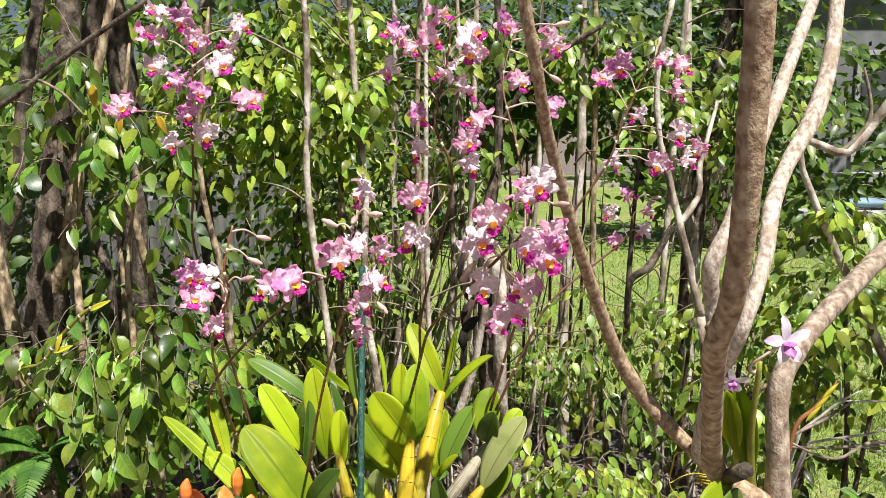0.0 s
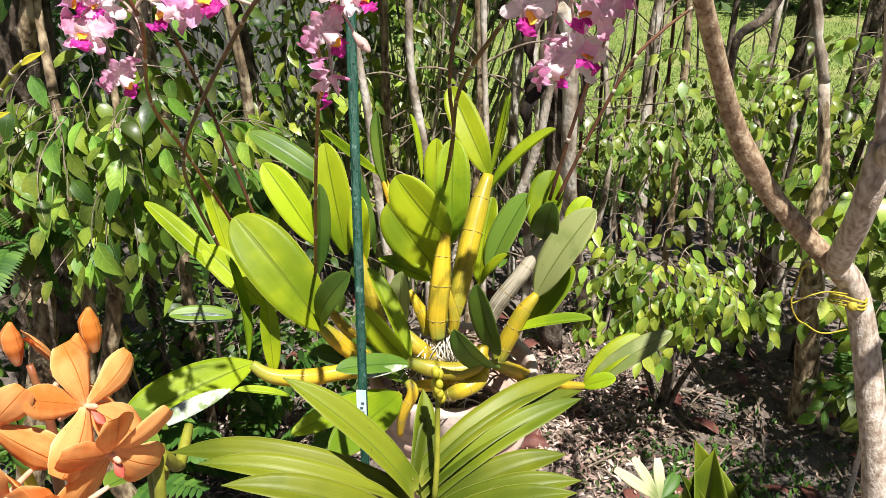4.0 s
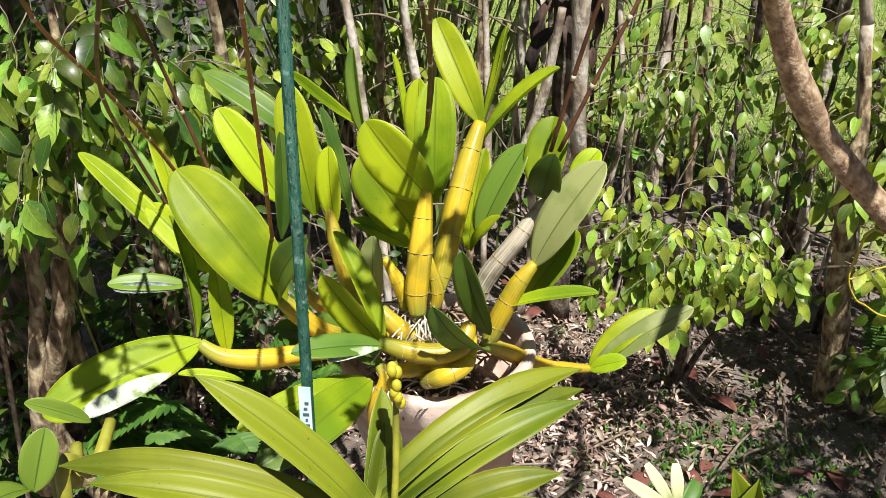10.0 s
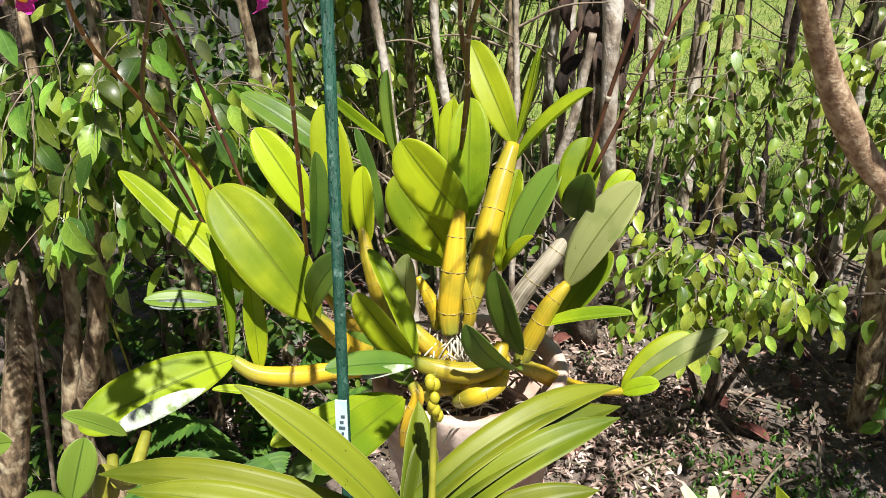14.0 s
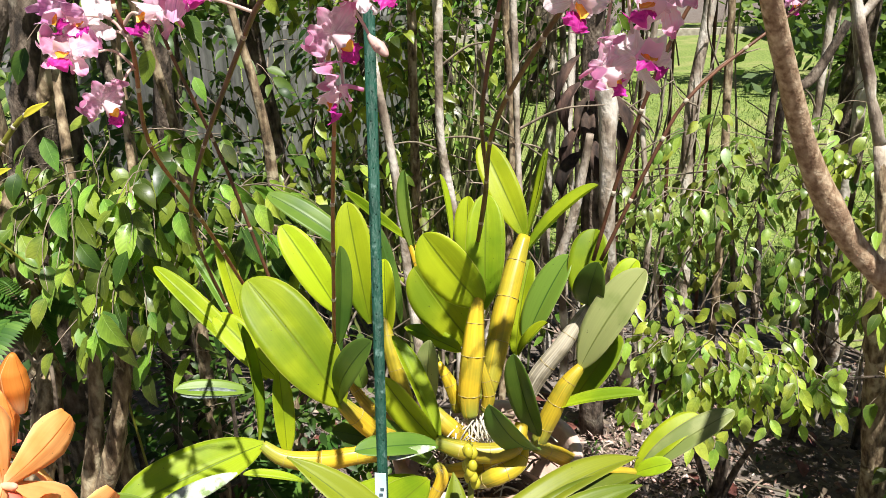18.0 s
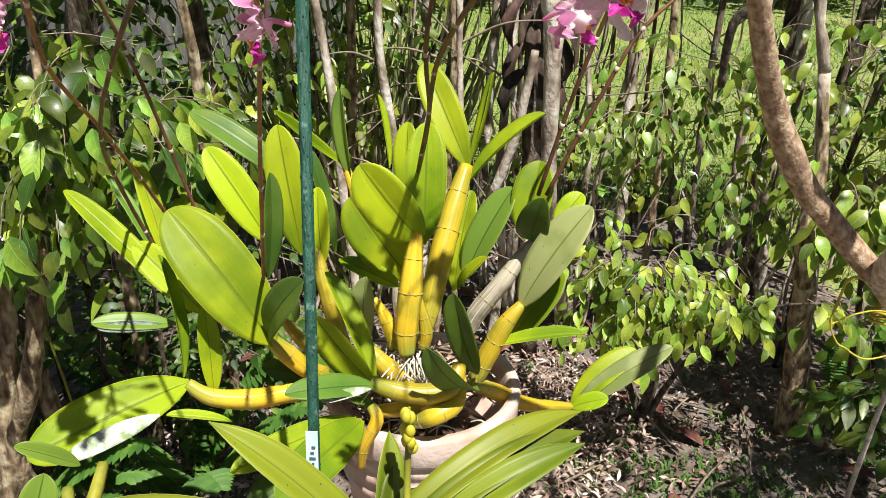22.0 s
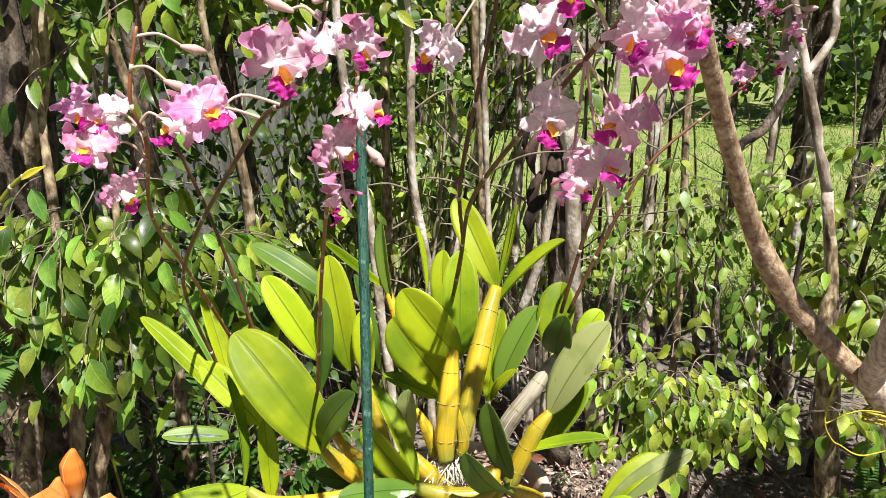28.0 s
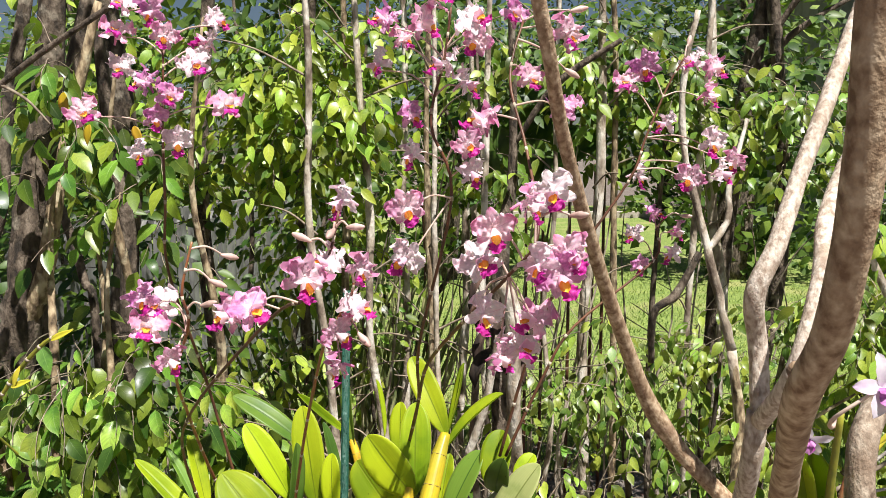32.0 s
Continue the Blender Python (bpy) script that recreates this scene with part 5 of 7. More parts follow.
part("twig", Geo().tube([(0.83, 1.72, 0.80), (0.90, 1.72, 0.812), (0.98, 1.72, 0.825), (1.07, 1.72, 0.86)], [0.0030, 0.0028, 0.0024, 0.001], 6, rough=0.2), "twig_pale", dead)
part("twig", Geo().tube([(0.90, 1.72, 0.812), (0.97, 1.7, 0.79), (1.06, 1.7, 0.785)], [0.0024, 0.002, 0.001], 6, rough=0.2), "twig_pale", dead)
part("twig", Geo().tube([(0.97, 1.7, 0.79), (0.99, 1.69, 0.77), (1.02, 1.69, 0.745)], [0.002, 0.0015, 0.0008], 6, rough=0.2), "twig_pale", dead)
part("stem", Geo().tube([(0.80, 1.7, 0.835), (0.79, 1.78, 0.6), (0.83, 1.72, 0.80), (0.80, 1.80, 0.5), (0.86, 1.95, 0.0)], [0.0038, 0.0042, 0.0034, 0.005, 0.006], 6, rough=0.1), "twig_pale", dead)
young = thing("new_shoot", "slender jointed shoot with yellow-green sheaths", "shoot")
part("cane", Geo().tube([(0.72, 1.56, 0.0), (0.685, 1.52, 0.6), (0.691, 1.5, 0.896), (0.735, 1.5, 0.965), (0.772, 1.5, 1.016)], [0.004, 0.004, 0.0045, 0.004, 0.001], 8, ribs=5), "spike", young)
for a, b in (((0.716, 1.497, 0.935), (0.742, 1.492, 0.970)), ((0.730, 1.497, 0.957), (0.757, 1.492, 0.992)), ((0.745, 1.497, 0.980), (0.774, 1.495, 1.016))):
    part("sheath", Geo().blade(a, b, 0.011, (0.3, -1, 0.2), 0.06, -0.7, "pointed", 0.0006, 8, 4), "vbud", young)
bare = thing("bare_sapling", "long bare brown branch crossing before the shrub", "tree")
part("branch", Geo().tube([(-0.9, 1.45, 1.48), (-0.773, 1.45, 1.541), (-0.636, 1.45, 1.637), (-0.507, 1.45, 1.718), (-0.43, 1.45, 1.779)], [0.006, 0.0055, 0.005, 0.005, 0.004], 8, rough=0.1), "bark_dark", bare)
part("stem", Geo().tube([(-1.2, 1.5, 0), (-1.15, 1.48, 0.7), (-0.9, 1.45, 1.48)], [0.016, 0.012, 0.006], 8), "bark_dark", bare)
part("twig", Geo().tube([(-0.704, 1.45, 1.588), (-0.652, 1.43, 1.563), (-0.611, 1.42, 1.524)], [0.003, 0.0025, 0.0015], 5), "twig", bare)
part("twig", Geo().tube([(-0.709, 1.45, 1.588), (-0.754, 1.45, 1.539)], [0.002, 0.001], 5), "twig", bare)

tie = thing("rope_tie", "yellow plastic cord tied round a trunk", "cord")
ring = Geo()
TZ = (0.442, 1.219, 0.943)
for k in range(3):
    ring.tube([(TZ[0] + 0.0195 * math.cos(a * 0.5236) - 0.002, TZ[1] + 0.0195 * math.sin(a * 0.5236), TZ[2] + 0.005 * k + 0.004 * math.sin(a)) for a in range(13)], [0.0015] * 13, 6, cap=False)
part("wraps", ring, "rope", tie)
part("loop", Geo().tube([(0.430, 1.20, 0.962), (0.402, 1.185, 0.972), (0.382, 1.185, 0.966), (0.365, 1.185, 0.957), (0.369, 1.187, 0.98), (0.373, 1.19, 1.001)], [0.0009] * 6, 6), "rope", tie)
part("loop", Geo().tube([(0.373, 1.19, 1.001), (0.364, 1.183, 0.962), (0.373, 1.182, 0.939), (0.384, 1.183, 0.931), (0.398, 1.185, 0.921), (0.412, 1.188, 0.917), (0.437, 1.198, 0.917)], [0.0009] * 7, 6), "rope", tie)
part("frayed_end", Geo().tube([(0.371, 1.188, 0.998), (0.377, 1.186, 1.006), (0.386, 1.186, 1.003)], [0.0016, 0.0012, 0.0006], 6), "rope", tie)
part("knot", Geo().ball((TZ[0] - 0.004, 1.199, TZ[2] + 0.004), 0.006, 8), "rope", tie)
tie2 = thing("rope_tie", "knotted yellow cord with frayed end on a limb", "cord")
part("cord", Geo().tube([(0.339, 0.688, 1.118), (0.354, 0.671, 1.107), (0.367, 0.662, 1.092), (0.381, 0.666, 1.077), (0.419, 0.688, 1.026)], [0.002] * 5, 6), "rope", tie2)
part("knot", Geo().ball((0.374, 0.666, 1.084), 0.008, 8).ball((0.368, 0.665, 1.093), 0.005, 8), "rope", tie2)

# ---- epiphytic orchid on the near tree ----
den = thing("tree_orchid", "epiphytic orchid with white and purple flowers on a trunk", "orchid")


def leaf(parent, base, tip, width, face, bend=0.1, fold=0.2, shape="oblong", mat="orchid_leaf", label="", thick=0.0018, twist=0.0):
    return part("leaf", Geo().blade(base, tip, width * 0.86, face, bend, fold * 2.1, shape, thick, 18, 8, twist=twist), mat, parent, label)


leaf(den, (0.278, 0.688, 1.178), (0.224, 0.645, 1.165), 0.047, (-0.2, -0.9, 0.5), 0.10, 0.2, "pointed")
leaf(den, (0.286, 0.688, 1.174), (0.238, 0.645, 1.17), 0.026, (-0.1, -0.8, 0.6), 0.1, 0.5, "pointed", "orchid_leaf_dark")
leaf(den, (0.283, 0.705, 1.212), (0.266, 0.688, 1.276), 0.023, (-0.4, -0.9, 0.2), -0.05, 0.3, "oblong")
leaf(den, (0.297, 0.705, 1.19), (0.275, 0.688, 1.28), 0.030, (-0.3, -0.9, 0.2), -0.05, 0.3, "oblong")
leaf(den, (0.306, 0.668, 1.112), (0.297, 0.652, 1.040), 0.056, (-0.15, -1, 0.35), 0.08, 0.15, "oblong")
leaf(den, (0.304, 0.722, 1.150), (0.318, 0.722, 1.06), 0.036, (-0.2, -1, 0.2), 0.03, 0.15, "oblong")
leaf(den, (0.300, 0.700, 1.128), (0.272, 0.672, 1.096), 0.030, (-0.1, -0.9, 0.4), 0.08, 0.2, "pointed", "orchid_leaf_dark")
part("cane", Geo().tube([(0.3, 0.688, 1.096), (0.287, 0.688, 1.136), (0.289, 0.697, 1.174), (0.283, 0.705, 1.212)], [0.0026, 0.004, 0.0035, 0.0026], 10, ribs=5), "spike_green", den)
part("cane", Geo().tube([(0.304, 0.705, 1.157), (0.299, 0.705, 1.19), (0.29, 0.688, 1.24), (0.287, 0.671, 1.308)], [0.004, 0.004, 0.003, 0.002], 10), "spike_green", den)


def white_flower(at, yaw, scale, pitch=0.0):
    m = pose(*at, pitch, 0, yaw) @ Matrix.Scale(scale, 4)
    g = Geo()
    for ang, ln, w in ((100, 1, 0.42), (20, 1.05, 0.40), (175, 1.0, 0.42), (245, 0.9, 0.5), (300, 0.9, 0.5)):
        a = radians(ang)
        g.blade((0, 0, 0), (math.cos(a) * ln, -0.12, math.sin(a) * ln), w, (0, -1, 0.15), 0.1, 0.15, "petal", n=9, m=4, ruffle=0.05, phase=ang)
    g.v = [m @ v for v in g.v]
    f = part("flower", g, "white_petal", den, "white petals with purple tips")
    for k, (tip, w) in enumerate((((0.0, -0.5, -0.55), 0.5), ((-0.2, -0.42, -0.12), 0.3), ((0.2, -0.42, -0.12), 0.3))):
        h = Geo().blade((0, -0.02, -0.02), tip, w, (0, -0.6, 0.8), 0.12, -0.5, "wide", n=8, m=4, ruffle=0.06, phase=k)
        h.v = [m @ v for v in h.v]
        part("lip", h, "purple_lip", f)


white_flower((0.289, 0.628, 1.338), 12, 0.0215, -8)
white_flower((0.251, 0.634, 1.304), -20, 0.0135, 25)
part("flower_stem", Geo().tube([(0.295, 0.69, 1.297), (0.285, 0.68, 1.295), (0.268, 0.64, 1.315), (0.289, 0.632, 1.335)], [0.0015, 0.0015, 0.0012, 0.0012], 6), "pedicel", den)

# ---- the potted orchid ----
POT = Vector((-0.042, 1.418, 0.0))
pot = thing("flower_pot", "round pale terracotta flower pot with a thick rim", "pot")
RIM = 0.712
part("body", Geo().lathe([(0.0, RIM - 0.265), (0.088, RIM - 0.265), (0.094, RIM - 0.258), (0.1135, RIM - 0.125), (0.117, RIM - 0.122), (0.117, RIM - 0.112), (0.1145, RIM - 0.109), (0.116, RIM - 0.098), (0.1195, RIM - 0.095), (0.1195, RIM - 0.085), (0.117, RIM - 0.082), (0.118, RIM - 0.070), (0.1215, RIM - 0.067), (0.1215, RIM - 0.058), (0.119, RIM - 0.055), (0.121, RIM - 0.045), (0.121, RIM - 0.042), (0.110, RIM - 0.03), (0.082, RIM - 0.235), (0.0, RIM - 0.235)], 48, POT), "terracotta", pot)
part("rim", Geo().lathe([(0.112, RIM - 0.048), (0.127, RIM - 0.046), (0.130, RIM - 0.040), (0.133, RIM - 0.006), (0.130, RIM), (0.119, RIM), (0.116, RIM - 0.006), (0.1105, RIM - 0.04), (0.112, RIM - 0.048)], 48, POT), "terracotta", pot)
part("growing_mix", Geo().lathe([(0.0, RIM - 0.052), (0.05, RIM - 0.060), (0.0985, RIM - 0.095), (0.0, RIM - 0.12)], 24, POT), "bark_mix", pot, "dark bark growing mix")
stand = thing("plant_stand", "dark weathered wooden plant stand under the pot", "stand")
part("top", Geo().lathe([(0, RIM - 0.295), (0.12, RIM - 0.295), (0.125, RIM - 0.29), (0.125, RIM - 0.27), (0.12, RIM - 0.2655), (0, RIM - 0.2655)], 24, POT), "wood_stand", stand)
for k in range(4):
    a = 0.6 + k * math.pi / 2
    part("leg", Geo().tube([(POT.x + 0.10 * math.cos(a), POT.y + 0.10 * math.sin(a), RIM - 0.292), (POT.x + 0.13 * math.cos(a), POT.y + 0.13 * math.sin(a), -0.01)], [0.011, 0.010], 8), "wood_stand", stand)

orchid = thing("potted_orchid", "large orchid with yellow-green pseudobulbs and pink flower spikes", "orchid")


def bulb(pts, radii, mat="bulb", nodes=3):
    """A ribbed pseudobulb with dark node rings."""
    b = part("pseudobulb", Geo().tube(pts, radii, 20, ribs=7), mat, orchid)
    p, r = spline([Vector(q) for q in pts], radii)
    for k in range(nodes):
        i = int((k + 1) * (len(p) - 1) / (nodes + 1))
        d = (p[min(i + 1, len(p) - 1)] - p[i - 1]).normalized() * 0.0003
        part("node_ring", Geo().tube([p[i] - d, p[i] + d], [r[i] * 1.055] * 2, 16), "node", b)
    return b


bulb([(-0.058, 1.36, 0.792), (-0.059, 1.365, 0.821), (-0.054, 1.375, 0.872), (-0.051, 1.39, 0.911), (-0.047, 1.4, 0.945)], [0.010, 0.014, 0.0150, 0.0115, 0.0062])
bulb([(-0.044, 1.42, 0.782), (-0.035, 1.44, 0.814), (-0.021, 1.48, 0.878), (-0.006, 1.52, 0.936), (0.008, 1.55, 0.978)], [0.010, 0.014, 0.0165, 0.015, 0.0085], nodes=4)
bulb([(-0.104, 1.35, 0.803), (-0.086, 1.345, 0.785), (-0.065, 1.35, 0.764), (-0.049, 1.36, 0.746)], [0.009, 0.012, 0.012, 0.008])
bulb([(-0.093, 1.29, 0.796), (-0.064, 1.285, 0.789), (-0.028, 1.29, 0.782), (0.001, 1.3, 0.787), (0.01, 1.32, 0.806)], [0.008, 0.0115, 0.0125, 0.0115, 0.008], nodes=3)
bulb([(-0.325, 1.31, 0.769), (-0.297, 1.31, 0.75), (-0.25, 1.32, 0.742), (-0.206, 1.33, 0.746), (-0.144, 1.36, 0.739), (-0.103, 1.38, 0.742)], [0.007, 0.011, 0.0135, 0.012, 0.011, 0.008], nodes=4)
bulb([(-0.227, 1.34, 0.821), (-0.208, 1.35, 0.792), (-0.183, 1.36, 0.762), (-0.148, 1.38, 0.739), (-0.106, 1.4, 0.728)], [0.008, 0.0125, 0.0125, 0.010, 0.008])
bulb([(0.024, 1.37, 0.745), (0.056, 1.39, 0.719), (0.099, 1.42, 0.68), (0.17, 1.455, 0.653)], [0.008, 0.0115, 0.0105, 0.005])
bulb([(0.029, 1.38, 0.743), (0.046, 1.385, 0.784), (0.065, 1.39, 0.823), (0.085, 1.4, 0.847)], [0.010, 0.013, 0.0115, 0.006])
bulb([(0.005, 1.42, 0.768), (0.028, 1.43, 0.815), (0.063, 1.44, 0.861), (0.096, 1.46, 0.908)], [0.010, 0.0125, 0.012, 0.006], "bulb_dry")
bulb([(-0.144, 1.42, 0.74), (-0.164, 1.44, 0.788), (-0.182, 1.46, 0.846), (-0.192, 1.48, 0.886)], [0.009, 0.0115, 0.010, 0.005])
bulb([(-0.144, 1.6, 0.817), (-0.155, 1.62, 0.882), (-0.178, 1.64, 0.943)], [0.008, 0.010, 0.005])
bulb([(-0.042, 1.3, 0.734), (-0.02, 1.285, 0.754), (0.005, 1.3, 0.763), (0.01, 1.33, 0.783)], [0.009, 0.0125, 0.012, 0.008])
bulb([(-0.09, 1.3, 0.747), (-0.059, 1.3, 0.751), (-0.024, 1.33, 0.739)], [0.007, 0.0095, 0.008])
bulb([(-0.076, 1.38, 0.787), (-0.086, 1.385, 0.824), (-0.102, 1.39, 0.853)], [0.007, 0.009, 0.004])
bulb([(-0.04, 1.38, 0.789), (-0.035, 1.38, 0.814), (-0.045, 1.385, 0.859)], [0.007, 0.009, 0.004])
bulb([(-0.091, 1.27, 0.776), (-0.083, 1.26, 0.764), (-0.098, 1.255, 0.731), (-0.104, 1.26, 0.693)], [0.006, 0.008, 0.007, 0.004])
bulb([(-0.156, 1.42, 0.711), (-0.191, 1.44, 0.733), (-0.227, 1.46, 0.755), (-0.272, 1.47, 0.827)], [0.008, 0.010, 0.008, 0.004])

# leaves
leaf(orchid, (-0.219, 1.335, 0.814), (-0.343, 1.37, 0.975), 0.098, (0.2, -0.68, 0.7), 0.08, 0.12, label="broad sunlit leaf")
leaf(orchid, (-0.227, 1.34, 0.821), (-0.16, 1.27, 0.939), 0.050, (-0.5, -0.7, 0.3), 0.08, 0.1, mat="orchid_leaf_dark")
low = leaf(orchid, (-0.324, 1.315, 0.768), (-0.469, 1.19, 0.743), 0.080, (0.05, -0.7, 0.7), 0.05, 0.12, mat="orchid_leaf", label="yellow-green leaf with a white corky scar")
part("scar", Geo().blade((-0.334, 1.245, 0.77), (-0.422, 1.185, 0.748), 0.024, (0.05, -0.7, 0.7), 0.05, 0.12, "oblong", 0.0012, 12, 4), "scar", low)
leaf(orchid, (-0.299, 1.325, 0.742), (-0.307, 1.35, 0.858), 0.032, (0.5, -0.85, 0.1), 0.04, 0.2)
leaf(orchid, (-0.337, 1.33, 0.764), (-0.367, 1.38, 0.91), 0.026, (0.95, -0.3, 0.1), 0.05, 0.3)
leaf(orchid, (-0.353, 1.42, 0.805), (-0.524, 1.47, 0.956), 0.038, (0.5, -0.5, 0.7), 0.02, 0.3)
leaf(orchid, (-0.337, 1.42, 0.806), (-0.431, 1.45, 0.891), 0.052, (0.4, -0.7, 0.5), 0.05, 0.15)
leaf(orchid, (-0.411, 1.5, 0.84), (-0.458, 1.55, 0.972), 0.034, (0.6, -0.7, 0.2), 0.04, 0.2)
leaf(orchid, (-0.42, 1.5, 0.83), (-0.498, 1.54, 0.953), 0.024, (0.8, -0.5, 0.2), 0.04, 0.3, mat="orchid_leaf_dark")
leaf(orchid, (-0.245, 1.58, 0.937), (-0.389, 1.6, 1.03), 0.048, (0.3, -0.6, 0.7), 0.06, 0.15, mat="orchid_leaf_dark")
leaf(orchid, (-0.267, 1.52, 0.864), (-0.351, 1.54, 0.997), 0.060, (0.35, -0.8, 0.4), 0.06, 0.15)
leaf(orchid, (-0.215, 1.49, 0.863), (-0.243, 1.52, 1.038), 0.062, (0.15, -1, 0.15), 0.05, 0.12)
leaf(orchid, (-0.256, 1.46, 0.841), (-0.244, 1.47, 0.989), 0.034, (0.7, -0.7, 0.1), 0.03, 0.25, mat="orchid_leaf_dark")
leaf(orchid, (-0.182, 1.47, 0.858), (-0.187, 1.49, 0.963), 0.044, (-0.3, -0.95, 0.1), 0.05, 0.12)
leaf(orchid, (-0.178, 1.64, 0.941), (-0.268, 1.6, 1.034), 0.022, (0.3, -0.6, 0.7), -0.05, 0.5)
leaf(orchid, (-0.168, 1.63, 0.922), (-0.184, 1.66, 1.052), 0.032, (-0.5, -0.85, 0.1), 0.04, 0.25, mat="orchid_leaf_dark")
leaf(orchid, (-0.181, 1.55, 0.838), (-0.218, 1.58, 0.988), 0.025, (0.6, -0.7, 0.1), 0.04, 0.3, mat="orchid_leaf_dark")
leaf(orchid, (-0.113, 1.66, 0.932), (-0.13, 1.68, 1.04), 0.018, (0.85, -0.5, 0.1), 0.02, 0.3)
leaf(orchid, (-0.043, 1.4, 0.931), (-0.113, 1.385, 1.033), 0.074, (-0.25, -0.85, 0.45), 0.07, 0.14)
leaf(orchid, (-0.041, 1.41, 0.921), (-0.039, 1.46, 1.064), 0.060, (0.1, -0.97, 0.2), 0.05, 0.14)
leaf(orchid, (-0.069, 1.5, 0.941), (-0.07, 1.53, 1.043), 0.042, (-0.3, -0.9, 0.15), 0.04, 0.15)
leaf(orchid, (0.008, 1.555, 0.974), (-0.057, 1.62, 1.101), 0.056, (0.15, -0.95, 0.2), 0.06, 0.15)
leaf(orchid, (0.011, 1.555, 0.977), (0.04, 1.6, 1.095), 0.030, (-0.95, -0.35, 0.1), -0.04, 0.3)
leaf(orchid, (0.009, 1.54, 0.954), (0.11, 1.55, 1.053), 0.034, (-0.55, -0.3, 0.85), 0.05, 0.35)
leaf(orchid, (-0.059, 1.45, 0.849), (-0.142, 1.47, 0.958), 0.080, (-0.15, -0.95, 0.25), 0.05, 0.12)
leaf(orchid, (-0.16, 1.47, 0.867), (-0.075, 1.43, 0.85), 0.030, (0.2, -0.7, 0.7), 0.05, 0.3)
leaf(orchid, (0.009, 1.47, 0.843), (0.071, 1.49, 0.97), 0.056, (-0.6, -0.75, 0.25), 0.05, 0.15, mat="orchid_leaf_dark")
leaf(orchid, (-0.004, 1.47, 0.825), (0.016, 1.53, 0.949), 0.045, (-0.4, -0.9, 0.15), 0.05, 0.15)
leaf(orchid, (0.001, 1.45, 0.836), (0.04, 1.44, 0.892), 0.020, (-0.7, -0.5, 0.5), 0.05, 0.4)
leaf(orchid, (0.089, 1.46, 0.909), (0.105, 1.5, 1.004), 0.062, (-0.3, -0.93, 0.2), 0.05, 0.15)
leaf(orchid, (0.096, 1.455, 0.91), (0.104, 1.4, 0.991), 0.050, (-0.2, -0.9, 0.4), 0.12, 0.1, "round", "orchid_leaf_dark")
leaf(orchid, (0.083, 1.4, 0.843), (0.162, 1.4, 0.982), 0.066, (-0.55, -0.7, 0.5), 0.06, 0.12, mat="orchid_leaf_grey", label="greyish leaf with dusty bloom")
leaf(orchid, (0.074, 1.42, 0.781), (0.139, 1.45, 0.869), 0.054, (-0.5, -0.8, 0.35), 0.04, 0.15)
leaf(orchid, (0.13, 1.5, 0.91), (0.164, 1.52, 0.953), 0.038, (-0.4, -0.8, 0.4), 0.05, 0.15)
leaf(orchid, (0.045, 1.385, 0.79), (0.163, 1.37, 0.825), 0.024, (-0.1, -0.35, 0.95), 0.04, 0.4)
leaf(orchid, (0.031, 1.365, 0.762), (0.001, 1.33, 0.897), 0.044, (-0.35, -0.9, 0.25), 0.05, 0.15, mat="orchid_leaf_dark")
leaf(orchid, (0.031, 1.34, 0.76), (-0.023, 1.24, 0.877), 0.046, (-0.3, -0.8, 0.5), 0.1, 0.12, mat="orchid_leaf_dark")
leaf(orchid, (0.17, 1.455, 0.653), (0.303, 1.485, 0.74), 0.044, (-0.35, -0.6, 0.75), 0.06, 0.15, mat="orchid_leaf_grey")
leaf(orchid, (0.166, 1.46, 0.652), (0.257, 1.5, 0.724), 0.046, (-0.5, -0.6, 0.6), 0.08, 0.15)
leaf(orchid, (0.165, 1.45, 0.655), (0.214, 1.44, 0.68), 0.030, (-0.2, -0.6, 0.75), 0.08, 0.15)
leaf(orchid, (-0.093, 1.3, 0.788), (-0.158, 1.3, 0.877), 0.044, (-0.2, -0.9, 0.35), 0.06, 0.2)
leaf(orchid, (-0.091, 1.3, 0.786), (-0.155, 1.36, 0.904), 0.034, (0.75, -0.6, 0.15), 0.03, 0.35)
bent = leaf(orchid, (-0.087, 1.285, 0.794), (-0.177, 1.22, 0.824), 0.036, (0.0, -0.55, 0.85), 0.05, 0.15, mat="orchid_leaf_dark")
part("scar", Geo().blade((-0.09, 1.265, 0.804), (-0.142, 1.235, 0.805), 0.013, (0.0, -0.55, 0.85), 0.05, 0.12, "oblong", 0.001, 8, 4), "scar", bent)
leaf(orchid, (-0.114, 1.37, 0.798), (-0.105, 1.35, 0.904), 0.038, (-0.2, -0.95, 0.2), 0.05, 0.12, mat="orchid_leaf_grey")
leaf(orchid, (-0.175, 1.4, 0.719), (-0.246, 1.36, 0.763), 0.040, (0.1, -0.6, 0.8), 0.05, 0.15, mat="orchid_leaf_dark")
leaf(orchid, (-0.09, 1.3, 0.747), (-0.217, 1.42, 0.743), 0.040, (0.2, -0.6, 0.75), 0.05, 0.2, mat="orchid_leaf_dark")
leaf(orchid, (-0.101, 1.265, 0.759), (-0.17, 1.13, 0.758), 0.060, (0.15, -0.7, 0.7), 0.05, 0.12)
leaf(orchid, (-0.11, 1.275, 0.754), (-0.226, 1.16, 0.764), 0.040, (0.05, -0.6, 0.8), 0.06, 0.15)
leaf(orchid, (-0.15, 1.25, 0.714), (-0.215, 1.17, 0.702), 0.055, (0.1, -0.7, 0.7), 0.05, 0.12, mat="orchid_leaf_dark")
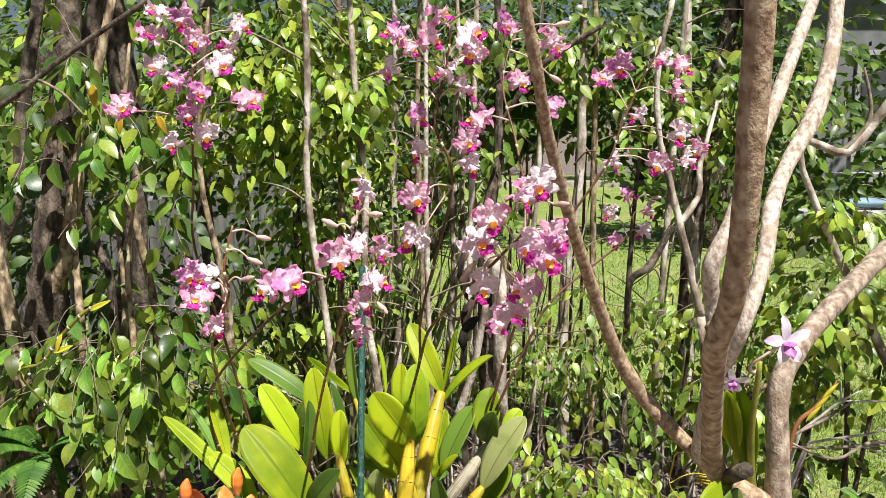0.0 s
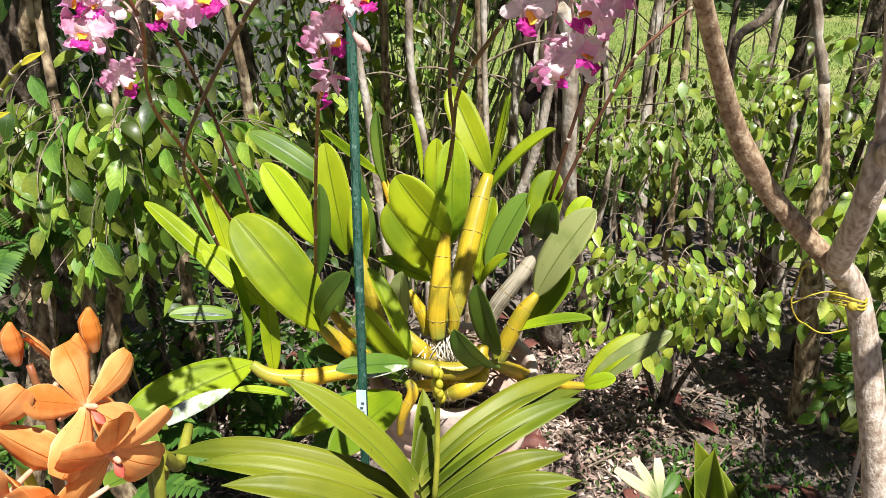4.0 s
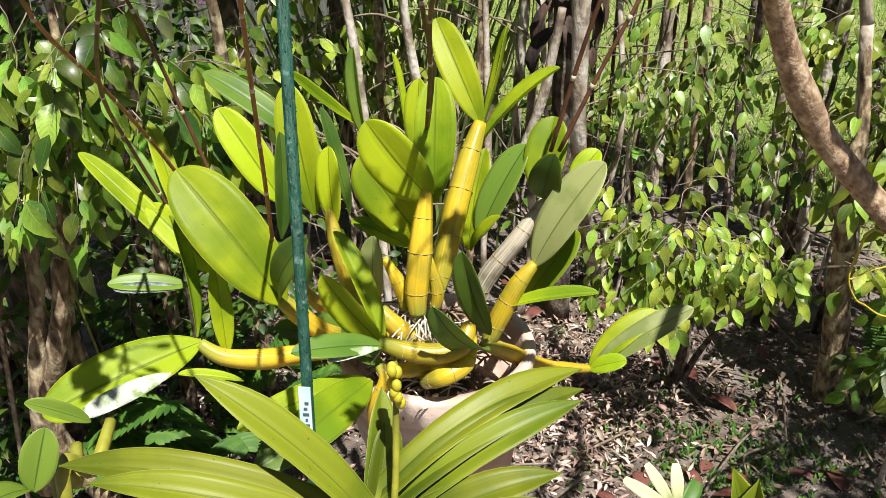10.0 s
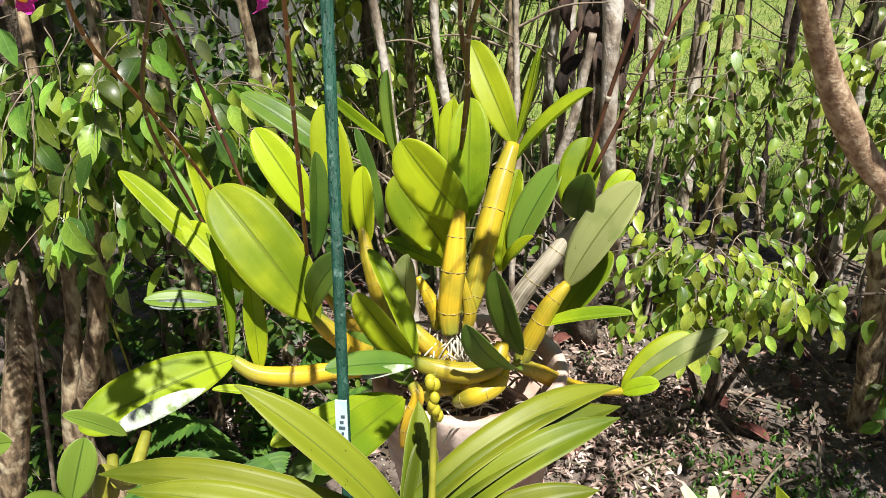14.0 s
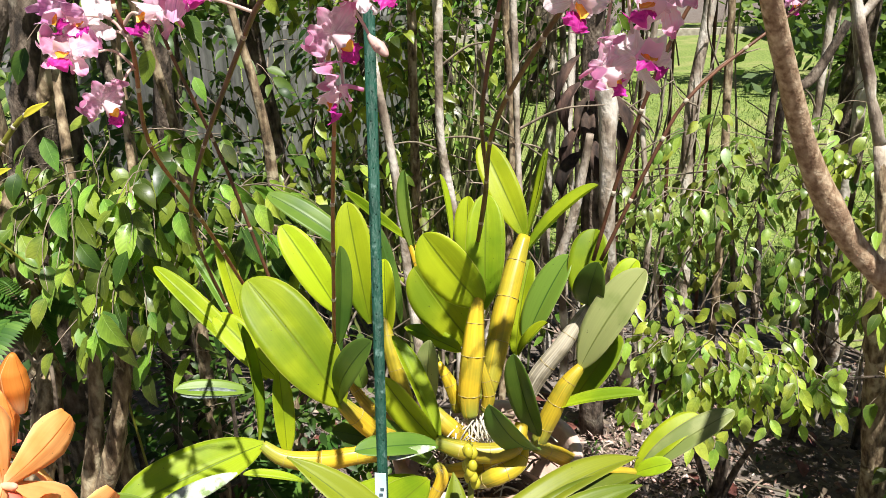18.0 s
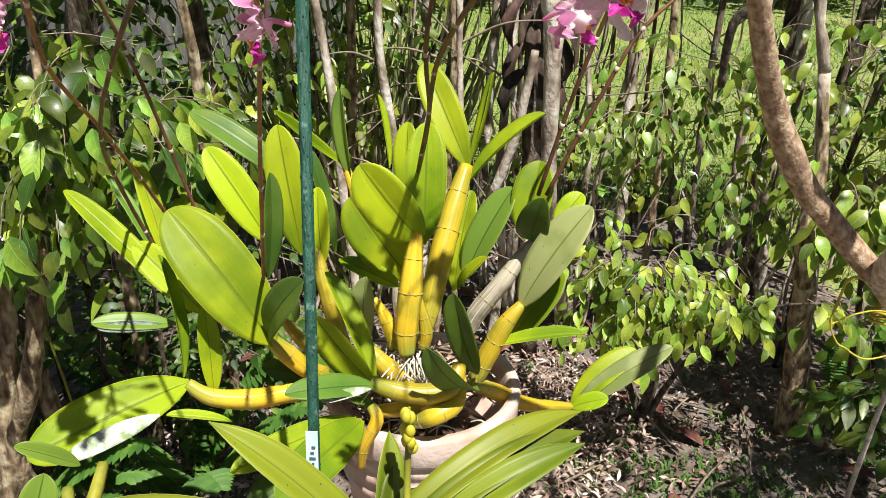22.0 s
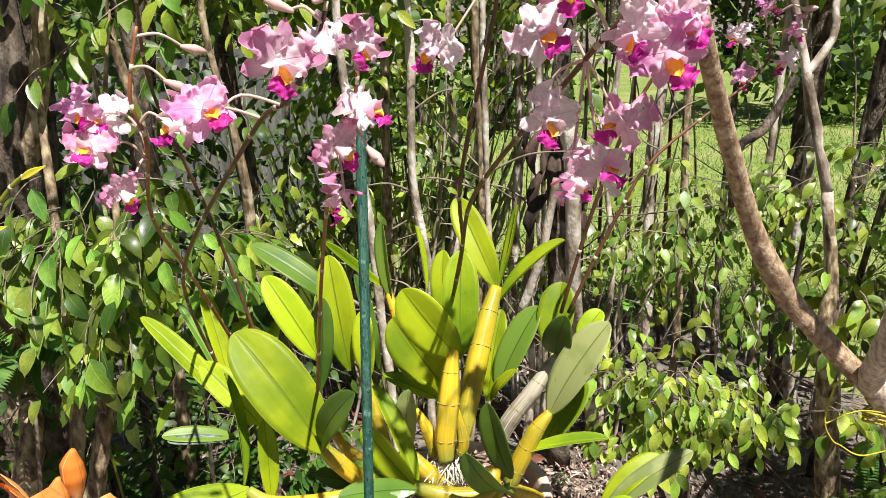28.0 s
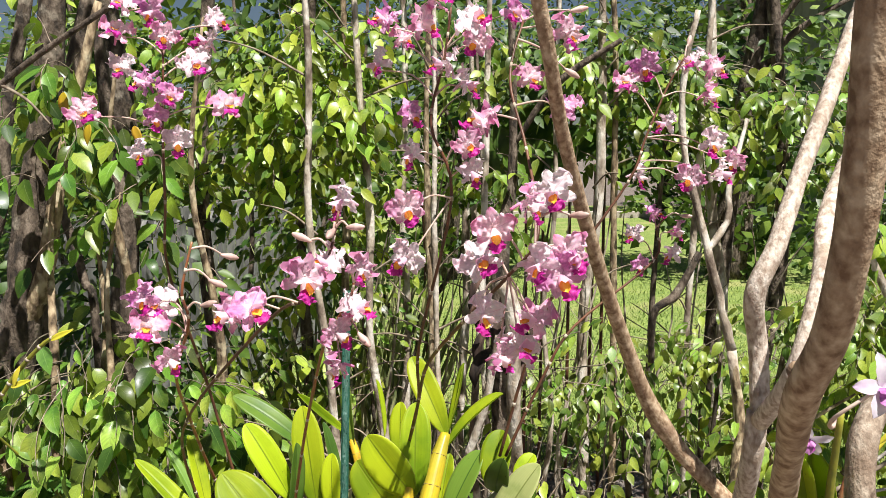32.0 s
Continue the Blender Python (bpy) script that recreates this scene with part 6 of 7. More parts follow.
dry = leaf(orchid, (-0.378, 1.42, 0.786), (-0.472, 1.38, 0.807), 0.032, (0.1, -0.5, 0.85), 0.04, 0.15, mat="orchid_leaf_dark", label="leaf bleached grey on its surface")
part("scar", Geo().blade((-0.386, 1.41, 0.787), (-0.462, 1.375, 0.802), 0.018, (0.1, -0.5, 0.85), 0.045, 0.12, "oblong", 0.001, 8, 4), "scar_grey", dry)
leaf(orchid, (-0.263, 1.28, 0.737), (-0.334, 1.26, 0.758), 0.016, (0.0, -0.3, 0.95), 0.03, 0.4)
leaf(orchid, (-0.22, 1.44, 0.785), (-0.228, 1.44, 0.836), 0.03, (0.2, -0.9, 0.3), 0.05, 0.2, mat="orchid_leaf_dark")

rt = random.Random(3)
roots = Geo()
for i in range(46):
    a = Vector((-0.049, 1.36, 0.784)) + Vector((rt.gauss(0, 0.022), rt.gauss(0, 0.02), rt.uniform(-0.006, 0.006)))
    b = a + Vector((rt.gauss(0, 0.02), -abs(rt.gauss(0.01, 0.015)), rt.uniform(-0.05, -0.02)))
    roots.tube([a, (a + b) / 2 + Vector((rt.gauss(0, 0.006), -0.006, 0.004)), b], [0.0013, 0.0011, 0.0006], 5)
for i in range(40):
    a = POT + Vector((rt.gauss(0, 0.05), rt.gauss(-0.03, 0.04), RIM - 0.006))
    b = a + Vector((rt.gauss(0, 0.03), rt.gauss(0, 0.02), rt.uniform(-0.012, 0.004)))
    roots.tube([a, (a + b) / 2 + Vector((0, 0, 0.008)), b], [0.0012, 0.0012, 0.0008], 5)
tagged(part("root_tuft", roots, "root", orchid, "thin pale aerial roots"), kind="stuff")
mass = Geo()
for i in range(230):
    w, q = rt.uniform(0, 6.28), 0.092 * rt.random() ** 0.5
    a = POT + Vector((math.cos(w) * q - 0.016, math.sin(w) * q, RIM + rt.uniform(-0.022, 0.012)))
    b = a + Vector((rt.gauss(0, 0.025), rt.gauss(0, 0.02), rt.uniform(-0.014, 0.004)))
    mass.tube([a, (a + b) / 2 + Vector((0, 0, 0.006)), b], [0.0016, 0.0018, 0.001], 4, cap=False)
tagged(part("root_mass", mass, "root_dark", orchid, "matted brown roots"), kind="stuff")


# ---- flowers ----
def flower_meshes(seed):
    """Meshes of one ruffled flower, 1 wide, facing -y."""
    rr = random.Random(seed)
    j = lambda a: a + rr.uniform(-8, 8)
    sep = Geo()
    for ang, ln, w in ((j(90), 0.49, 0.25), (j(216), 0.45, 0.23), (j(324), 0.45, 0.23)):
        a = radians(ang)
        sep.blade((0, 0.01, 0), (math.cos(a) * ln, rr.uniform(-0.06, 0.16), math.sin(a) * ln), w, (0, -1, 0.1), rr.uniform(-0.04, 0.14), -0.2, "broad", n=14, m=6, ruffle=0.13, phase=rr.uniform(0, 6), scallop=0.05)
    sep.tube([(0, 0.0, 0), (0, 0.14, -0.02), (0, 0.32, -0.18)], [0.05, 0.04, 0.03], 6)
    pet = []
    for ang in (j(30), j(150)):
        a = radians(ang)
        pet.append(Geo().blade((0, -0.01, 0), (math.cos(a) * 0.50, rr.uniform(-0.18, 0.08), math.sin(a) * 0.50), 0.43, (0, -1, 0.2), rr.uniform(-0.04, 0.16), 0.1, "broad", n=24, m=12, ruffle=0.25, phase=rr.uniform(0, 6), scallop=0.08))
    tube = Geo()
    for i in range(9):
        s = i / 8
        c = Vector((0, -0.02 - 0.22 * s, -0.02 - 0.10 * s))
        for k in range(14):
            w = 2 * math.pi * k / 14
            r = 0.06 + 0.085 * s + 0.025 * math.sin(4 * w + seed) * s
            tube.v.append(c + Vector((math.cos(w) * r, -0.10 * math.sin(w) * s + 0.05 * s * math.sin(5 * w), math.sin(w) * r * 0.85)))
    for i in range(8):
        for k in range(14):
            tube.f.append((i * 14 + k, i * 14 + (k + 1) % 14, (i + 1) * 14 + (k + 1) % 14, (i + 1) * 14 + k))
    lobe = Geo().blade((0, -0.14, -0.16), (rr.uniform(-0.05, 0.05), -0.30, -0.41), 0.35, (0, -0.8, 0.5), 0.14, -0.35, "broad", n=16, m=12, ruffle=0.20, phase=rr.uniform(0, 6), scallop=0.10)
    thr = Geo().blade((0, -0.10, -0.06), (0, -0.275, -0.245), 0.19, (0, -0.75, 0.65), -0.04, 0.5, "broad", n=8, m=6, ruffle=0.08)
    return sep, pet[0], pet[1], tube, lobe, thr


FLOWERS = []
for s in range(5):
    sep, p1, p2, tube, lobe, thr = flower_meshes(300 + s)
    pm = ("petal", "petal_pale", "petal", "petal_deep", "petal_pale")[s]
    FLOWERS.append((sep.mesh("flower", pm), p1.mesh("petal", pm), p2.mesh("petal", pm), tube.mesh("lip_tube", "petal_deep" if s % 2 else "petal"), lobe.mesh("lip", "lip"), thr.mesh("throat", "throat")))
FR = random.Random(77)


def flower(at, kind, yaw, scale=0.052, pitch=0.0, roll=0.0):
    f = part("flower", FLOWERS[kind][0], None, orchid)
    f.matrix_local = pose(*at, pitch, roll, yaw) @ Matrix.Scale(scale, 4)
    for name, me in zip(("petal", "petal", "lip_tube", "lip", "throat"), FLOWERS[kind][1:]):
        part(name, me, None, f)


def cluster(stem, places, kinds, scale, dark=False, wild=1.0, buds=()):
    """Flowers along a spike's top: each on its own pedicel from the nearest point of the stem."""
    pts, rr = spline([Vector(p) for p in stem], [0.0027 - 0.0014 * i / (len(stem) - 1) for i in range(len(stem))])
    s = part("flower_spike", Geo().tube(stem, [0.0027 - 0.0014 * i / (len(stem) - 1) for i in range(len(stem))], 8), "spike_dark" if dark else "spike", orchid)
    for k in range(3, len(pts) - 2, 3):
        d = (pts[k + 1] - pts[k]).normalized() * 0.0032
        part("bract", Geo().tube([pts[k] - d, pts[k] + d], [rr[k] * 1.16, rr[k] * 1.06], 8), "bract", s)
    for i, p in enumerate(places):
        p = Vector(p)
        q = min(pts[len(pts) // 2:], key=lambda v: (v - p - Vector((0, 0.01, -0.03))).length)
        b = p + Vector((0, 0.014, -0.006))
        part("pedicel", Geo().tube([q, (q + b) / 2 + Vector((FR.uniform(-0.008, 0.008), 0.006, 0.010)), b], [0.0013, 0.0011, 0.0010], 6), "pedicel", orchid)
        flower(p, kinds[i % len(kinds)], FR.uniform(-80, 80) * wild, scale * FR.uniform(0.85, 1.15), FR.uniform(-45, 25) * wild, FR.uniform(-40, 40) * wild)
    for p in buds:
        p = Vector(p)
        q = min(pts[len(pts) // 2:], key=lambda v: (v - p).length)
        part("pedicel", Geo().tube([q, (q + p) / 2 + Vector((0, 0, 0.006)), p], [0.0015, 0.0012, 0.001], 6), "pedicel", orchid)
        d = (p - q).normalized()
        part("bud", Geo().tube([p - d * 0.003, p + d * 0.003, p + d * 0.009, p + d * 0.015, p + d * 0.018], [0.0012, 0.0030, 0.0040, 0.0026, 0.0008], 8), "bud", orchid)


# front left spike
cluster([(-0.375, 1.50, 0.86), (-0.385, 1.42, 0.98), (-0.36, 1.28, 1.10), (-0.32, 1.13, 1.20), (-0.263, 1.02, 1.291), (-0.262, 1, 1.33), (-0.249, 1, 1.384)],
        ((-0.303, 1, 1.323), (-0.296, 0.99, 1.293), (-0.276, 0.99, 1.258), (-0.296, 1.02, 1.312)), (3, 0, 0, 1), 0.046, buds=((-0.23, 1, 1.342), (-0.24, 1, 1.315), (-0.222, 1.02, 1.367)))
# second left spike, passing to the middle
cluster([(-0.40, 1.50, 0.80), (-0.42, 1.42, 0.98), (-0.34, 1.24, 1.12), (-0.168, 1, 1.3), (-0.116, 0.93, 1.335), (-0.092, 0.93, 1.374), (-0.082, 0.94, 1.421)],
        ((-0.156, 0.88, 1.334), (-0.187, 0.92, 1.322), (-0.105, 0.875, 1.364), (-0.09, 0.92, 1.372), (-0.079, 0.95, 1.431)), (3, 0, 0, 1, 1), 0.046, dark=True, buds=((-0.11, 0.93, 1.393), (-0.086, 0.93, 1.403), (-0.071, 0.93, 1.406)))
# spike beside the stake
cluster([(-0.234, 1.40, 0.85), (-0.234, 1.368, 0.876), (-0.2, 1.273, 1.009), (-0.165, 1.176, 1.13), (-0.123, 1.06, 1.25), (-0.1, 0.97, 1.29), (-0.073, 0.94, 1.333), (-0.067, 0.93, 1.352)],
        ((-0.054, 0.875, 1.373), (-0.065, 0.93, 1.327), (-0.084, 0.925, 1.304), (-0.081, 0.915, 1.272)), (0, 1, 0, 0), 0.044, buds=((-0.062, 0.93, 1.3),))
# tall middle spike
cluster([(-0.06, 1.48, 0.96), (-0.029, 1.35, 1.1), (-0.02, 1.22, 1.22), (0.026, 1.1, 1.425), (0.003, 1.08, 1.509), (0.018, 1.08, 1.582), (0.026, 1.08, 1.639)],
        ((0.008, 1.06, 1.645), (-0.048, 1.08, 1.626), (-0.005, 1.05, 1.618), (0.051, 1.05, 1.62), (-0.032, 1.1, 1.608), (-0.057, 1.1, 1.58), (0.02, 1.06, 1.575), (0.042, 1.08, 1.556), (-0.02, 1.06, 1.52), (0.046, 1.04, 1.487), (-0.017, 1.06, 1.476), (0.049, 1.05, 1.457), (-0.02, 1, 1.42), (0.055, 1.08, 1.602), (-0.024, 1.05, 1.36)),
        (0, 3, 0, 1, 0, 1, 1, 1, 3, 0, 1, 1, 0, 0, 1), 0.044, dark=True)
# middle right spike
cluster([(-0.055, 1.463, 0.98), (-0.029, 1.328, 1.1), (-0.008, 1.193, 1.199), (0.04, 1.04, 1.29), (0.085, 0.95, 1.356), (0.112, 0.93, 1.4), (0.107, 1.02, 1.481), (0.091, 1.06, 1.559), (0.108, 1.1, 1.627)],
        ((0.1, 0.9, 1.431), (0.069, 0.91, 1.406), (0.056, 0.925, 1.374), (0.111, 0.9, 1.374), (0.139, 0.915, 1.382), (0.059, 0.94, 1.318), (0.112, 0.94, 1.312), (0.075, 0.93, 1.278), (0.098, 0.95, 1.282), (0.132, 0.91, 1.362),
         (0.062, 1.06, 1.512), (0.16, 1.12, 1.616), (0.098, 1.12, 1.64), (0.117, 1.12, 1.565), (0.161, 1.14, 1.532), (0.127, 0.94, 1.439)),
        (0, 0, 1, 1, 0, 4, 0, 0, 1, 3, 0, 0, 3, 0, 3, 1), 0.048, dark=True, buds=((0.143, 0.92, 1.418), (0.164, 1.1, 1.638), (0.158, 1.1, 1.572)))
# right spike
cluster([(0.10, 1.44, 0.98), (0.14, 1.40, 1.15), (0.19, 1.37, 1.29), (0.288, 1.38, 1.434), (0.315, 1.39, 1.501), (0.347, 1.4, 1.575), (0.372, 1.4, 1.621)],
        ((0.311, 1.38, 1.606), (0.286, 1.39, 1.583), (0.387, 1.41, 1.614), (0.419, 1.41, 1.605), (0.403, 1.38, 1.564), (0.35, 1.41, 1.522), (0.416, 1.4, 1.493), (0.379, 1.38, 1.441), (0.433, 1.4, 1.448), (0.31, 1.42, 1.444), (0.462, 1.42, 1.466)),
        (3, 0, 1, 0, 0, 1, 4, 0, 1, 4, 0), 0.050, dark=True, buds=((0.379, 1.41, 1.64),))
cluster([(0.11, 1.44, 0.98), (0.17, 1.43, 1.12), (0.22, 1.44, 1.2), (0.353, 1.48, 1.301), (0.357, 1.48, 1.353), (0.372, 1.48, 1.374)],
        ((0.351, 1.48, 1.379), (0.321, 1.48, 1.343), (0.383, 1.46, 1.353), (0.384, 1.48, 1.311), (0.329, 1.48, 1.294)), (3, 4, 0, 1, 3), 0.044, dark=True, buds=((0.392, 1.46, 1.376),))
# upper left spike
cluster([(-0.36, 1.52, 0.88), (-0.40, 1.48, 1.1), (-0.418, 1.38, 1.296), (-0.396, 1.32, 1.408), (-0.38, 1.28, 1.527), (-0.372, 1.27, 1.612), (-0.378, 1.27, 1.679)],
        ((-0.425, 1.27, 1.679), (-0.376, 1.25, 1.667), (-0.439, 1.28, 1.645), (-0.358, 1.24, 1.633), (-0.297, 1.27, 1.658), (-0.325, 1.26, 1.599), (-0.433, 1.28, 1.596), (-0.39, 1.25, 1.573), (-0.36, 1.25, 1.556), (-0.379, 1.25, 1.526), (-0.486, 1.27, 1.535), (-0.291, 1.28, 1.544), (-0.408, 1.27, 1.479), (-0.356, 1.27, 1.495), (-0.316, 1.29, 1.631)),
        (1, 3, 0, 0, 1, 1, 4, 3, 3, 3, 0, 0, 4, 4, 1), 0.048, dark=True)

# stake and tag
st = thing("plant_stake", "green plastic-coated garden stake with raised nubs", "stake")
ST0, SD = Vector((-0.1015, 1.035, 0.90)), Vector((0.005, 0.071, 0.528)).normalized()
SB, STOP = ST0 - SD * ((ST0.z + 0.02) / SD.z), ST0 + SD * 0.42
part("rod", Geo().tube([SB, STOP], [0.0047, 0.0047], 12), "stake", st)
nubs = Geo()
for k in range(300):
    p, a = SB.lerp(STOP, 0.35 + 0.65 * k / 300), k * 2.4
    nubs.ball(p + Vector((math.cos(a), math.sin(a), 0)) * 0.0045, 0.0007, 4, (1, 1, 1.6))
tagged(part("nubbled_coat", nubs, "stake", st), kind="stuff")
tag = thing("plant_label", "small pale blue plastic plant label fixed to the stake", "label")
TG = ST0 + SD * 0.026 + Vector((0, -0.0085, 0))
tg = Geo()
tg.box(-0.0050, 0.0050, -0.0006, 0.0006, -0.060, 0.0)
tg.v = [TG + Vector((v.x, v.y, 0)) + SD * v.z for v in tg.v]
part("strip", tg, "tag", tag, smooth=False)
for k in range(9):
    q = Geo()
    q.box(-0.0022 + 0.001 * (k % 3), 0.0030 - 0.0012 * (k % 2), -0.0013, -0.0007, -0.057 + 0.0052 * k, -0.0548 + 0.0052 * k)
    q.v = [TG + Vector((v.x, v.y, 0)) + SD * v.z for v in q.v]
    part("writing_bar", q, "ink", tag, smooth=False)

# ---- strap-leaved orchid in front ----
vanda = thing("strap_orchid", "orchid with long arching yellow-green strap leaves and a bud spike", "orchid")
VB = Vector((-0.037, 0.97, 0.828))


def strap(base, tip, w, face, bend, mat="vanda_leaf", twist=0.0):
    part("leaf", Geo().blade(base, tip, w, face, bend, 0.55, "strap", 0.0016, 20, 6, twist=twist), mat, vanda)


strap(VB + Vector((-0.005, 0, 0.02)), (-0.159, 0.965, 0.982), 0.030, (0.35, -0.4, 0.85), 0.09)
strap(VB + Vector((-0.01, 0, 0.01)), (-0.278, 0.955, 0.897), 0.031, (0.1, -0.35, 0.95), 0.13)
strap(VB + Vector((-0.012, -0.01, 0.0)), (-0.24, 0.93, 0.906), 0.028, (0.1, -0.35, 0.95), 0.13)
strap(VB + Vector((-0.012, -0.02, -0.015)), (-0.206, 0.9, 0.908), 0.030, (0.05, -0.35, 0.95), 0.14)
strap(VB + Vector((0.0, 0.005, 0.03)), (0.125, 1.09, 0.913), 0.030, (-0.3, -0.4, 0.85), 0.12)
strap(VB + Vector((0.002, 0.0, 0.02)), (0.126, 1.07, 0.907), 0.029, (-0.25, -0.45, 0.85), 0.13)
strap(VB + Vector((0.004, 0.0, 0.01)), (0.123, 1.04, 0.918), 0.029, (-0.25, -0.5, 0.8), 0.12)
strap(VB + Vector((0.006, -0.01, 0.0)), (0.107, 0.99, 0.887), 0.029, (-0.2, -0.45, 0.85), 0.13)
strap(VB + Vector((0.006, -0.015, -0.01)), (0.12, 0.96, 0.881), 0.029, (-0.15, -0.45, 0.85), 0.14)
strap(VB + Vector((0.008, -0.02, -0.02)), (0.114, 0.93, 0.892), 0.029, (-0.15, -0.45, 0.85), 0.14)
strap(VB + Vector((-0.004, 0.004, 0.02)), (-0.037, 1.03, 0.93), 0.026, (0.5, -0.8, 0.1), 0.03)
strap(VB + Vector((0.0, 0.006, 0.03)), (-0.029, 1.02, 0.909), 0.024, (0.3, -0.9, 0.2), 0.03)
strap(VB + Vector((0.004, 0.01, 0.03)), (-0.004, 1.05, 0.854), 0.026, (-0.4, -0.7, 0.5), 0.06)
part("stem", Geo().tube([(VB.x - 0.01, VB.y, 0.10), (VB.x - 0.005, VB.y, 0.45), VB + Vector((0, 0, -0.012))], [0.011, 0.011, 0.009], 10, rough=0.1), "bulb", vanda)
sp = part("bud_spike", Geo().tube([(-0.019, 0.95, 0.86), (-0.017, 0.965, 0.896), (-0.017, 0.98, 0.937), (-0.016, 0.987, 0.978), (-0.016, 0.987, 0.986)], [0.0029, 0.0028, 0.0026, 0.0018, 0.001], 9), "spike_green", vanda, "green flower spike with yellow buds")
for k, (x, z) in enumerate(((-0.0007, 0.0148), (0.0018, 0.0098), (-0.0025, 0.0082), (0.0022, 0.0025), (-0.0011, 0.0008), (-0.0032, -0.0057), (0.0025, -0.0078), (0.0032, -0.0172), (-0.0018, -0.0160), (0.0004, -0.0037))):
    c = Vector((-0.016 + x, 0.974 + 0.006 * (k % 3), 0.972 + z))
    part("bud", Geo().ball(c, 0.0042 + 0.0004 * (k % 3), 8, (0.9, 0.9, 1.2)), "vbud", sp)
vpot = thing("flower_pot", "plain terracotta pot holding a strap-leaved orchid", "pot")
part("body", Geo().lathe([(0, 0.0), (0.06, 0.0), (0.085, 0.14), (0.09, 0.14), (0.09, 0.165), (0.08, 0.165), (0.075, 0.14), (0, 0.13)], 28, (VB.x, VB.y, 0)), "terracotta", vpot)

# ---- orange flower spray ----
spray_plant = thing("orange_orchid", "tall orchid stem with a cluster of orange flowers", "orchid")


def orange_meshes(seed):
    rr = random.Random(seed)
    out = []
    for ang, ln, w in ((92, 0.54, 0.34), (28, 0.54, 0.28), (152, 0.54, 0.28), (228, 0.58, 0.40), (312, 0.58, 0.40)):
        a = radians(ang + rr.uniform(-8, 8))
        out.append(Geo().blade((0, 0, 0), (math.cos(a) * ln, rr.uniform(-0.15, 0.05), math.sin(a) * ln), w, (0, -1, 0.1), rr.uniform(0.02, 0.12), -0.25, "spoon", 0.012, 10, 6, ruffle=0.02, phase=rr.uniform(0, 6)).mesh("petal", "orange"))
    core = Geo().tube([(0, 0.02, 0), (0, -0.09, 0.0), (0, -0.12, 0.01)], [0.02, 0.026, 0.012], 8).tube([(0, 0.0, 0), (0, 0.15, -0.05), (0, 0.35, -0.15)], [0.03, 0.025, 0.02], 6).mesh("flower", "orange_stalk")
    lip = Geo().blade((0, -0.06, -0.03), (0, -0.17, -0.14), 0.09, (0, -0.5, 0.9), 0.1, -0.4, "wide", 0.01, 6, 4).mesh("lip", "orange_lip")
    return core, out, lip


OR = [orange_meshes(500 + k) for k in range(3)]
STEM = [Vector((-0.235, 0.74, 0.0)), Vector((-0.225, 0.735, 0.6)), Vector((-0.225, 0.72, 1.024)), Vector((-0.219, 0.72, 1.098)), Vector((-0.222, 0.72, 1.151))]
part("stem", Geo().tube(STEM, [0.006, 0.005, 0.0035, 0.003, 0.002], 8), "spike", spray_plant)
for k, (p, yaw, pitch, roll) in enumerate((((-0.221, 0.675, 1.142), 10, 5, -12), ((-0.206, 0.655, 1.112), 0, 20, 0), ((-0.174, 0.65, 1.104), -30, 30, 15), ((-0.18, 0.7, 1.139), 70, -10, 10), ((-0.237, 0.66, 1.085), 25, 15, -10),
                                           ((-0.166, 0.69, 1.115), 60, 20, 0), ((-0.217, 0.74, 1.132), 150, -20, 0), ((-0.197, 0.64, 1.086), -10, 25, 5), ((-0.168, 0.66, 1.071), -45, 30, 0), ((-0.263, 0.72, 1.097), -60, 0, 10))):
    core, petals, lip = OR[k % 3]
    f = part("flower", core, None, spray_plant)
    f.matrix_local = pose(*p, pitch, roll, yaw) @ Matrix.Scale(0.070, 4)
    for me in petals:
        part("petal", me, None, f)
    part("lip", lip, None, f)
for p in ((-0.229, 0.72, 1.163), (-0.18, 0.72, 1.174), (-0.197, 0.73, 1.151)):
    p = Vector(p)
    part("bud", Geo().tube([p - Vector((0, 0, 0.012)), p, p + Vector((0, 0, 0.008)), p + Vector((0.002, 0, 0.016))], [0.002, 0.006, 0.0055, 0.001], 8), "orange", spray_plant)

# ---- small orchid with rounded leaves at the side ----
side = thing("rounded_leaf_orchid", "small orchid with fleshy rounded green leaves", "orchid")
SC = Vector((-0.60, 1.15, 0.74))
for dx, dy, dz, w, fx in ((-0.075, 0.0, 0.05, 0.055, 0.5), (-0.045, 0.02, 0.085, 0.05, 0.4), (0.0, 0.0, 0.09, 0.05, 0.0), (0.045, 0.01, 0.075, 0.03, -0.5), (0.085, -0.01, 0.02, 0.045, -0.4), (-0.09, -0.02, -0.01, 0.04, 0.3), (0.05, -0.03, -0.01, 0.035, -0.2)):
    leaf(side, SC, SC + Vector((dx, dy, dz)), w, (fx, -0.8, 0.5), 0.06, 0.12, "round", "orchid_leaf_dark")
part("cane", Geo().tube([SC + Vector((0.02, 0.03, -0.75)), SC + Vector((0.01, 0.02, -0.3)), SC], [0.009, 0.009, 0.007], 10, ribs=5), "bulb", side)
low_orchid = thing("cane_orchid", "orchid with yellowish canes and oval leaves", "orchid")
leaf(low_orchid, (-0.346, 1, 0.821), (-0.332, 1.02, 0.877), 0.036, (0.4, -0.85, 0.3), 0.04, 0.15, mat="orchid_leaf_dark")
leaf(low_orchid, (-0.349, 1, 0.824), (-0.351, 0.95, 0.853), 0.03, (0.1, -0.6, 0.8), 0.06, 0.2, mat="orchid_leaf_dark")
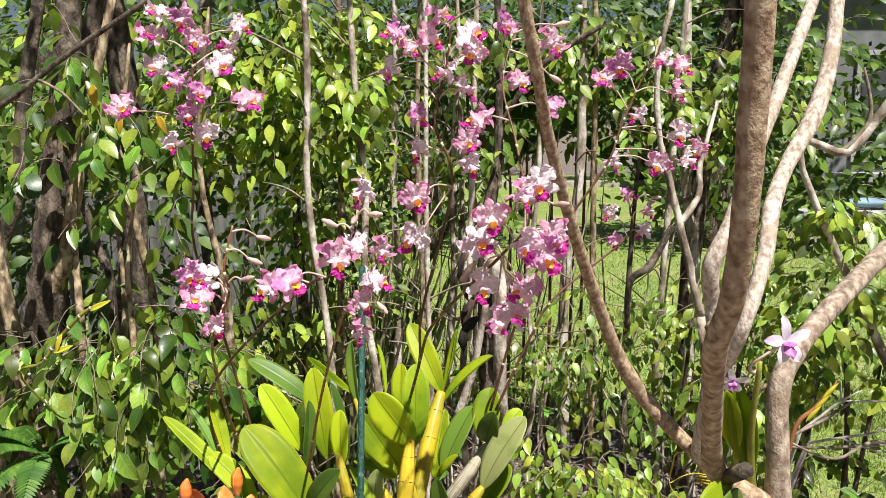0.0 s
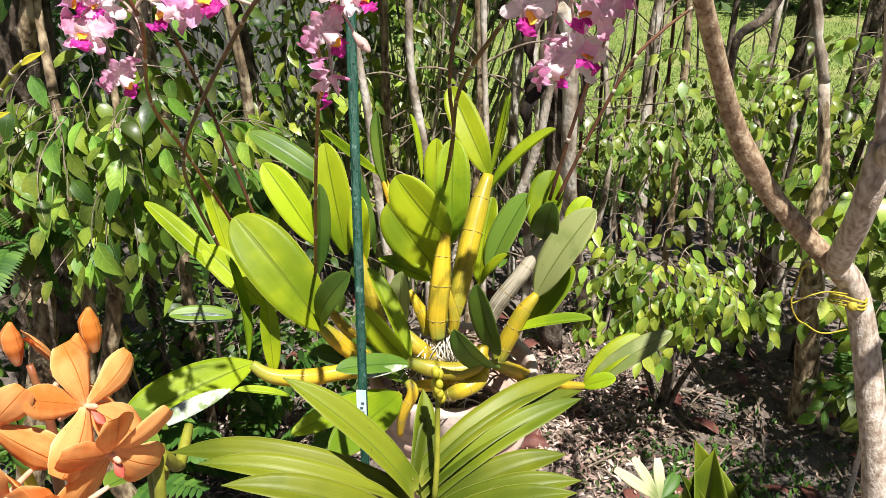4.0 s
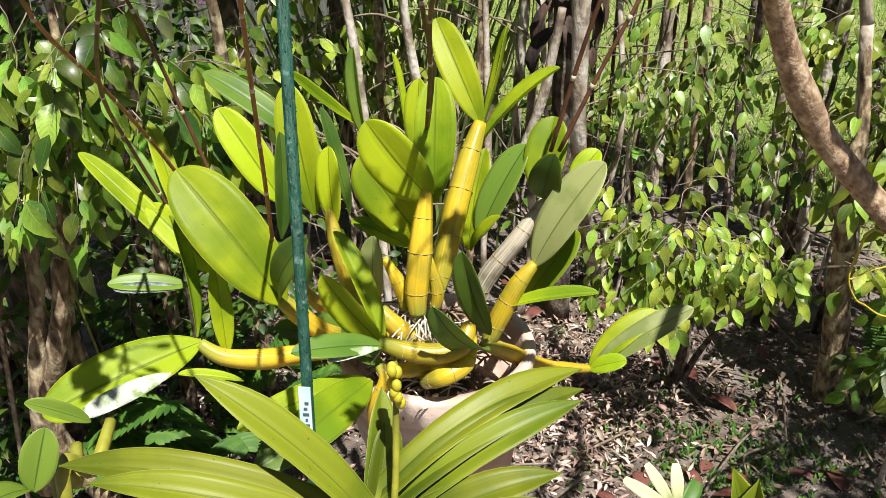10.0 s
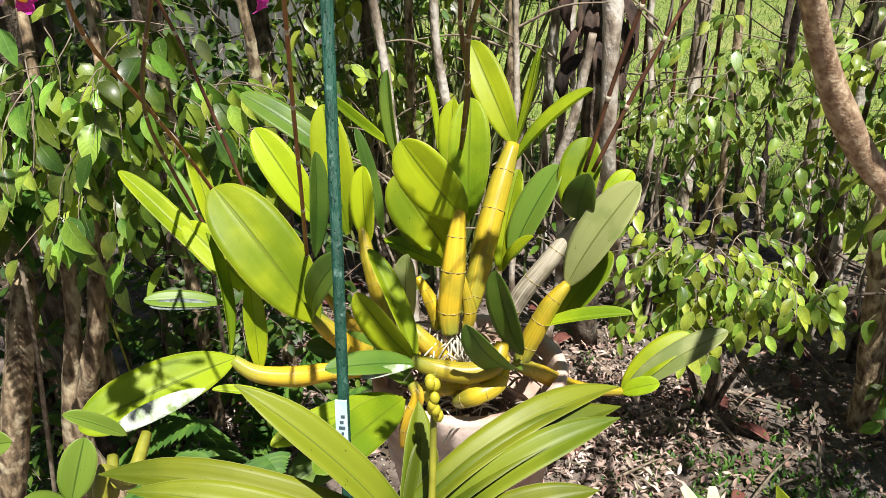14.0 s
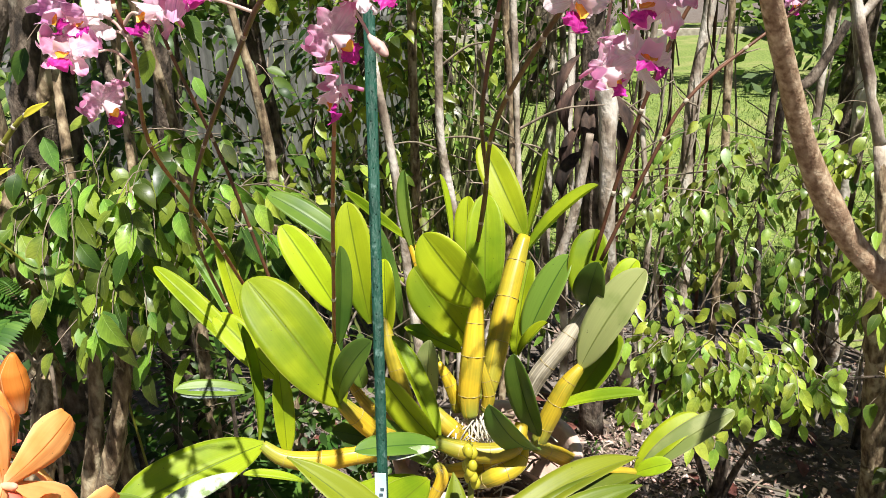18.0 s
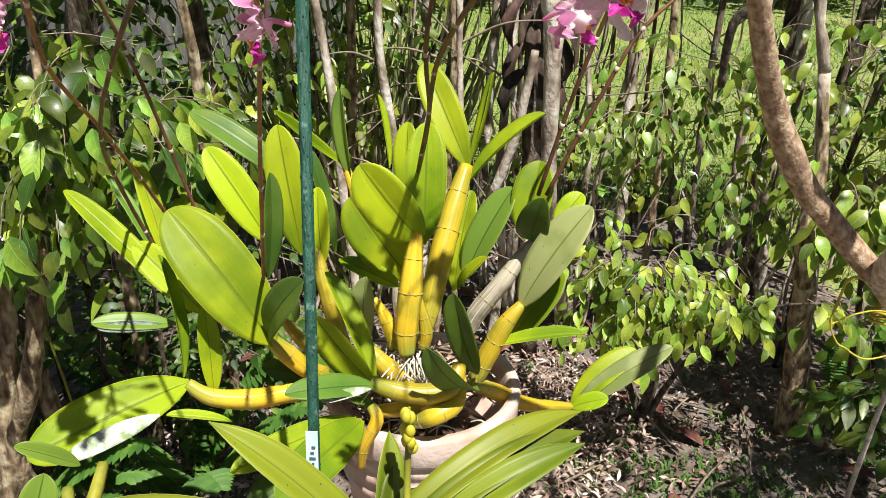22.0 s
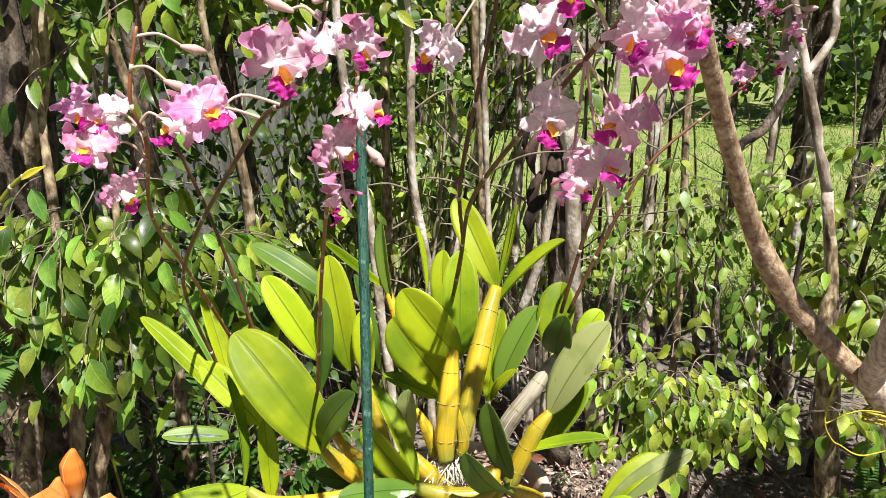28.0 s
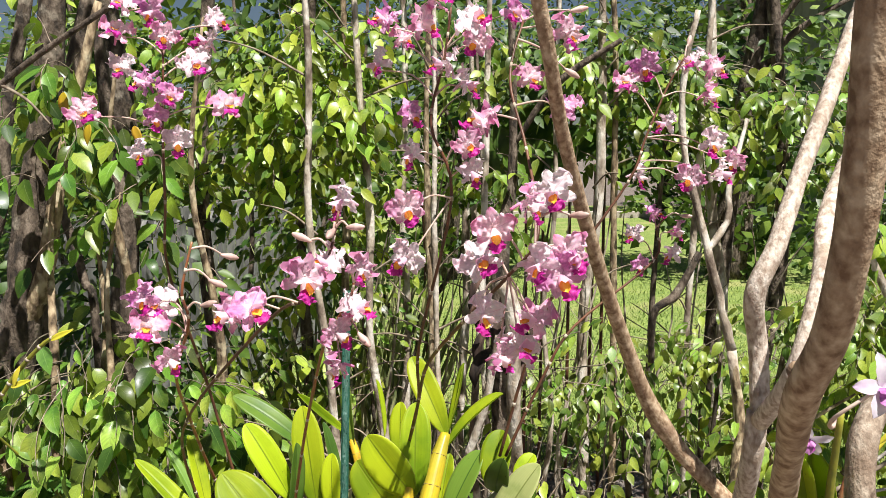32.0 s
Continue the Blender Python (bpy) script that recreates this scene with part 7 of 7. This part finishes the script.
leaf(low_orchid, (-0.383, 1.15, 0.773), (-0.428, 1.12, 0.819), 0.022, (0.1, -0.5, 0.85), 0.05, 0.35, mat="orchid_leaf_dark")
for a, b in (((-0.339, 1.12, 0.803), (-0.338, 1.02, 0.764)), ((-0.369, 1.1, 0.787), (-0.349, 1.03, 0.753))):
    a, b = Vector(a), Vector(b)
    part("cane", Geo().tube([a, (a + b) / 2 + Vector((0.004, 0, 0)), b, Vector((b.x - 0.02, b.y - 0.02, 0.0))], [0.0055, 0.0075, 0.0065, 0.005], 10, ribs=5), "spike_green", low_orchid)

# ---- variegated plant and pointed leaves at the front ----
var = thing("variegated_plant", "small plant with cream and green fingered leaves", "plant")
VH = Vector((0.237, 1.15, 0.692))
for base, tip, w, green in ((VH, (0.175, 1.12, 0.764), 0.0135, 0), (VH, (0.2, 1.15, 0.758), 0.0125, 0), (VH, (0.233, 1.17, 0.743), 0.0135, 0), (VH, (0.261, 1.18, 0.711), 0.018, 1), (VH, (0.265, 1.13, 0.711), 0.018, 1),
                            (VH + Vector((-0.02, -0.01, -0.01)), (0.176, 1.1, 0.735), 0.013, 0), (VH + Vector((-0.01, -0.02, -0.01)), (0.2, 1.08, 0.733), 0.013, 0), (VH + Vector((0.01, -0.02, -0.02)), (0.234, 1.08, 0.732), 0.013, 0),
                            (VH + Vector((-0.03, 0, -0.02)), (0.185, 1.1, 0.694), 0.016, 0), (VH + Vector((0, -0.02, -0.03)), (0.22, 1.08, 0.702), 0.018, 1)):
    part("leaflet", Geo().blade(base, tip, w, (0.05, -0.75, 0.65), 0.08, 0.25, "spoon", 0.0006, 12, 4), "fern" if green else "variegated", var, "green leaflet" if green else "")
part("stalk", Geo().tube([VH, VH + Vector((0.005, 0.02, -0.2)), (VH.x, VH.y + 0.03, 0.0)], [0.002, 0.003, 0.005], 6), "fern", var)
tips = thing("pointed_leaf_orchid", "orchid growth with upright pointed bright green leaves", "orchid")
PT = Vector((0.232, 0.93, 0.878))
for tip, w, f in (((0.212, 0.93, 0.955), 0.052, (0.35, -0.9, 0.2)), ((0.226, 0.92, 0.955), 0.056, (-0.4, -0.9, 0.2)), ((0.258, 0.92, 0.923), 0.026, (-0.6, -0.6, 0.5)), ((0.198, 0.91, 0.936), 0.02, (0.6, -0.7, 0.3))):
    leaf(tips, PT + Vector((0, 0, -0.03)), tip, w, f, 0.03, 0.45, "pointed", "vanda_leaf")
part("cane", Geo().tube([PT + Vector((0, 0, -0.02)), PT + Vector((0.0, 0.01, -0.3)), (PT.x, PT.y + 0.02, 0)], [0.006, 0.007, 0.006], 8), "bulb", tips)

# ---- ferns and side debris ----

def fern(x, y, n, h, seed, z=0.0):
    rr = random.Random(seed)
    t = thing("fern", "sword fern with narrow arching green fronds", "fern", "ferns")
    for k in range(n):
        a = rr.uniform(0, 6.28)
        b = Vector((x, y, z))
        tip = b + Vector((math.cos(a) * h * rr.uniform(0.4, 0.8), math.sin(a) * h * 0.5 - 0.08, h * (rr.uniform(-0.5, 0.4) if z else rr.uniform(0.5, 1.0))))
        mid = (b + tip) / 2 + Vector((0, 0, h * 0.25))
        g = Geo().tube([b, b * 0.25 + mid * 0.5 + tip * 0.25, tip], [0.003, 0.002, 0.0008], 5)
        for i in range(22):
            s = 0.15 + 0.85 * i / 22
            p = b * (1 - s) ** 2 + mid * 2 * s * (1 - s) + tip * s * s
            d = (mid - b) * (1 - s) + (tip - mid) * s
            sd = d.cross(Vector((0, 0, 1))).normalized()
            ln = min(0.05, 0.11 * h) * math.sin(math.pi * min(1, s * 0.95)) + 0.006
            for q in (-1, 1):
                g.blade(p, p + sd * q * ln + d.normalized() * 0.008 - Vector((0, 0, 0.008)), min(0.012, 0.03 * h), (0, -0.4, 1), 0.05, 0.1, "strap", n=3, m=2)
        part("frond", g, "fern", t)


for x, y, n, h, s in ((-0.62, 1.92, 9, 0.46, 1), (-0.95, 1.75, 8, 0.50, 2), (0.98, 2.35, 6, 0.3, 4), (-0.9, 2.2, 8, 0.5, 7), (1.0, 2.15, 6, 0.22, 8)):
    fern(x, y, n, h, s)
fern(-0.80, 1.56, 11, 0.22, 21, 0.84)
shoot = thing("cane_shoot", "yellow-green jointed shoot growing from an old cane", "shoot")
SH = [(-0.558, 1.35, 1.211), (-0.608, 1.36, 1.188), (-0.661, 1.37, 1.137), (-0.699, 1.38, 1.091), (-0.759, 1.42, 1.047), (-0.70, 1.56, 0.84), (-0.76, 1.72, 0.6), (-0.74, 1.78, 0.0)]
part("cane", Geo().tube(SH, [0.0010, 0.0032, 0.0040, 0.0030, 0.0020, 0.002, 0.0022, 0.003], 10, ribs=5), "spike_green", shoot)
sp_pts, sp_r = spline([Vector(p) for p in SH[:5]], [0.0012, 0.0032, 0.0040, 0.0030, 0.0020])
for k in range(2, len(sp_pts) - 2, 2):
    d = (sp_pts[k + 1] - sp_pts[k]).normalized()
    part("joint", Geo().tube([sp_pts[k] - d * 0.0028, sp_pts[k] + d * 0.0012], [sp_r[k] * 1.10, sp_r[k] * 1.28], 8), "bract", shoot, "dry tan joint sheath")
for a, b, w in (((-0.591, 1.345, 1.194), (-0.555, 1.345, 1.211), 0.010), ((-0.667, 1.36, 1.115), (-0.632, 1.36, 1.128), 0.010), ((-0.65, 1.36, 1.15), (-0.663, 1.36, 1.112), 0.009)):
    part("bract", Geo().blade(a, b, w, (0, -1, 0.4), 0.05, 0.5, "pointed", 0.0006, 8, 4), "vbud", shoot)
stout = thing("tree", "stout brown trunk rising from shaded leaf litter", "tree", "garden trees")
part("trunk", Geo().tube([(0.86, 2.30, -0.02), (0.832, 2.27, 0.2), (0.80, 2.25, 0.45), (0.772, 2.25, 0.60), (0.79, 2.28, 0.74), (0.765, 2.3, 0.94)], [0.036, 0.030, 0.026, 0.022, 0.015, 0.008], 12, rough=0.16, seed=12), "bark_mottled", stout)
part("branch", Geo().tube([(0.785, 2.25, 0.52), (0.84, 2.22, 0.66), (0.93, 2.2, 0.78), (1.05, 2.2, 0.86)], [0.012, 0.009, 0.006, 0.003], 8, rough=0.2), "bark_mottled", stout)
part("root", Geo().tube([(0.845, 2.28, 0.10), (0.90, 2.22, 0.03), (0.99, 2.17, -0.005)], [0.022, 0.014, 0.005], 8, rough=0.2), "bark_mottled", stout)
cord = thing("dry_plant", "pale dry broken plant stem leaning in the undergrowth", "plant")
part("stem", Geo().tube([(-0.866, 1.58, 0.796), (-0.827, 1.58, 0.742), (-0.802, 1.58, 0.688), (-0.95, 1.65, 0.0)], [0.002, 0.003, 0.004, 0.005], 8, rough=0.15), "twig", cord)
yl = thing("yellow_leaves", "yellowing leaves hanging on a shrub twig", "leaf")
for p, q in (((-0.627, 1.5, 1.58), (-0.623, 1.5, 1.535)), ((-0.539, 1.4, 1.523), (-0.544, 1.4, 1.49)), ((-0.511, 1.5, 1.524), (-0.497, 1.5, 1.49))):
    part("leaf", Geo().blade(p, q, (Vector(q) - Vector(p)).length * 0.45, (-0.2, -0.9, 0.4), 0.06, 0.2, "ficus", 0.0005, 8, 4), "yellow_leaf", yl)
